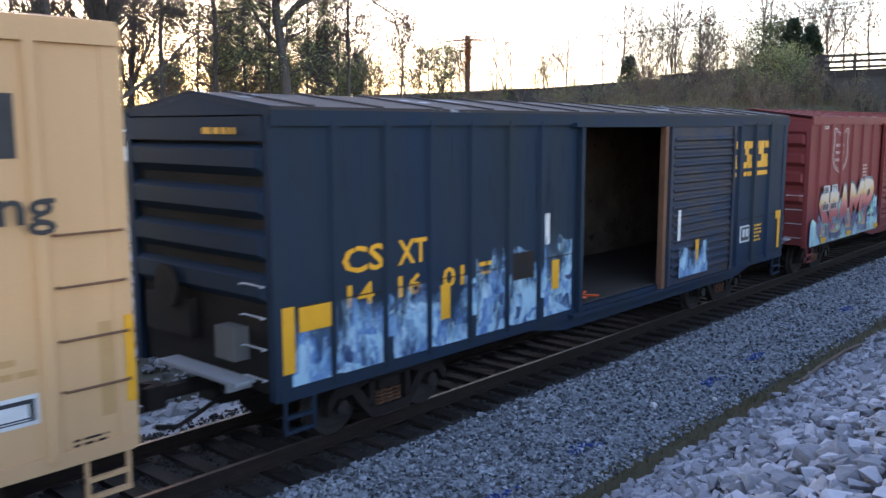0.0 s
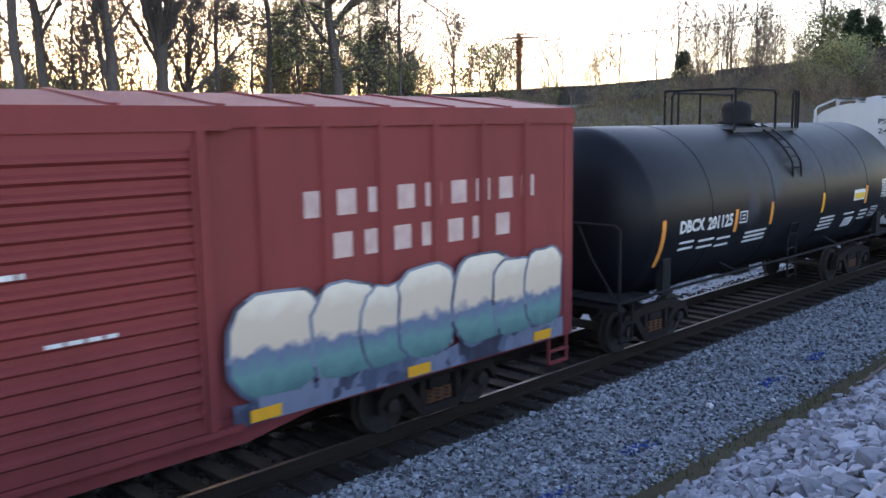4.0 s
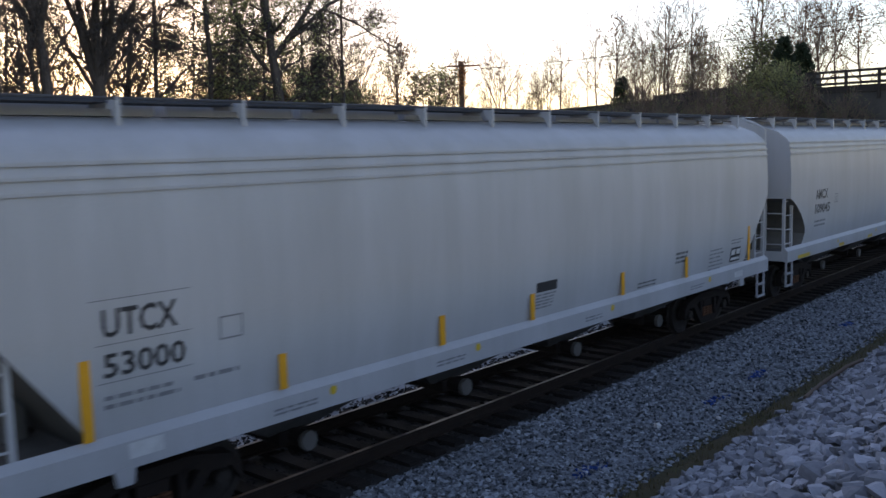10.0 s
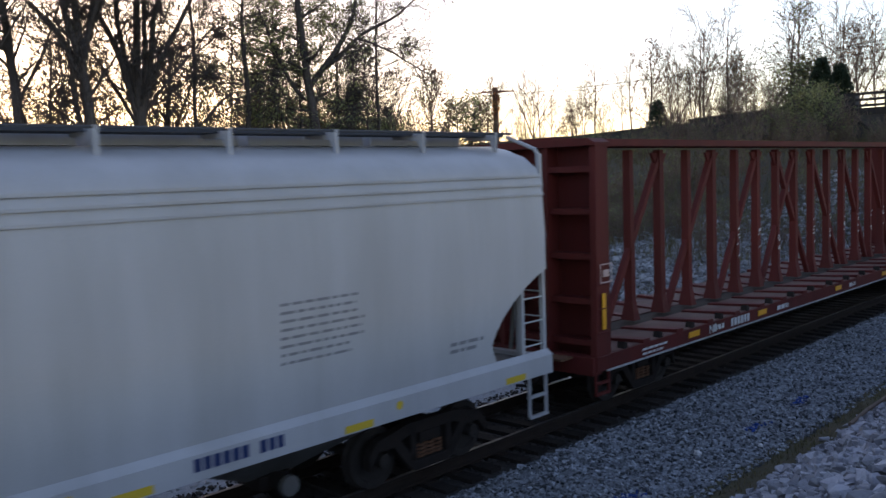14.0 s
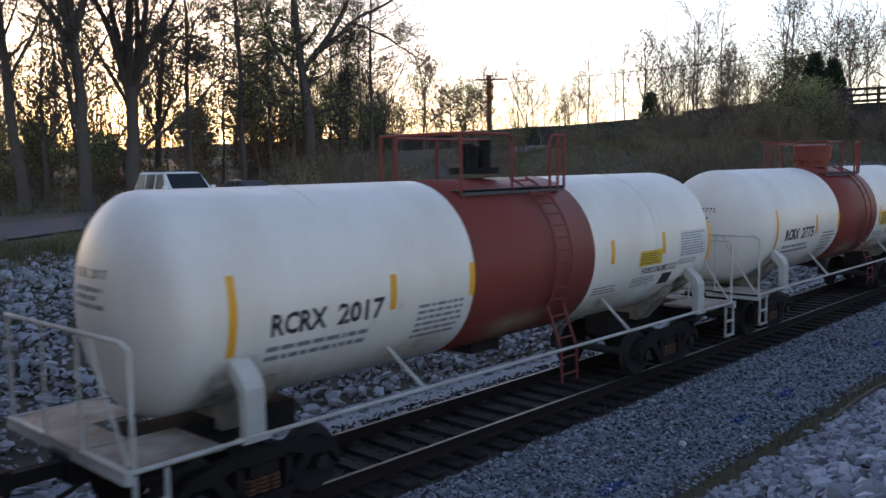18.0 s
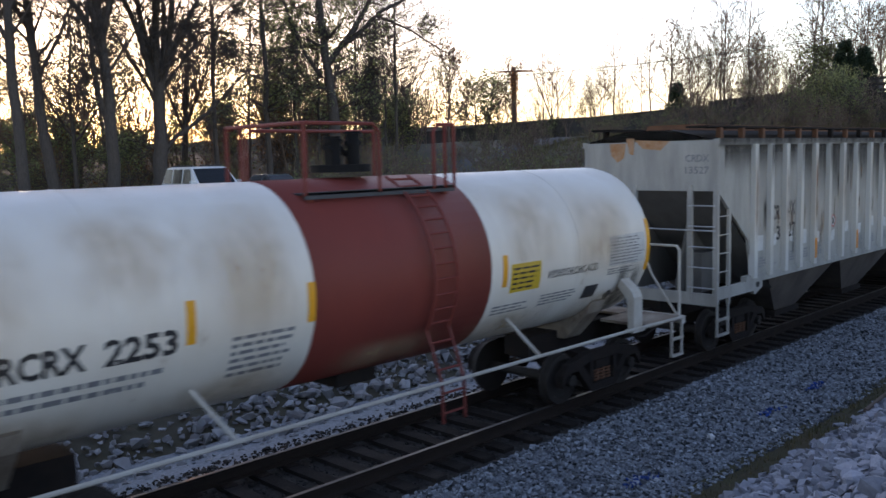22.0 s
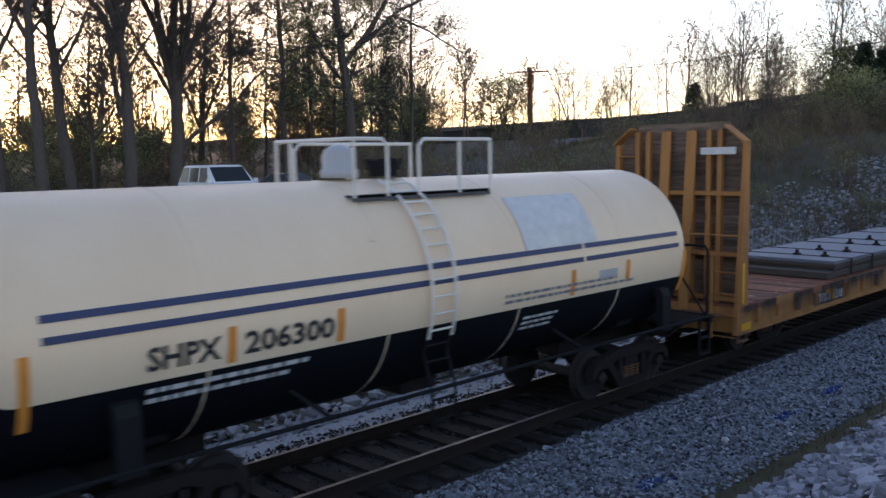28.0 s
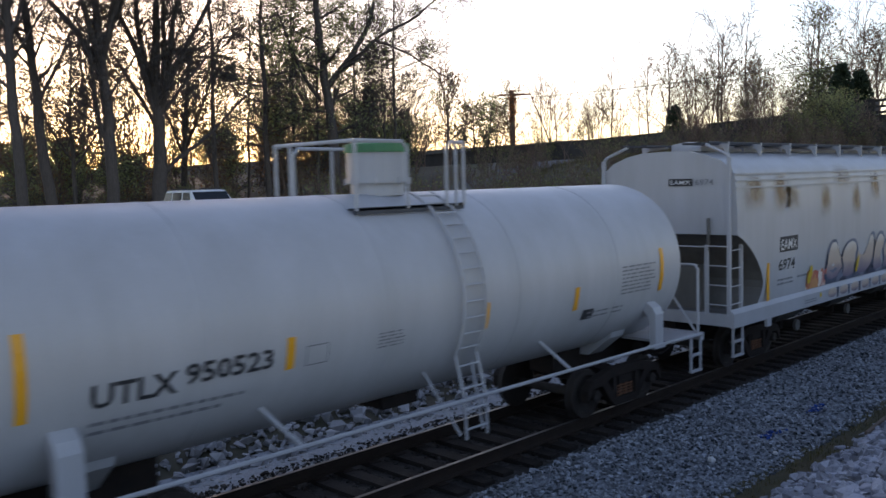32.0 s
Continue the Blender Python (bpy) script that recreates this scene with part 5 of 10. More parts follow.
# ---- bulkhead flat car with a load of steel plate ----
def bulkhead_flat(at, L):
    car = railcar("bulkhead_flatcar", "aged yellow bulkhead flatcar with rusty deck", at, "flatcar")
    col = "flat_yellow"
    for x0, sg, ni in ((0.0, 1, 0.42), (L, -1, 0.65)):
        inner = x0 + sg * ni
        bh = box_part("bulkhead_frame", (*sorted((inner - sg * 0.06, inner - sg * 0.10)), -1.40, 1.40, 1.16, 1.30), col, car)
        z = 1.20
        k = 0
        rnd = random.Random(5)
        while z < 4.64:
            h = 0.155
            wid = 1.45 if z < 4.26 else 1.45 - (z - 4.20) * 1.0
            jut = rnd.uniform(-0.006, 0.010)
            bm = bmesh.new()
            aa, bb = sorted((inner + sg * jut, inner - sg * 0.05))
            bm_box(bm, aa, bb, -wid + rnd.uniform(-0.01, 0.01), wid, z, z + h - 0.008)
            part("board", bm, "bulk_wood", bh)
            z += h
        base = x0 - sg * 0.08
        for y, wid in ((-1.46, 0.03), (-0.92, 0.022), (-0.68, 0.022), (-0.30, 0.024), (0.28, 0.024), (0.72, 0.022), (0.98, 0.022), (1.46, 0.03)):
            top = 4.36 if abs(y) > 1.2 else 4.62
            reach = base if abs(y) > 1.2 or abs(y) < 0.5 else inner - sg * 0.24
            bm = bmesh.new()
            bm_prism(bm, [(reach, 0.60), (inner - sg * 0.052, 0.60), (inner - sg * 0.052, top), (inner - sg * 0.16, top)], y - wid, y + wid)
            post = part("bulkhead_post", bm, col, bh)
            w = 0.11 if abs(y) < 0.5 else 0.05
            bm = bmesh.new()
            bm_loft(bm, [[(reach, y - w, 0.62), (reach + sg * 0.03, y - w, 0.62), (reach + sg * 0.03, y + w, 0.62), (reach, y + w, 0.62)],
                         [(inner - sg * 0.19, y - w, top - 0.02), (inner - sg * 0.16, y - w, top - 0.02), (inner - sg * 0.16, y + w, top - 0.02), (inner - sg * 0.19, y + w, top - 0.02)]])
            part("post_flange", bm, col, post)
        for z, y0, y1 in ((2.15, -1.42, -0.32), (3.35, -1.42, 1.42), (1.25, -1.42, 1.42)):
            bm = bmesh.new()
            bm_box(bm, *sorted((inner - sg * 0.06, inner - sg * 0.26)), y0, y1, z - 0.04, z + 0.04)
            part("cross_member", bm, col, bh)
        bm = bmesh.new()
        bm_cyl(bm, (base - sg * 0.03, -1.5, 2.55), (base - sg * 0.03, 1.1, 2.55), 0.016, 6)
        part("grab_rail", bm, col, bh)
        for y0, y1, zs in ((0.98, 1.46, [0.9 + 0.40 * i for i in range(9)]), (-1.46, -0.98, [0.55 + 0.42 * i for i in range(4)])):
            for z in zs:
                f = (z - 0.6) / 3.9
                x = base + (inner - sg * 0.16 - base) * f - sg * 0.02
                bm = bmesh.new()
                bm_cyl(bm, (x, y0, z), (x, y1, z), 0.015, 6)
                part("ladder_rung", bm, col, bh)
        box_part("ladder_stile", (*sorted((base - sg * 0.01, base - sg * 0.05)), -1.0, -0.95, 0.5, 2.15), col, bh)
        box_part("brake_gear", (*sorted((base - sg * 0.02, inner - sg * 0.1)), 0.55, 0.95, 1.7, 2.2), "rust", bh)
        box_part("end_sign", (*sorted((inner - sg * 0.26, inner - sg * 0.275)), -1.3, -0.55, 4.12, 4.26), "chalk", bh)
        for sy in (-1, 1):
            bm = bmesh.new()
            bm_prism(bm, [(sy * 1.49, 4.34), (sy * 1.08, 4.66), (sy * 1.08, 4.70), (sy * 1.49, 4.38)], *sorted((inner - sg * 0.055, inner - sg * 0.34)), "yz")
            part("bulkhead_cap", bm, col, bh)
        reflector(car, x0 + sg * 0.16, 1.2, 2.0, 1.50, 0.09)
        if sg < 0:
            reflector(car, x0 - 0.32, 1.25, 2.0, 1.50, 0.12)
        reflector(car, x0 + sg * 0.3, 0.66, 0.80, 1.50, 0.4)
        box_part("end_sill", (*sorted((x0, x0 + sg * 0.16)), -1.45, 1.45, 0.62, 1.12), col, car)
        sill_step(car, *sorted((x0 + sg * 0.05, x0 + sg * 0.4)), 0.42, 0.75, -1.46, "rust")
        box_part("brake_step", (*sorted((x0 - sg * 0.04, x0 - sg * 0.3)), -1.2, -0.3, 0.95, 0.99), "rust", car)
    rnd = random.Random(9)
    k = 0.0
    while k < L - 0.2:
        w = 0.235
        bm = bmesh.new()
        bm_box(bm, k + 0.01, k + w, -1.46 + rnd.uniform(-0.03, 0.03), 1.46, 1.10, 1.165 + rnd.uniform(-0.008, 0.01))
        part("deck_plank", bm, "deck_rust", car)
        k += w + 0.006
    for s in (-1, 1):
        bm = bmesh.new()
        bm_prism(bm, [(s * 1.36, 0.58), (s * 1.48, 0.58), (s * 1.48, 0.64), (s * 1.42, 0.66), (s * 1.42, 1.02), (s * 1.48, 1.04), (s * 1.48, 1.10), (s * 1.36, 1.10)], 0.0, L, "yz")
        part("side_sill", bm, col, car)
        rr = random.Random(31)
        x = 0.1
        while x < L - 0.5:
            w = rr.uniform(0.3, 0.9)
            box_part("deck_edge", (x, min(x + w, L - 0.1), *sorted((s * 1.44, s * (1.49 + rr.uniform(0, 0.02)))), 1.03 + rr.uniform(-0.03, 0.02), 1.15), rr.choice(["deck_rust", "deck_rust", "rust", col]), car)
            x += w
        x = 0.9
        while x < L - 0.6:
            box_part("stake_pocket", (x - 0.07, x + 0.07, *sorted((s * 1.42, s * 1.50)), 0.74, 1.08), "rust" if int(x * 7) % 2 else col, car)
            x += 0.92
    box_part("centre_sill", (0.2, L - 0.2, -0.3, 0.3, 0.45, 1.08), "under", car)
    put = near_side(1.425)
    panel_on(car, 9.9, 11.0, 0.70, 1.0, put, "ink", "number_board")
    decal("lettering", "chalk", car, lambda bm: [bar_into(bm, 10.0 + i * 0.3, 10.22 + i * 0.3, 0.75, 0.95, near_side(1.43)) for i in range(3)])
    panel_on(car, 3.65, 5.3, 0.68, 1.0, put, "ink", "number_board")
    decal("lettering", "chalk", car, lambda bm: [word_into(bm, t, x, x + w, 0.73, 0.93, near_side(1.43), 0.02) for t, x, w in (("TTPX", 3.72, 0.66), ("805318", 4.44, 0.80))])
    reflector(car, 4.45, 0.90, 1.0, 1.432, 0.36)
    panel_on(car, 14.4, 14.9, 0.72, 1.02, put, "ink", "notice")
    print_on(car, 14.45, 14.85, 0.76, 0.98, 4, near_side(1.43), "chalk", 3)
    print_on(car, 8.6, 9.3, 0.72, 0.95, 2, put, "chalk", 4)
    for x in (8.3, 13.6):
        reflector(car, x, 0.72, 0.84, 1.43, 0.42)
    running_gear(car, L, 2.2)
    return car


flat = bulkhead_flat(235.4, 20.25)
plates = [0.0, 0.0, 0.04, -0.03, 0.02]
for i, z in enumerate((1.19, 1.265, 1.34, 1.415, 1.49)):
    bm = bmesh.new()
    sh = plates[i]
    x0, x1 = (5.0 + sh, 15.9 + sh) if i > 1 else (4.55 + sh, 15.6 + sh)
    bm_box(bm, x0, x1, -1.34 + sh, 1.25 + sh, z, z + 0.068)
    part("steel_plate", bm, "plate" if i == 4 else "plate_rust", flat, "long grey steel plate in a strapped stack")
for x in (6.0, 9.0, 12.0, 15.0):
    box_part("dunnage", (x - 0.06, x + 0.06, -1.3, 1.2, 1.165, 1.19), "bulk_wood", flat)
for x in (5.85, 7.20, 9.25, 10.70, 13.2, 15.3):
    bm = bmesh.new()
    bm_box(bm, x - 0.035, x + 0.035, -1.39, 1.30, 1.558, 1.572)
    bm_box(bm, x - 0.035, x + 0.035, -1.40, -1.385, 1.10, 1.57)
    part("strap", bm, "under", flat, "dark steel strap")
    for y in (-0.75, -0.05):
        bm = bmesh.new()
        bm_box(bm, x - 0.09, x + 0.09, y - 0.07, y + 0.07, 1.57, 1.61)
        bm_cyl(bm, (x, y, 1.61), (x, y, 1.69), 0.045, 8)
        part("strap_clamp", bm, "under", flat)
# chalk lines on the boards
bm = bmesh.new()
xf = 20.25 - 0.65 - 0.014
for z in [1.3 + 0.1 * i for i in range(32)]:
    if RND.random() < 0.75:
        bm.faces.new([bm.verts.new((xf, y, zz)) for y, zz in ((0.02, z), (-0.02, z), (-0.02, z + 0.08), (0.02, z + 0.08))])
mesh = mesh_of("chalk_line", bm, "chalk", mend=False)
part("chalk_line", mesh, "chalk", flat)
bm = bmesh.new()
rnd = random.Random(12)
for cy, cz, rx, rz, a0, a1 in ((0.75, 2.75, 0.28, 0.42, 0.5, 5.6), (0.3, 2.6, 0.22, 0.55, -0.4, 3.6), (-0.25, 2.7, 0.26, 0.45, 0.2, 6.0), (0.6, 2.15, 0.30, 0.36, 2.4, 6.6), (0.05, 2.1, 0.22, 0.34, 0.0, 5.0), (-0.55, 2.4, 0.2, 0.6, 1.0, 5.4), (-1.0, 2.5, 0.2, 0.5, -1.2, 4.0), (-1.0, 2.1, 0.15, 0.2, 0, 6.28)):
    pts = [(cy + rx * math.cos(a0 + (a1 - a0) * i / 18), cz + rz * math.sin(a0 + (a1 - a0) * i / 18)) for i in range(19)]
    for (ya, za), (yb, zb) in zip(pts, pts[1:]):
        d = Vector((yb - ya, zb - za)).orthogonal().normalized() * 0.008
        bm.faces.new([bm.verts.new((xf, y, z)) for y, z in ((ya + d.x, za + d.y), (yb + d.x, zb + d.y), (yb - d.x, zb - d.y), (ya - d.x, za - d.y))])
part("chalk_scrawl", mesh_of("chalk_scrawl", bm, "chalk", mend=False), "chalk", flat, "white chalk scrawl on the boards")


# ---- fittings on the tank cars ----
def housing(car, x, z0, z1, r, col, lid=None, name="valve_housing"):
    bm = bmesh.new()
    bm_cyl(bm, (x, 0, z0), (x, 0, z0 + 0.18), r * 0.85, 20)
    bm_cyl(bm, (x, 0, z0 + 0.18), (x, 0, z0 + 0.22), r * 1.0, 20)
    bm_cyl(bm, (x, 0, z0 + 0.22), (x, 0, z1 - 0.16), r * 0.97, 20)
    h = part(name, bm, col, car)
    bm = bmesh.new()
    bm_cyl(bm, (x, 0, z1 - 0.16), (x, 0, z1 - 0.04), r * 1.02, 20)
    bm_cyl(bm, (x, 0, z1 - 0.04), (x, 0, z1), r * 0.98, 20, r * 0.7)
    part("lid", bm, lid or col, h)
    for k in range(8):
        a = k * math.pi / 4
        bm = bmesh.new()
        bm_cyl(bm, (x + r * math.cos(a), r * math.sin(a), z0 + 0.16), (x + r * math.cos(a), r * math.sin(a), z0 + 0.25), 0.025, 6)
        part("bolt", bm, col, h)


def valves(car, x, z0, col):
    bm = bmesh.new()
    bm_cyl(bm, (x, 0, z0), (x, 0, z0 + 0.10), 0.42, 18)
    part("manway_plate", bm, col, car)
    for dx, dy, h, r in ((-0.18, -0.12, 0.42, 0.09), (0.16, -0.1, 0.52, 0.10), (0.0, 0.18, 0.46, 0.11), (0.30, 0.12, 0.34, 0.07)):
        bm = bmesh.new()
        bm_cyl(bm, (x + dx, dy, z0 + 0.1), (x + dx, dy, z0 + h), r, 10)
        bm_cyl(bm, (x + dx - 0.13, dy, z0 + h * 0.75), (x + dx + 0.13, dy, z0 + h * 0.75), 0.045, 8)
        bm_cyl(bm, (x + dx, dy, z0 + h), (x + dx, dy, z0 + h + 0.03), r * 1.25, 10)
        part("valve", bm, col, car)


valves(acid[0], 7.0, 3.98, "black")
housing(acid[1], 7.05, 3.90, 4.55, 0.52, "red_band")
valves(acid[2], 6.95, 3.98, "black")
for a in acid:
    top_platform(a, 5.7, 8.3, 3.72, 4.6, -0.88, 0.85, "red_band", (6.9, 7.9))
    tank_ladder(a, 7.55, 2.56, 1.34, 3.9, "red_band")
bm = bmesh.new()
bm_loft(bm, [[(6.95 + r * math.cos(a * 0.3142), r * math.sin(a * 0.3142), z) for a in range(20)] for z, r in ((4.05, 0.42), (4.14, 0.42), (4.16, 0.33), (4.40, 0.34), (4.50, 0.30), (4.57, 0.20), (4.60, 0.03))])
part("dome", bm, "black", black, "black domed valve cover", True)
top_platform(black, 5.2, 8.3, 3.95, 4.8, -0.85, 0.8, "black", (7.1, 8.0))
tank_ladder(black, 6.75, 2.43, 1.64, 4.0, "black")
bm = bmesh.new()
bm_loft(bm, [[(5.32 + r * math.cos(a * 0.3927), r * math.sin(a * 0.3927), z) for a in range(16)] for z, r in ((3.9, 0.26), (4.0, 0.26), (4.02, 0.23), (4.18, 0.23), (4.27, 0.20), (4.33, 0.12), (4.35, 0.02))])
part("dome", bm, "white", shpx, "small white domed cap", True)
housing(shpx, 6.1, 3.9, 4.15, 0.25, "black", name="manway")
top_platform(shpx, 4.85, 7.35, 3.66, 4.40, -0.92, 0.8, "white_warm", (5.40, 5.95))
tank_ladder(shpx, 5.78, 2.40, 1.47, 3.9, "white_warm", foot="black")
housing(utlx, 6.7, 3.95, 4.72, 0.46, "white", "green")
top_platform(utlx, 5.55, 7.55, 3.78, 4.68, -0.9, 0.85, "white", (6.45, 7.2))
tank_ladder(utlx, 7.05, 2.525, 1.46, 3.9, "white")
for sx in (-1, 1):
    bm = bmesh.new()
    bm_tube(bm, [(6.95 + sx * 0.5, -1.05, 1.62), (6.95 + sx * 0.22, -1.52, 0.70)], 0.02, 6)
    part("ladder_brace", bm, "white", utlx)


# ---- lettering, signs and reflectors ----
# black tank car
pb = tank_put(2.43, 1.64)
for x, z0, z1, c in ((1.20, 1.61, 2.45, "orange"), (3.86, 2.00, 2.44, "orange"), (5.41, 2.01, 2.48, "orange"), (8.05, 2.04, 2.49, "yellow"), (10.7, 2.07, 2.51, "orange"), (12.95, 1.70, 2.52, "orange")):
    decal("reflector", c, black, lambda bm: bar_into(bm, x - 0.06, x + 0.06, z0, z1, pb, 5))
name_of(black, 1.75, 2.61, 2.17, 2.39, "DBCX", pb, "chalk", 0.05)
name_of(black, 2.74, 3.71, 2.15, 2.38, "201125", pb, "chalk", 0.05)
rnd = random.Random(150)
for x0, x1, zz in ((1.82, 2.38, (1.84, 1.96)), (2.50, 3.10, (1.80, 1.93)), (3.22, 3.76, (1.76, 1.90)), (4.37, 5.33, (1.72, 1.81, 1.90)), (8.12, 8.98, (1.60, 1.69, 1.78, 1.87)), (9.5, 10.15, (1.86,)), (10.55, 11.08, (1.66, 1.76, 1.86))):
    tagged(decal("stencil", "chalk", black, lambda bm: [bar_into(bm, x0, x1 - rnd.random() * 0.06, z, z + 0.045, pb) for z in zz]), kind="stuff")
print_on(black, 11.75, 12.72, 2.14, 2.62, 7, pb, "chalk", 120, 0.62)
panel_on(black, 9.89, 10.60, 2.18, 2.44, pb, "chalk", "warning_sign", 3)
panel_on(black, 9.93, 10.56, 2.22, 2.36, tank_put(2.43, 1.645), "lemon", "warning_field", 2)
panel_on(black, 9.68, 10.25, 1.55, 1.77, pb, "chalk", "notice", 3)
print_on(black, 9.72, 10.2, 1.58, 1.74, 3, tank_put(2.43, 1.645), "ink_soft", 121, 0.4)
panel_on(black, 12.2, 12.6, 2.71, 2.84, pb, "chalk", "notice", 2)
decal("hazard_diamond", "chalk", black, lambda bm: bm.faces.new([bm.verts.new(pb(x, z)) for x, z in ((12.55, 1.46), (12.68, 1.30), (12.81, 1.46), (12.68, 1.62))]))
for xa, xb, za, zb in ((4.0, 4.31, 2.15, 2.39), (11.28, 11.70, 1.68, 1.94)):
    decal("frame_mark", "chalk", black, lambda bm: [bar_into(bm, *q, pb, 2) for q in ((xa, xb, zb - 0.03, zb), (xa, xb, za, za + 0.03), (xa, xa + 0.03, za, zb), (xb - 0.03, xb, za, zb), (xa + 0.09, xb - 0.09, za + 0.07, za + 0.10), (xa + 0.09, xb - 0.09, zb - 0.1, zb - 0.07))])
end_black = lambda y, z: (0.30 + 0.42 * 1.64 * (1 - math.sqrt(max(0.0, 1 - (y * y + (z - 2.43) ** 2) / 1.64 ** 2))) - 0.012, -y, z)
tagged(decal("end_print", "chalk", black, lambda bm: [bar_into(bm, -0.75 + k * 0.03, 0.15 - k * 0.05, 2.92 - k * 0.15, 2.98 - k * 0.15, end_black) for k in range(3)]), kind="stuff")


# dry dust wiped and run down over the black paint: thin films that fade out at their rims
def film_mat(name, col, rough, strength, scale, stretch, rim=0.3, hang=False):
    m = bpy.data.materials.new(name)
    m.use_nodes = True
    n, l = m.node_tree.nodes, m.node_tree.links
    co = n.new("ShaderNodeTexCoord")
    sep = n.new("ShaderNodeSeparateXYZ")
    l.new(co.outputs["Generated"], sep.inputs["Vector"])

    def op(kind, a, c):
        q = n.new("ShaderNodeMath")
        q.operation = kind
        for i, v in enumerate((a, c)):
            if isinstance(v, (int, float)):
                q.inputs[i].default_value = v
            else:
                l.new(v, q.inputs[i])
        return q.outputs[0]

    def near_rim(v):
        r = n.new("ShaderNodeMapRange")
        r.interpolation_type = "SMOOTHSTEP"
        r.inputs["From Max"].default_value = rim
        l.new(op("MINIMUM", v, op("SUBTRACT", 1.0, v)), r.inputs["Value"])
        return r.outputs["Result"]

    mp = n.new("ShaderNodeMapping")
    mp.inputs["Scale"].default_value = stretch
    l.new(co.outputs["Object"], mp.inputs["Vector"])
    t = n.new("ShaderNodeTexNoise")
    t.inputs["Scale"].default_value, t.inputs["Detail"].default_value, t.inputs["Roughness"].default_value = scale, 6, 0.65
    l.new(mp.outputs["Vector"], t.inputs["Vector"])
    r = n.new("ShaderNodeMapRange")
    r.inputs["From Min"].default_value, r.inputs["From Max"].default_value = 0.32, 0.68
    l.new(t.outputs["Fac"], r.inputs["Value"])
    if hang:
        # run marks: thick at the upper rim, thinning downwards
        down = n.new("ShaderNodeMapRange")
        down.interpolation_type = "SMOOTHSTEP"
        down.inputs["From Max"].default_value = 0.95
        l.new(sep.outputs["Z"], down.inputs["Value"])
        patch = op("ADD", op("MULTIPLY", r.outputs["Result"], 0.75), op("MULTIPLY", down.outputs["Result"], 0.45))
        cover = op("MULTIPLY", op("MULTIPLY", down.outputs["Result"], patch), strength)
    else:
        cover = op("MULTIPLY", op("MULTIPLY", near_rim(sep.outputs["X"]), near_rim(sep.outputs["Z"])), op("MULTIPLY", r.outputs["Result"], strength))
    b = n["Principled BSDF"]
    b.inputs["Base Color"].default_value, b.inputs["Roughness"].default_value = (*col, 1), rough
    l.new(cover, b.inputs["Alpha"])
    return m


def film_on(car, material, x0, x1, z0, z1, put, name, label="", nx=6, nz=10):
    bm = bmesh.new()
    bm_loft(bm, [[put(x0 + (x1 - x0) * i / nx, z0 + (z1 - z0) * k / nz) for i in range(nx + 1)] for k in range(nz + 1)], False, False)
    me = mesh_of(name, bm, material, True, False)
    return part(name, me, material, car, label)


M["dust_film"] = film_mat("dry_grey_dust", (0.10, 0.11, 0.14), 0.85, 0.5, 2.2, (1.6, 1.6, 0.5))
M["rust_film"] = film_mat("rust_brown_run_marks", (0.34, 0.15, 0.055), 0.8, 0.75, 2.6, (2.2, 2.2, 0.35), 0.35)
M["soot_film"] = film_mat("brown_black_grime", (0.045, 0.034, 0.028), 0.85, 0.9, 1.8, (1.5, 1.5, 0.5), 0.35)
M["soot_run"] = film_mat("brown_black_run_marks", (0.045, 0.036, 0.030), 0.85, 0.78, 2.0, (2.4, 2.4, 0.3), hang=True)
M["stain_film"] = film_mat("tan_rust_stain", (0.46, 0.29, 0.14), 0.75, 0.5, 2.4, (1.2, 1.2, 0.7), 0.45)
M["old_film"] = film_mat("yellowed_dirt", (0.60, 0.43, 0.27), 0.7, 0.5, 1.2, (1.2, 1.2, 0.5), 0.4)
pf = tank_put(2.43, 1.646)
for x0, x1, z0, z1 in ((4.2, 4.9, 1.9, 3.35), (4.8, 6.2, 2.3, 3.9), (6.7, 8.1, 2.7, 4.02), (6.9, 9.3, 2.8, 3.9), (8.6, 10.7, 2.75, 3.6)):
    film_on(black, "dust_film", x0, x1, z0, z1, pf, "dust_patch")
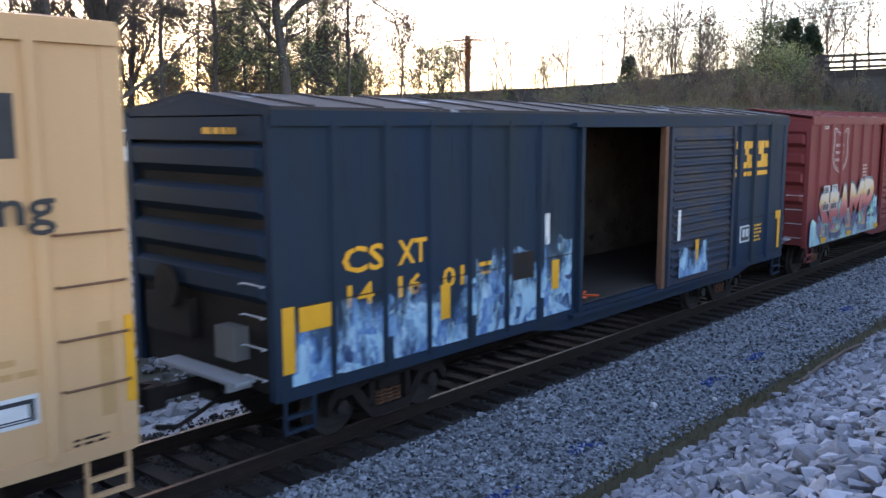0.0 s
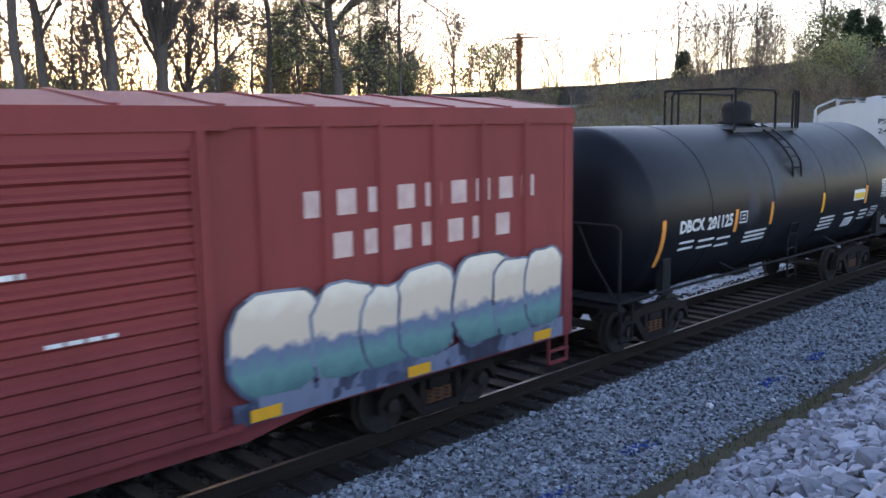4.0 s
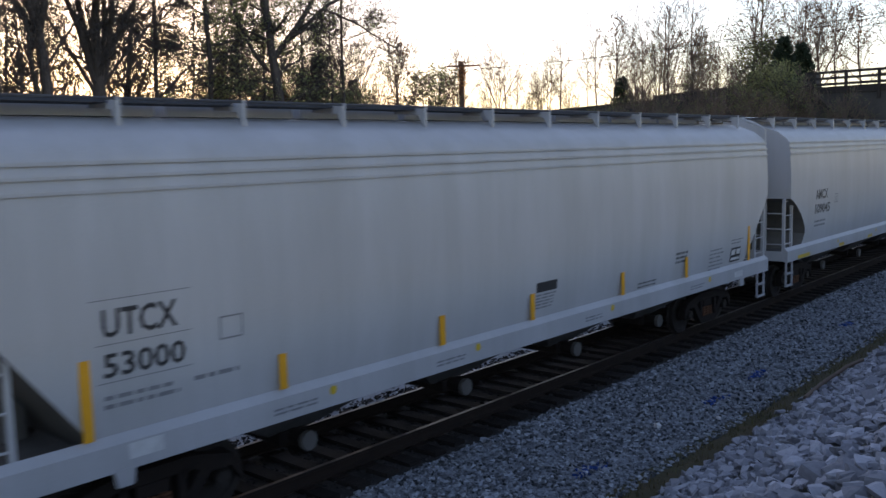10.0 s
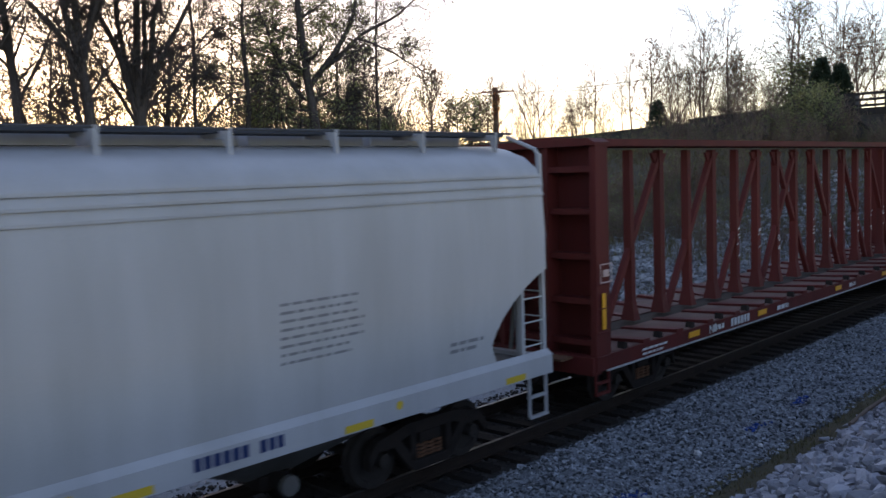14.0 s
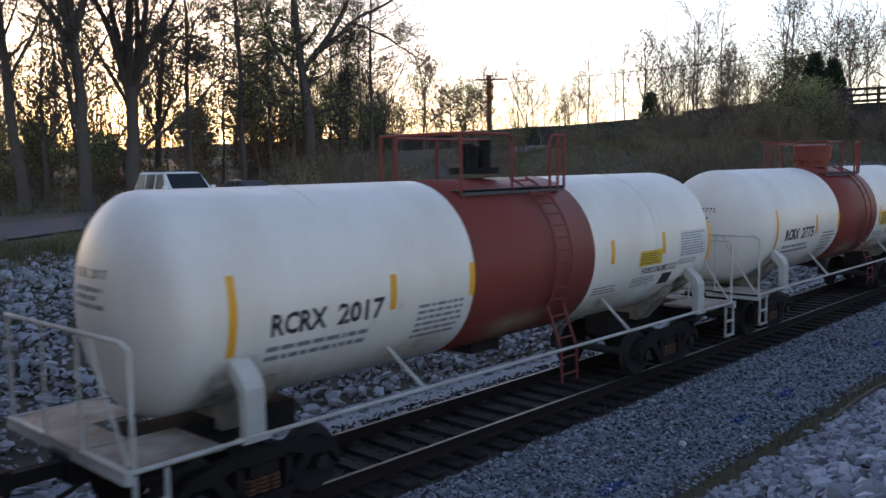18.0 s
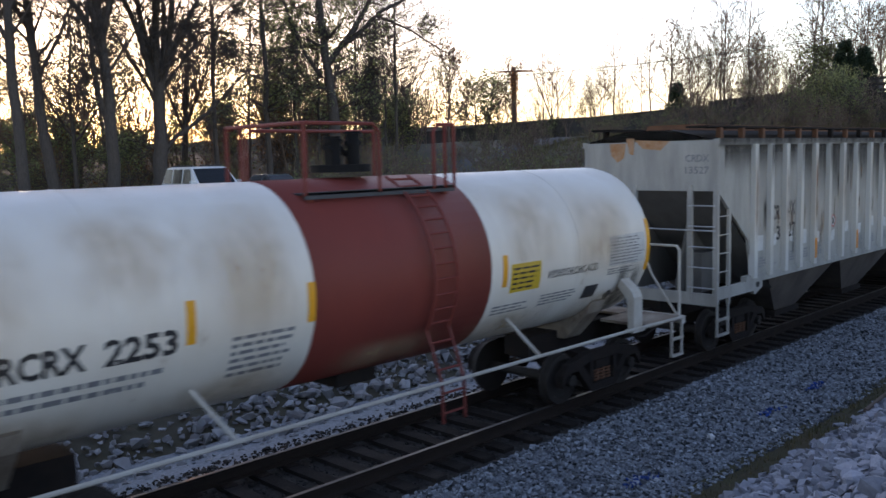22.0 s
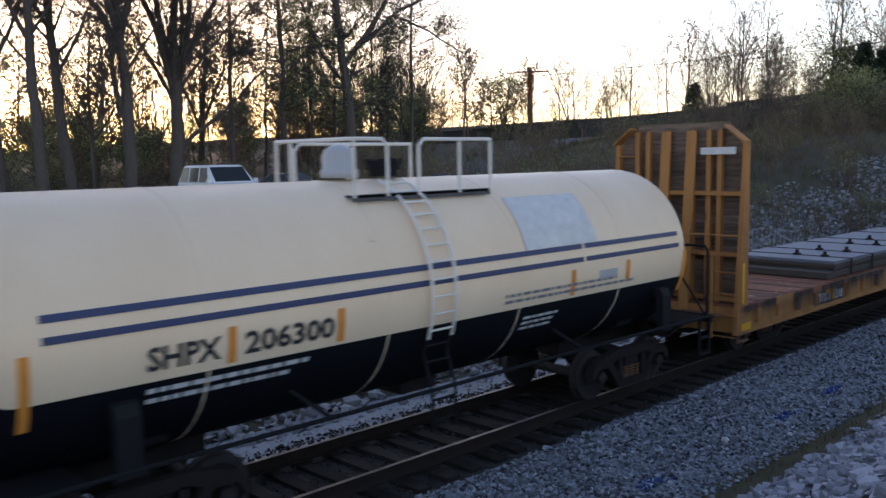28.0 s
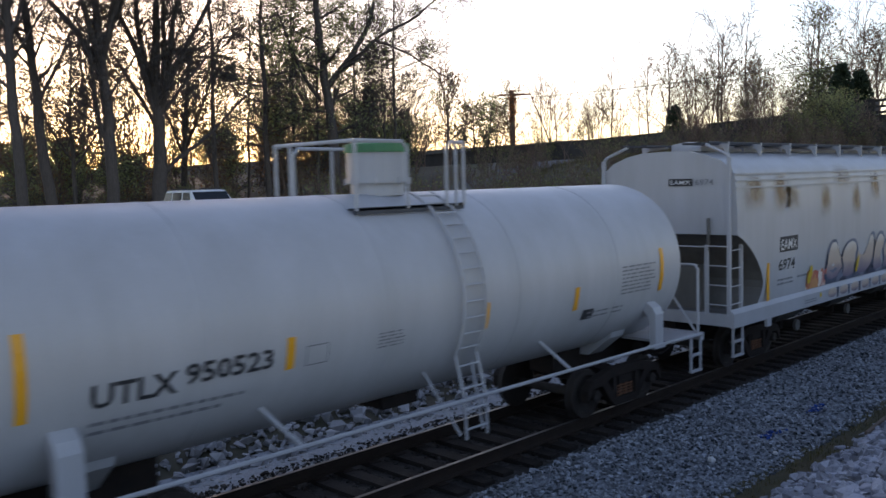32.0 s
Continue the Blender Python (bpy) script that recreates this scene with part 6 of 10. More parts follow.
# acid tank cars
pa = tank_put(2.56, 1.34)
for i, (a, num) in enumerate(zip(acid, ("2017", "2775", "2253"))):
    name_of(a, 1.93, 2.75, 2.20, 2.46, "RCRX", pa, "ink", 0.042)
    name_of(a, 2.92, 3.70, 2.20, 2.46, num, pa, "ink", 0.042)
    print_on(a, 1.9, 3.75, 1.86, 2.10, 2, pa, "ink_soft", 5 + i)
    print_on(a, 4.35, 5.3, 1.75, 2.28, 6, pa, "ink_soft", 8 + i)
    bars = ((1.41, 2.03, 2.96), (3.85, 2.26, 2.73), (5.40, 2.27, 2.74))
    if i == 0:
        bars += ((9.12, 2.36, 2.78), (10.9, 2.40, 2.80), (12.75, 2.1, 2.9))
        sx0, sx1, sz0, sz1, hx, hz, tx, px, qx = 10.05, 10.85, 2.22, 2.50, 10.2, 2.06, 11.55, 11.05, 9.95
    else:
        bars += ((8.85, 2.25, 2.72), (12.67, 2.1, 3.0))
        sx0, sx1, sz0, sz1, hx, hz, tx, px, qx = 8.98, 9.68, 2.14, 2.57, 9.87, 2.26, 11.5, 10.96, 9.81
    for x, z0, z1 in bars:
        decal("reflector", "yellow", a, lambda bm: bar_into(bm, x - 0.055, x + 0.055, z0, z1, pa, 5))
    panel_on(a, sx0, sx1, sz0, sz1, pa, "lemon", "warning_sign", 3)
    print_on(a, sx0 + 0.04, sx1 - 0.04, sz0 + 0.03, sz1 - 0.03, 5, tank_put(2.56, 1.346), "ink", 12 + i, 0.4)
    name_of(a, hx, hx + 1.3, hz, hz + 0.125, "HYDROCHLORIC ACID", pa, "ink", 0.012)
    print_on(a, qx, qx + 0.92, 1.82, 2.02, 4, pa, "ink_soft", 30 + i)
    print_on(a, 8.7, 9.6, 1.82, 1.98, 3, pa, "ink_soft", 33 + i)
    panel_on(a, tx, tx + 1.06, 2.27, 2.78, pa, "chalk", "data_table", 5)
    print_on(a, tx + 0.02, tx + 1.04, 2.29, 2.76, 9, tank_put(2.56, 1.346), "ink_soft", 36 + i, 0.4)
    print_on(a, tx, tx + 0.8, 2.12, 2.24, 3, pa, "ink_soft", 38 + i)
    panel_on(a, px, px + 0.37, 1.78, 2.0, pa, "ink", "data_plate", 3)
    decal("hazard_diamond", "ink", a, lambda bm: bm.faces.new([bm.verts.new(pa(x, z)) for x, z in ((px + 0.68, 1.75), (px + 0.82, 1.65), (px + 0.96, 1.75), (px + 0.82, 1.85))]))
    end_put = lambda y, z: (0.505 + 0.42 * 1.34 * (1 - math.sqrt(max(0.0, 1 - (y * y + (z - 2.56) ** 2) / 1.34 ** 2))) - 0.012, -y, z)
    decal("end_lettering", "ink", a, lambda bm: [word_into(bm, "RCRX", -0.62, -0.22, 2.92, 3.03, end_put, 0.01), word_into(bm, num, -0.14, 0.22, 2.92, 3.03, end_put, 0.01)])
    tagged(decal("end_print", "ink_soft", a, lambda bm: lines_into(bm, -0.62, 0.2, 2.55, 2.84, 3, end_put, random.Random(60 + i))), kind="stuff")
pg = tank_put(2.56, 1.347)
for i, a in enumerate(acid):
    for x in (1.5, 12.2):
        film_on(a, "soot_film", x - 0.45, x + 0.45, 1.26, 2.1 if i < 2 else 2.4, pg, "grime_patch", nx=3, nz=8)
    for k in range(5):
        film_on(a, "old_film", 0.9 + k * 2.4, 3.2 + k * 2.4, 1.28, 1.9, pg, "dirt_film", nx=3, nz=6)
for x0, x1, z0, z1 in ((0.9, 2.6, 2.2, 3.8), (2.4, 4.4, 2.6, 3.86), (4.0, 5.45, 2.0, 3.86), (8.6, 10.6, 2.3, 3.86), (10.2, 12.6, 2.0, 3.7)):
    film_on(acid[2], "old_film", x0, x1, z0, z1, pg, "yellowed_patch", nx=3, nz=8)
film_on(acid[2], "soot_film", 0.95, 1.35, 1.25, 2.7, tank_put(2.56, 1.349), "grime_patch", nx=2, nz=8)
# cream tank car
at_cream = tank_put(2.40, 1.476)
pc = lambda x, z: at_cream(x - 0.15, z)
for z in (2.52, 2.72):
    for x0, x1 in ((0.95, 9.0), (9.06, 11.75)):
        panel_on(shpx, x0, x1, z, z + 0.075, pc, "navy", "stripe", 2)
name_of(shpx, 1.93, 2.75, 2.10, 2.34, "SHPX", pc, "ink", 0.042)
name_of(shpx, 3.03, 4.22, 2.10, 2.34, "206300", pc, "ink", 0.042)
panel_on(shpx, 7.7, 9.4, 2.80, 3.55, pc, "chalk", "repaint_patch", 5)
for x, z0, z1 in ((0.78, 1.72, 2.45), (2.88, 2.02, 2.42), (4.32, 2.02, 2.42), (8.75, 2.02, 2.42), (10.2, 2.1, 2.44), (11.95, 1.72, 2.46)):
    decal("reflector", "orange", shpx, lambda bm: bar_into(bm, x - 0.05, x + 0.05, z0, z1, pc, 4))
print_on(shpx, 1.95, 4.1, 1.72, 1.94, 2, pc, "chalk", 41)
print_on(shpx, 7.2, 10.4, 2.06, 2.24, 2, pc, "ink_soft", 42)
panel_on(shpx, 9.4, 9.9, 2.20, 2.34, pc, "white", "notice", 2)
print_on(shpx, 7.7, 8.5, 1.6, 1.85, 3, pc, "chalk", 43)
rnd = random.Random(190)
for k in range(27):
    x, w = 0.2 + k * 0.73, rnd.uniform(0.5, 1.1)
    film_on(flat, rnd.choice(["rust_film", "soot_run", "soot_run"]), x, min(x + w, 20.1), rnd.uniform(0.6, 0.85), 1.14, near_side(1.512 + 0.0008 * (k % 3)), "rust_run_mark", nx=1, nz=2)
for x in (0.02, 19.85):
    film_on(flat, "rust_film", x, x + 0.36, 1.1, 3.6, near_side(1.495), "rust_run_mark", nx=1, nz=4)
# white tank car with green-topped housing
pu = tank_put(2.525, 1.466)
decal("lettering", "ink", utlx, lambda bm: [word_into(bm, *q, pu, 0.03) for q in (("UTLX", 1.80, 2.70, 2.06, 2.30), ("950523", 2.78, 3.85, 2.12, 2.34))])
for x, z0, z1 in ((1.17, 2.05, 2.88), (4.08, 2.05, 2.43), (7.38, 2.05, 2.43), (9.5, 2.05, 2.42), (12.0, 2.1, 2.86)):
    decal("reflector", "yellow", utlx, lambda bm: bar_into(bm, x - 0.055, x + 0.055, z0, z1, pu, 5))
for x0, x1, z0, z1, rows in ((1.8, 3.6, 1.75, 1.95, 2), (5.4, 5.9, 2.08, 2.30, 5), (10.75, 11.85, 2.15, 2.66, 8), (10.6, 11.0, 1.85, 2.0, 2), (9.9, 10.6, 1.85, 2.0, 2)):
    print_on(utlx, x0, x1, z0, z1, rows, pu, "ink_soft", int(x0 * 10), 0.4)
panel_on(utlx, 9.75, 10.05, 1.85, 2.02, pu, "ink", "data_plate", 2)
decal("frame_mark", "ink_soft", utlx, lambda bm: [bar_into(bm, *q, pu, 2) for q in ((4.3, 4.62, 2.28, 2.295), (4.3, 4.62, 2.05, 2.065), (4.3, 4.315, 2.06, 2.29), (4.605, 4.62, 2.06, 2.29))])


# white hoppers
def hop(z_low=0):
    return lambda x, z: (x, -bulge(z) - 0.006, z)


ph, psill = hop(), near_side(1.592)
for car, L, mark, num, top, low, xs in ((pspx, 18.33, "PSPX", "2494", 2.70, 2.24, (1.22, 3.7, 6.5, 9.6, 11.95, 14.63, 17.02)), (utcx, 18.15, "UTCX", "53000", 2.70, 2.30, (1.23, 3.57, 6.35, 8.5, 11.3, 13.85, 17.0)), (eamx, 18.4, "EAMX", "6974", 2.72, 2.30, (1.55, 14.6, 17.0))):
    x0 = 1.72 if car is pspx else 1.42 if car is utcx else 2.06
    if car is eamx:
        panel_on(car, x0, x0 + 0.92, 2.43, 2.76, ph, "ink", "number_board")
        name_of(car, x0 + 0.06, x0 + 0.86, 2.48, 2.71, mark, lambda x, z: (x, -bulge(z) - 0.013, z), "chalk", 0.014)
    else:
        name_of(car, x0, x0 + 0.82, 2.48 if car is pspx else 2.44, 2.72, mark, ph)
    name_of(car, x0, x0 + (0.82 if car is not utcx else 0.9), 2.04, 2.28, num, ph)
    print_on(car, x0, x0 + 0.85, 1.70, 1.88, 2, ph, "ink_soft", 50)
    for i, x in enumerate(xs):
        z0, z1 = (1.45, 2.33) if i in (0, len(xs) - 1) else (1.45, 1.87)
        reflector(car, x, z0, z1, bulge(1.9) + 0.012, 0.11, "yellow" if car is not pspx else "orange", 0.0)
    print_on(car, x0 + 1.0, x0 + 1.6, 1.78, 1.88, 1, ph, "ink_soft", 51)
    print_on(car, L - 3.15, L - 2.40, 1.42, 1.92, 6, ph, "ink_soft", 54, 0.4)
    print_on(car, L - 2.1, L - 1.45, 1.90, 2.04, 2, ph, "ink_soft", 55, 0.4)
    panel_on(car, L - 2.08, L - 1.54, 1.50, 1.82, ph, "ink", "data_plate")
    decal("data_print", "chalk", car, lambda bm: [bar_into(bm, *q, lambda x, z: (x, -bulge(z) - 0.012, z)) for q in ((L - 2.04, L - 1.84, 1.66, 1.78), (L - 1.78, L - 1.58, 1.66, 1.78), (L - 2.04, L - 1.58, 1.54, 1.60))])
    print_on(car, L - 4.75, L - 4.14, 1.76, 2.02, 3, ph, "ink_mid", 53, 0.55)
    print_on(car, L - 6.2, L - 5.28, 1.46, 1.60, 2, ph, "ink_mid", 56, 0.45)
    for k, x in enumerate((3.4, 6.2, 10.0, 14.0)):
        print_on(car, x, x + 0.7, 1.16, 1.26, 2, psill, "ink_soft", 60 + k)
        decal("yellow_dot", "lemon", car, lambda bm: bm.faces.new([bm.verts.new((x + 0.9 + 0.06 * math.cos(a * 0.785), -1.596, 1.28 + 0.06 * math.sin(a * 0.785))) for a in range(8)]))
    panel_on(car, L - 1.97, L - 1.52, 1.15, 1.28, psill, "red_tag" if car is pspx else "chalk", "small_label")
    bm = bmesh.new()
    bm_prism(bm, [(1.45, 1.10), (1.68, 1.10), (1.65, 0.92), (1.48, 0.92)], -1.60, -1.54)
    part("jacking_eye", bm, "white", car)
    bm = bmesh.new()
    bm_prism(bm, [(L - 1.68, 1.10), (L - 1.45, 1.10), (L - 1.48, 0.92), (L - 1.65, 0.92)], -1.60, -1.54)
    part("jacking_eye", bm, "white", car)
panel_on(pspx, 8.75, 9.45, 1.60, 1.82, ph, "lemon", "warning_sign")
print_on(pspx, 8.78, 9.42, 1.62, 1.80, 3, lambda x, z: (x, -bulge(z) - 0.012, z), "ink", 70, 0.4)
print_on(pspx, 12.1, 13.2, 1.66, 1.88, 3, ph, "ink_soft", 71)
panel_on(utcx, 8.62, 9.2, 1.86, 2.02, ph, "ink", "data_plate")
print_on(utcx, 8.62, 9.2, 1.58, 1.84, 5, ph, "ink_soft", 72)
decal("frame_mark", "ink_soft", utcx, lambda bm: [bar_into(bm, *q, ph) for q in ((2.74, 3.04, 2.42, 2.44), (2.74, 3.04, 2.18, 2.20), (2.74, 2.76, 2.2, 2.42), (3.02, 3.04, 2.2, 2.42), (1.3, 2.4, 2.80, 2.81), (1.35, 2.4, 2.36, 2.37), (1.35, 2.4, 1.98, 1.99))])
panel_on(utcx, 1.62, 2.0, 1.18, 1.34, psill, "chalk", "small_label")
# rounded hopper with blue product name on the sill
name_of(amcx, 1.95, 2.9, 2.60, 2.86, "AMCX", ph)
name_of(amcx, 1.95, 3.13, 2.22, 2.47, "109045", ph)
print_on(amcx, 1.97, 2.9, 1.84, 2.06, 2, ph, "ink_soft", 80)
decal("frame_mark", "ink_soft", amcx, lambda bm: [bar_into(bm, *q, ph) for q in ((3.5, 3.78, 2.65, 2.67), (3.5, 3.78, 2.42, 2.44), (3.5, 3.52, 2.44, 2.65), (3.76, 3.78, 2.44, 2.65))])
name_of(amcx, 3.60, 3.68, 2.48, 2.60, "C", ph)
print_on(amcx, 14.45, 15.75, 2.10, 2.86, 8, ph, "ink_soft", 81, 0.35)
print_on(amcx, 17.2, 17.9, 1.75, 1.95, 2, ph, "ink_soft", 82)
for x in (0.72, 4.0, 6.75, 9.65, 12.4, 15.3, 18.3):
    w = 0.9 if x < 1 else 0.45
    panel_on(amcx, x, x + w, 1.14, 1.23, psill, "lemon", "reflector")
decal("sill_lettering", "navy", amcx, lambda bm: [bar_into(bm, 13.3 + i * 0.115, 13.385 + i * 0.115, 1.22, 1.36, psill) for i in range(10) if i != 6])
for x in (3.9, 7.6, 12.0, 16.2):
    decal("yellow_dot", "lemon", amcx, lambda bm: bm.faces.new([bm.verts.new((x + 0.06 * math.cos(a * 0.785), -1.596, 1.30 + 0.06 * math.sin(a * 0.785))) for a in range(8)]))
# blue-grey hopper
name_of(wfrx, 1.62, 2.80, 2.72, 3.02, "WFRX", ph)
name_of(wfrx, 1.60, 3.15, 2.20, 2.50, "884381", ph)
print_on(wfrx, 1.6, 2.7, 1.84, 2.10, 2, ph, "ink_soft", 90)
decal("frame_mark", "ink_soft", wfrx, lambda bm: [bar_into(bm, *q, ph) for q in ((3.72, 3.98, 2.80, 2.82), (3.72, 3.98, 2.58, 2.60), (3.72, 3.74, 2.6, 2.8), (3.96, 3.98, 2.6, 2.8))])
for x, w in ((0.75, 0.85), (3.75, 0.42), (6.4, 0.42), (9.3, 0.42), (12.1, 0.42), (14.5, 0.42), (17.38, 0.95)):
    panel_on(wfrx, x, x + w, 1.36, 1.46, psill, "yellow", "reflector")
for k, x in enumerate((2.6, 4.8, 7.4, 10.6, 15.6)):
    print_on(wfrx, x, x + 0.8, 1.38, 1.50, 2, psill, "ink_soft", 92 + k)
print_on(wfrx, 7.9, 8.4, 1.95, 2.15, 3, ph, "ink_soft", 98)
print_on(wfrx, 15.6, 16.6, 1.95, 2.2, 3, ph, "ink_soft", 99)


# ends of the hoppers: small letters facing the leading end
def end_word(car, text, y0, y1, z0, z1, x=0.10, material="ink_soft"):
    decal("end_lettering", material, car, lambda bm: word_into(bm, text, y0, y1, z0, z1, lambda a, z: (x, -a, z)))


for car, a, b in ((pspx, "PSPX", "2494"), (utcx, "UTCX", "53000"), (amcx, "AMCX", "109045"), (wfrx, "WFRX", "884381")):
    end_word(car, a, 0.35, 0.85, 4.0, 4.15, material="ink")
    end_word(car, b, 0.35, 0.95, 3.72, 3.87, material="ink")
    decal("end_print", "ink_soft", car, lambda bm: lines_into(bm, 0.3, 0.95, 3.15, 3.4, 2, lambda x, z: (0.10, -x, z), random.Random(3)))
panel = decal("number_board", "ink", eamx, lambda bm: bar_into(bm, 0.1, 0.65, 3.9, 4.05, lambda a, z: (0.10, -a, z)))
end_word(eamx, "EAMX", 0.14, 0.60, 3.93, 4.02, 0.094, "chalk")
end_word(eamx, "6974", 0.70, 1.10, 3.92, 4.04)

# ribbed hopper
pr = near_side(1.53)
for t, x, w, z in (("CR", 2.36, 0.42, 2.46), ("DX", 3.12, 0.42, 2.52), ("13", 2.42, 0.38, 2.02), ("527", 3.06, 0.48, 2.05)):
    decal("lettering", "ink", crdx, lambda bm: word_into(bm, t, x, x + w, z + 0.22, z + 0.52, pr, 0.03))
for i, (x0, x1) in enumerate(zip(GREY_HOPPER_RIBS, GREY_HOPPER_RIBS[1:])):
    r = random.Random(i)
    x = (x0 + x1) / 2 + r.uniform(-0.06, 0.05)
    z = 2.20 + r.uniform(-0.08, 0.08)
    if i in (5, 11):
        z = 2.10
        disc = decal("warning_disc", "chalk", crdx, lambda bm: bm.faces.new([bm.verts.new((x + 0.15 * math.cos(a * 0.3927), -1.534, 2.44 + 0.15 * math.sin(a * 0.3927))) for a in range(16)]))
        decal("warning_ring", "red_tag", crdx, lambda bm: [bm.faces.new([bm.verts.new((x + q * math.cos(b * 0.3927), -1.538, 2.44 + q * math.sin(b * 0.3927))) for b, q in ((a, 0.115), (a + 1, 0.115), (a + 1, 0.15), (a, 0.15))]) for a in range(16)])
        for sg in (-1, 1):
            decal("warning_cross", "ink", crdx, lambda bm: bm.faces.new([bm.verts.new((x + px, -1.537 - 0.001 * sg, 2.44 + pz)) for px, pz in ((-0.09, -sg * 0.065), (-0.06, -sg * 0.09), (0.09, sg * 0.065), (0.06, sg * 0.09))]))
    k = r.uniform(-0.03, 0.03)
    w, h = (0.13, 0.16) if i in (0, 3, 13) else (0.105, 0.125)
    decal("white_patch", "chalk", crdx, lambda bm: bm.faces.new([bm.verts.new((x + px * w + k * pz, -1.533, z + pz * h + k * px)) for px, pz in ((-1, -1.05), (0.95, -1), (1, 1), (-0.9, 0.92))]))
    if i in (0, 2, 3, 4, 7, 8, 9, 12, 14):
        print_on(crdx, x - 0.24, x + 0.24, 1.72, 1.95, 4, pr, "ink_soft", 110 + i)
    if i in (6, 13, 1):
        print_on(crdx, x - 0.26, x + 0.26, 1.74, 1.77, 1, pr, "ink_soft", 110 + i)
for x in (1.56, 4.47, 7.0, 9.76, 12.28, 15.36):
    ends = x < 2 or x > 15
    reflector(crdx, x, 1.68, 2.6 if ends else 2.13, 1.535 if ends else 1.636, 0.10, "orange")
for k, (a, b) in enumerate((("CRDX", 3.95), ("13527", 3.72))):
    decal("end_lettering", "ink_soft", crdx, lambda bm: word_into(bm, a, 0.85, 1.35, b, b + 0.14, lambda p, z: (0.012, -p, z)))
rnd = random.Random(180)
edges = (0.2,) + GREY_HOPPER_RIBS + (16.45,)
for i, (xa, xb) in enumerate(zip(edges, edges[1:])):
    deep = 3.55 if i < 4 else rnd.uniform(2.5, 3.2)
    film_on(crdx, "soot_run", xa + 0.08, xb - 0.08, deep if xb < 16 and xa > 1.3 else max(deep, 3.3), 4.25, near_side(1.531), "soot_run_mark", nx=2, nz=4)
    for k in range(2):
        x, w = rnd.uniform(xa + 0.1, xb - 0.2), rnd.uniform(0.08, 0.25)
        z = rnd.uniform(2.4, 3.9)
        if xa > 1.3 and xb < 15.5:
            film_on(crdx, rnd.choice(["rust_film", "rust_film", "soot_film"]), x, x + w, z - rnd.uniform(0.4, 1.0), z, near_side(1.5325 + 0.0006 * k), "rust_run_mark", nx=1, nz=2)
for i, x in enumerate(GREY_HOPPER_RIBS):
    film_on(crdx, "soot_run" if i % 2 else "rust_film", x - 0.07, x + 0.07, 3.2 if i % 2 else 2.2, 4.26, near_side(1.632), "run_mark", nx=1, nz=3)
for k in range(8):
    film_on(crdx, "soot_run", k * 2.08, k * 2.08 + 2.06, 4.10, 4.385, near_side(1.572), "soot_run_mark", nx=2, nz=2)
M["rust_patch"] = surface("rust_stain", (0.42, 0.17, 0.06), 0.8, 0, (0.55, 0.42, 0.30), 0.6, 6, (1, 1, 1), 0.2, 40, 0.1, 30)
decal("rust_stain", "rust_patch", crdx, lambda bm: [bm.faces.new([bm.verts.new((0.014, y, z)) for y, z in q]) for q in (((0.9, 4.34), (0.5, 4.34), (0.55, 4.05), (0.7, 3.95), (0.86, 4.1)), ((0.3, 4.4), (-0.5, 4.36), (-0.3, 4.18), (0.1, 4.22)), ((0.5, 4.44), (0.3, 4.44), (0.32, 4.1), (0.42, 4.12)))])


M["grime"] = surface("faded_paint_streak", (0.020, 0.030, 0.046), 0.7, 0, (0.012, 0.022, 0.04), 0.7, 4, (3, 3, 0.4), 0.2, 40, 0, 20, spec=0.1)
# ---- boxcar markings ----
for t, x, w in (("CS", 1.05, 0.72), ("XT", 2.02, 0.56)):
    decal("lettering", "yellow", blue, lambda bm: word_into(bm, t, x, x + w, 2.33, 2.66, side, 0.03))
for t, x, w in (("14", 1.12, 0.46), ("16", 2.02, 0.46), ("01", 2.90, 0.46)):
    decal("lettering", "yellow", blue, lambda bm: word_into(bm, t, x, x + w, 1.90, 2.18, side, 0.03))
# the railway's three large initials stand as plain yellow blocks
for x0, x1 in ((12.32, 12.62), (12.98, 13.44), (13.74, 14.36)):
    for q in ((x0, x1, 3.62, 3.78), (x0 + 0.05, x0 + (x1 - x0) * 0.55, 3.48, 3.62), (x0 + (x1 - x0) * 0.35, x1 - 0.03, 3.32, 3.48), (x0, x1, 3.18, 3.32), (x0 + 0.02, x1, 3.00, 3.10)):
        panel_on(blue, *q, side, "yellow", "emblem_block")
for q in ((0.10, 0.28, 1.25, 2.05), (14.98, 15.3, 1.9, 2.09), (15.12, 15.28, 1.18, 1.92), (2.85, 3.05, 1.45, 1.95), (5.55, 5.75, 1.50, 1.98)):
    panel_on(blue, *q, near_side(1.568), "yellow", "reflector")
panel_on(blue, 0.35, 0.85, 1.72, 2.02, near_side(1.568), "yellow", "painted_panel")
panel_on(blue, 5.30, 5.48, 2.25, 2.75, side, "chalk", "paper_patch")
panel_on(blue, 4.50, 5.05, 1.78, 2.20, near_side(1.57), "under", "notice_board")
panel_on(blue, 12.94, 13.5, 1.5, 1.88, side, "chalk", "data_plate")
panel_on(blue, 13.0, 13.44, 1.54, 1.84, near_side(1.565), "ink", "data_plate_field")
decal("data_print", "chalk", blue, lambda bm: [bar_into(bm, *q, near_side(1.57)) for q in ((13.06, 13.2, 1.62, 1.8), (13.25, 13.38, 1.62, 1.8))])
print_on(blue, 13.72, 14.2, 1.45, 1.88, 5, side, "yellow", 120)
print_on(blue, 3.7, 4.05, 1.95, 2.2, 2, side, "yellow", 121)
panel_on(blue, 9.6, 9.72, 1.9, 2.5, near_side(1.72), "chalk", "paper_patch")
panel_on(blue, 10.4, 10.55, 1.35, 1.85, near_side(1.72), "yellow", "reflector")
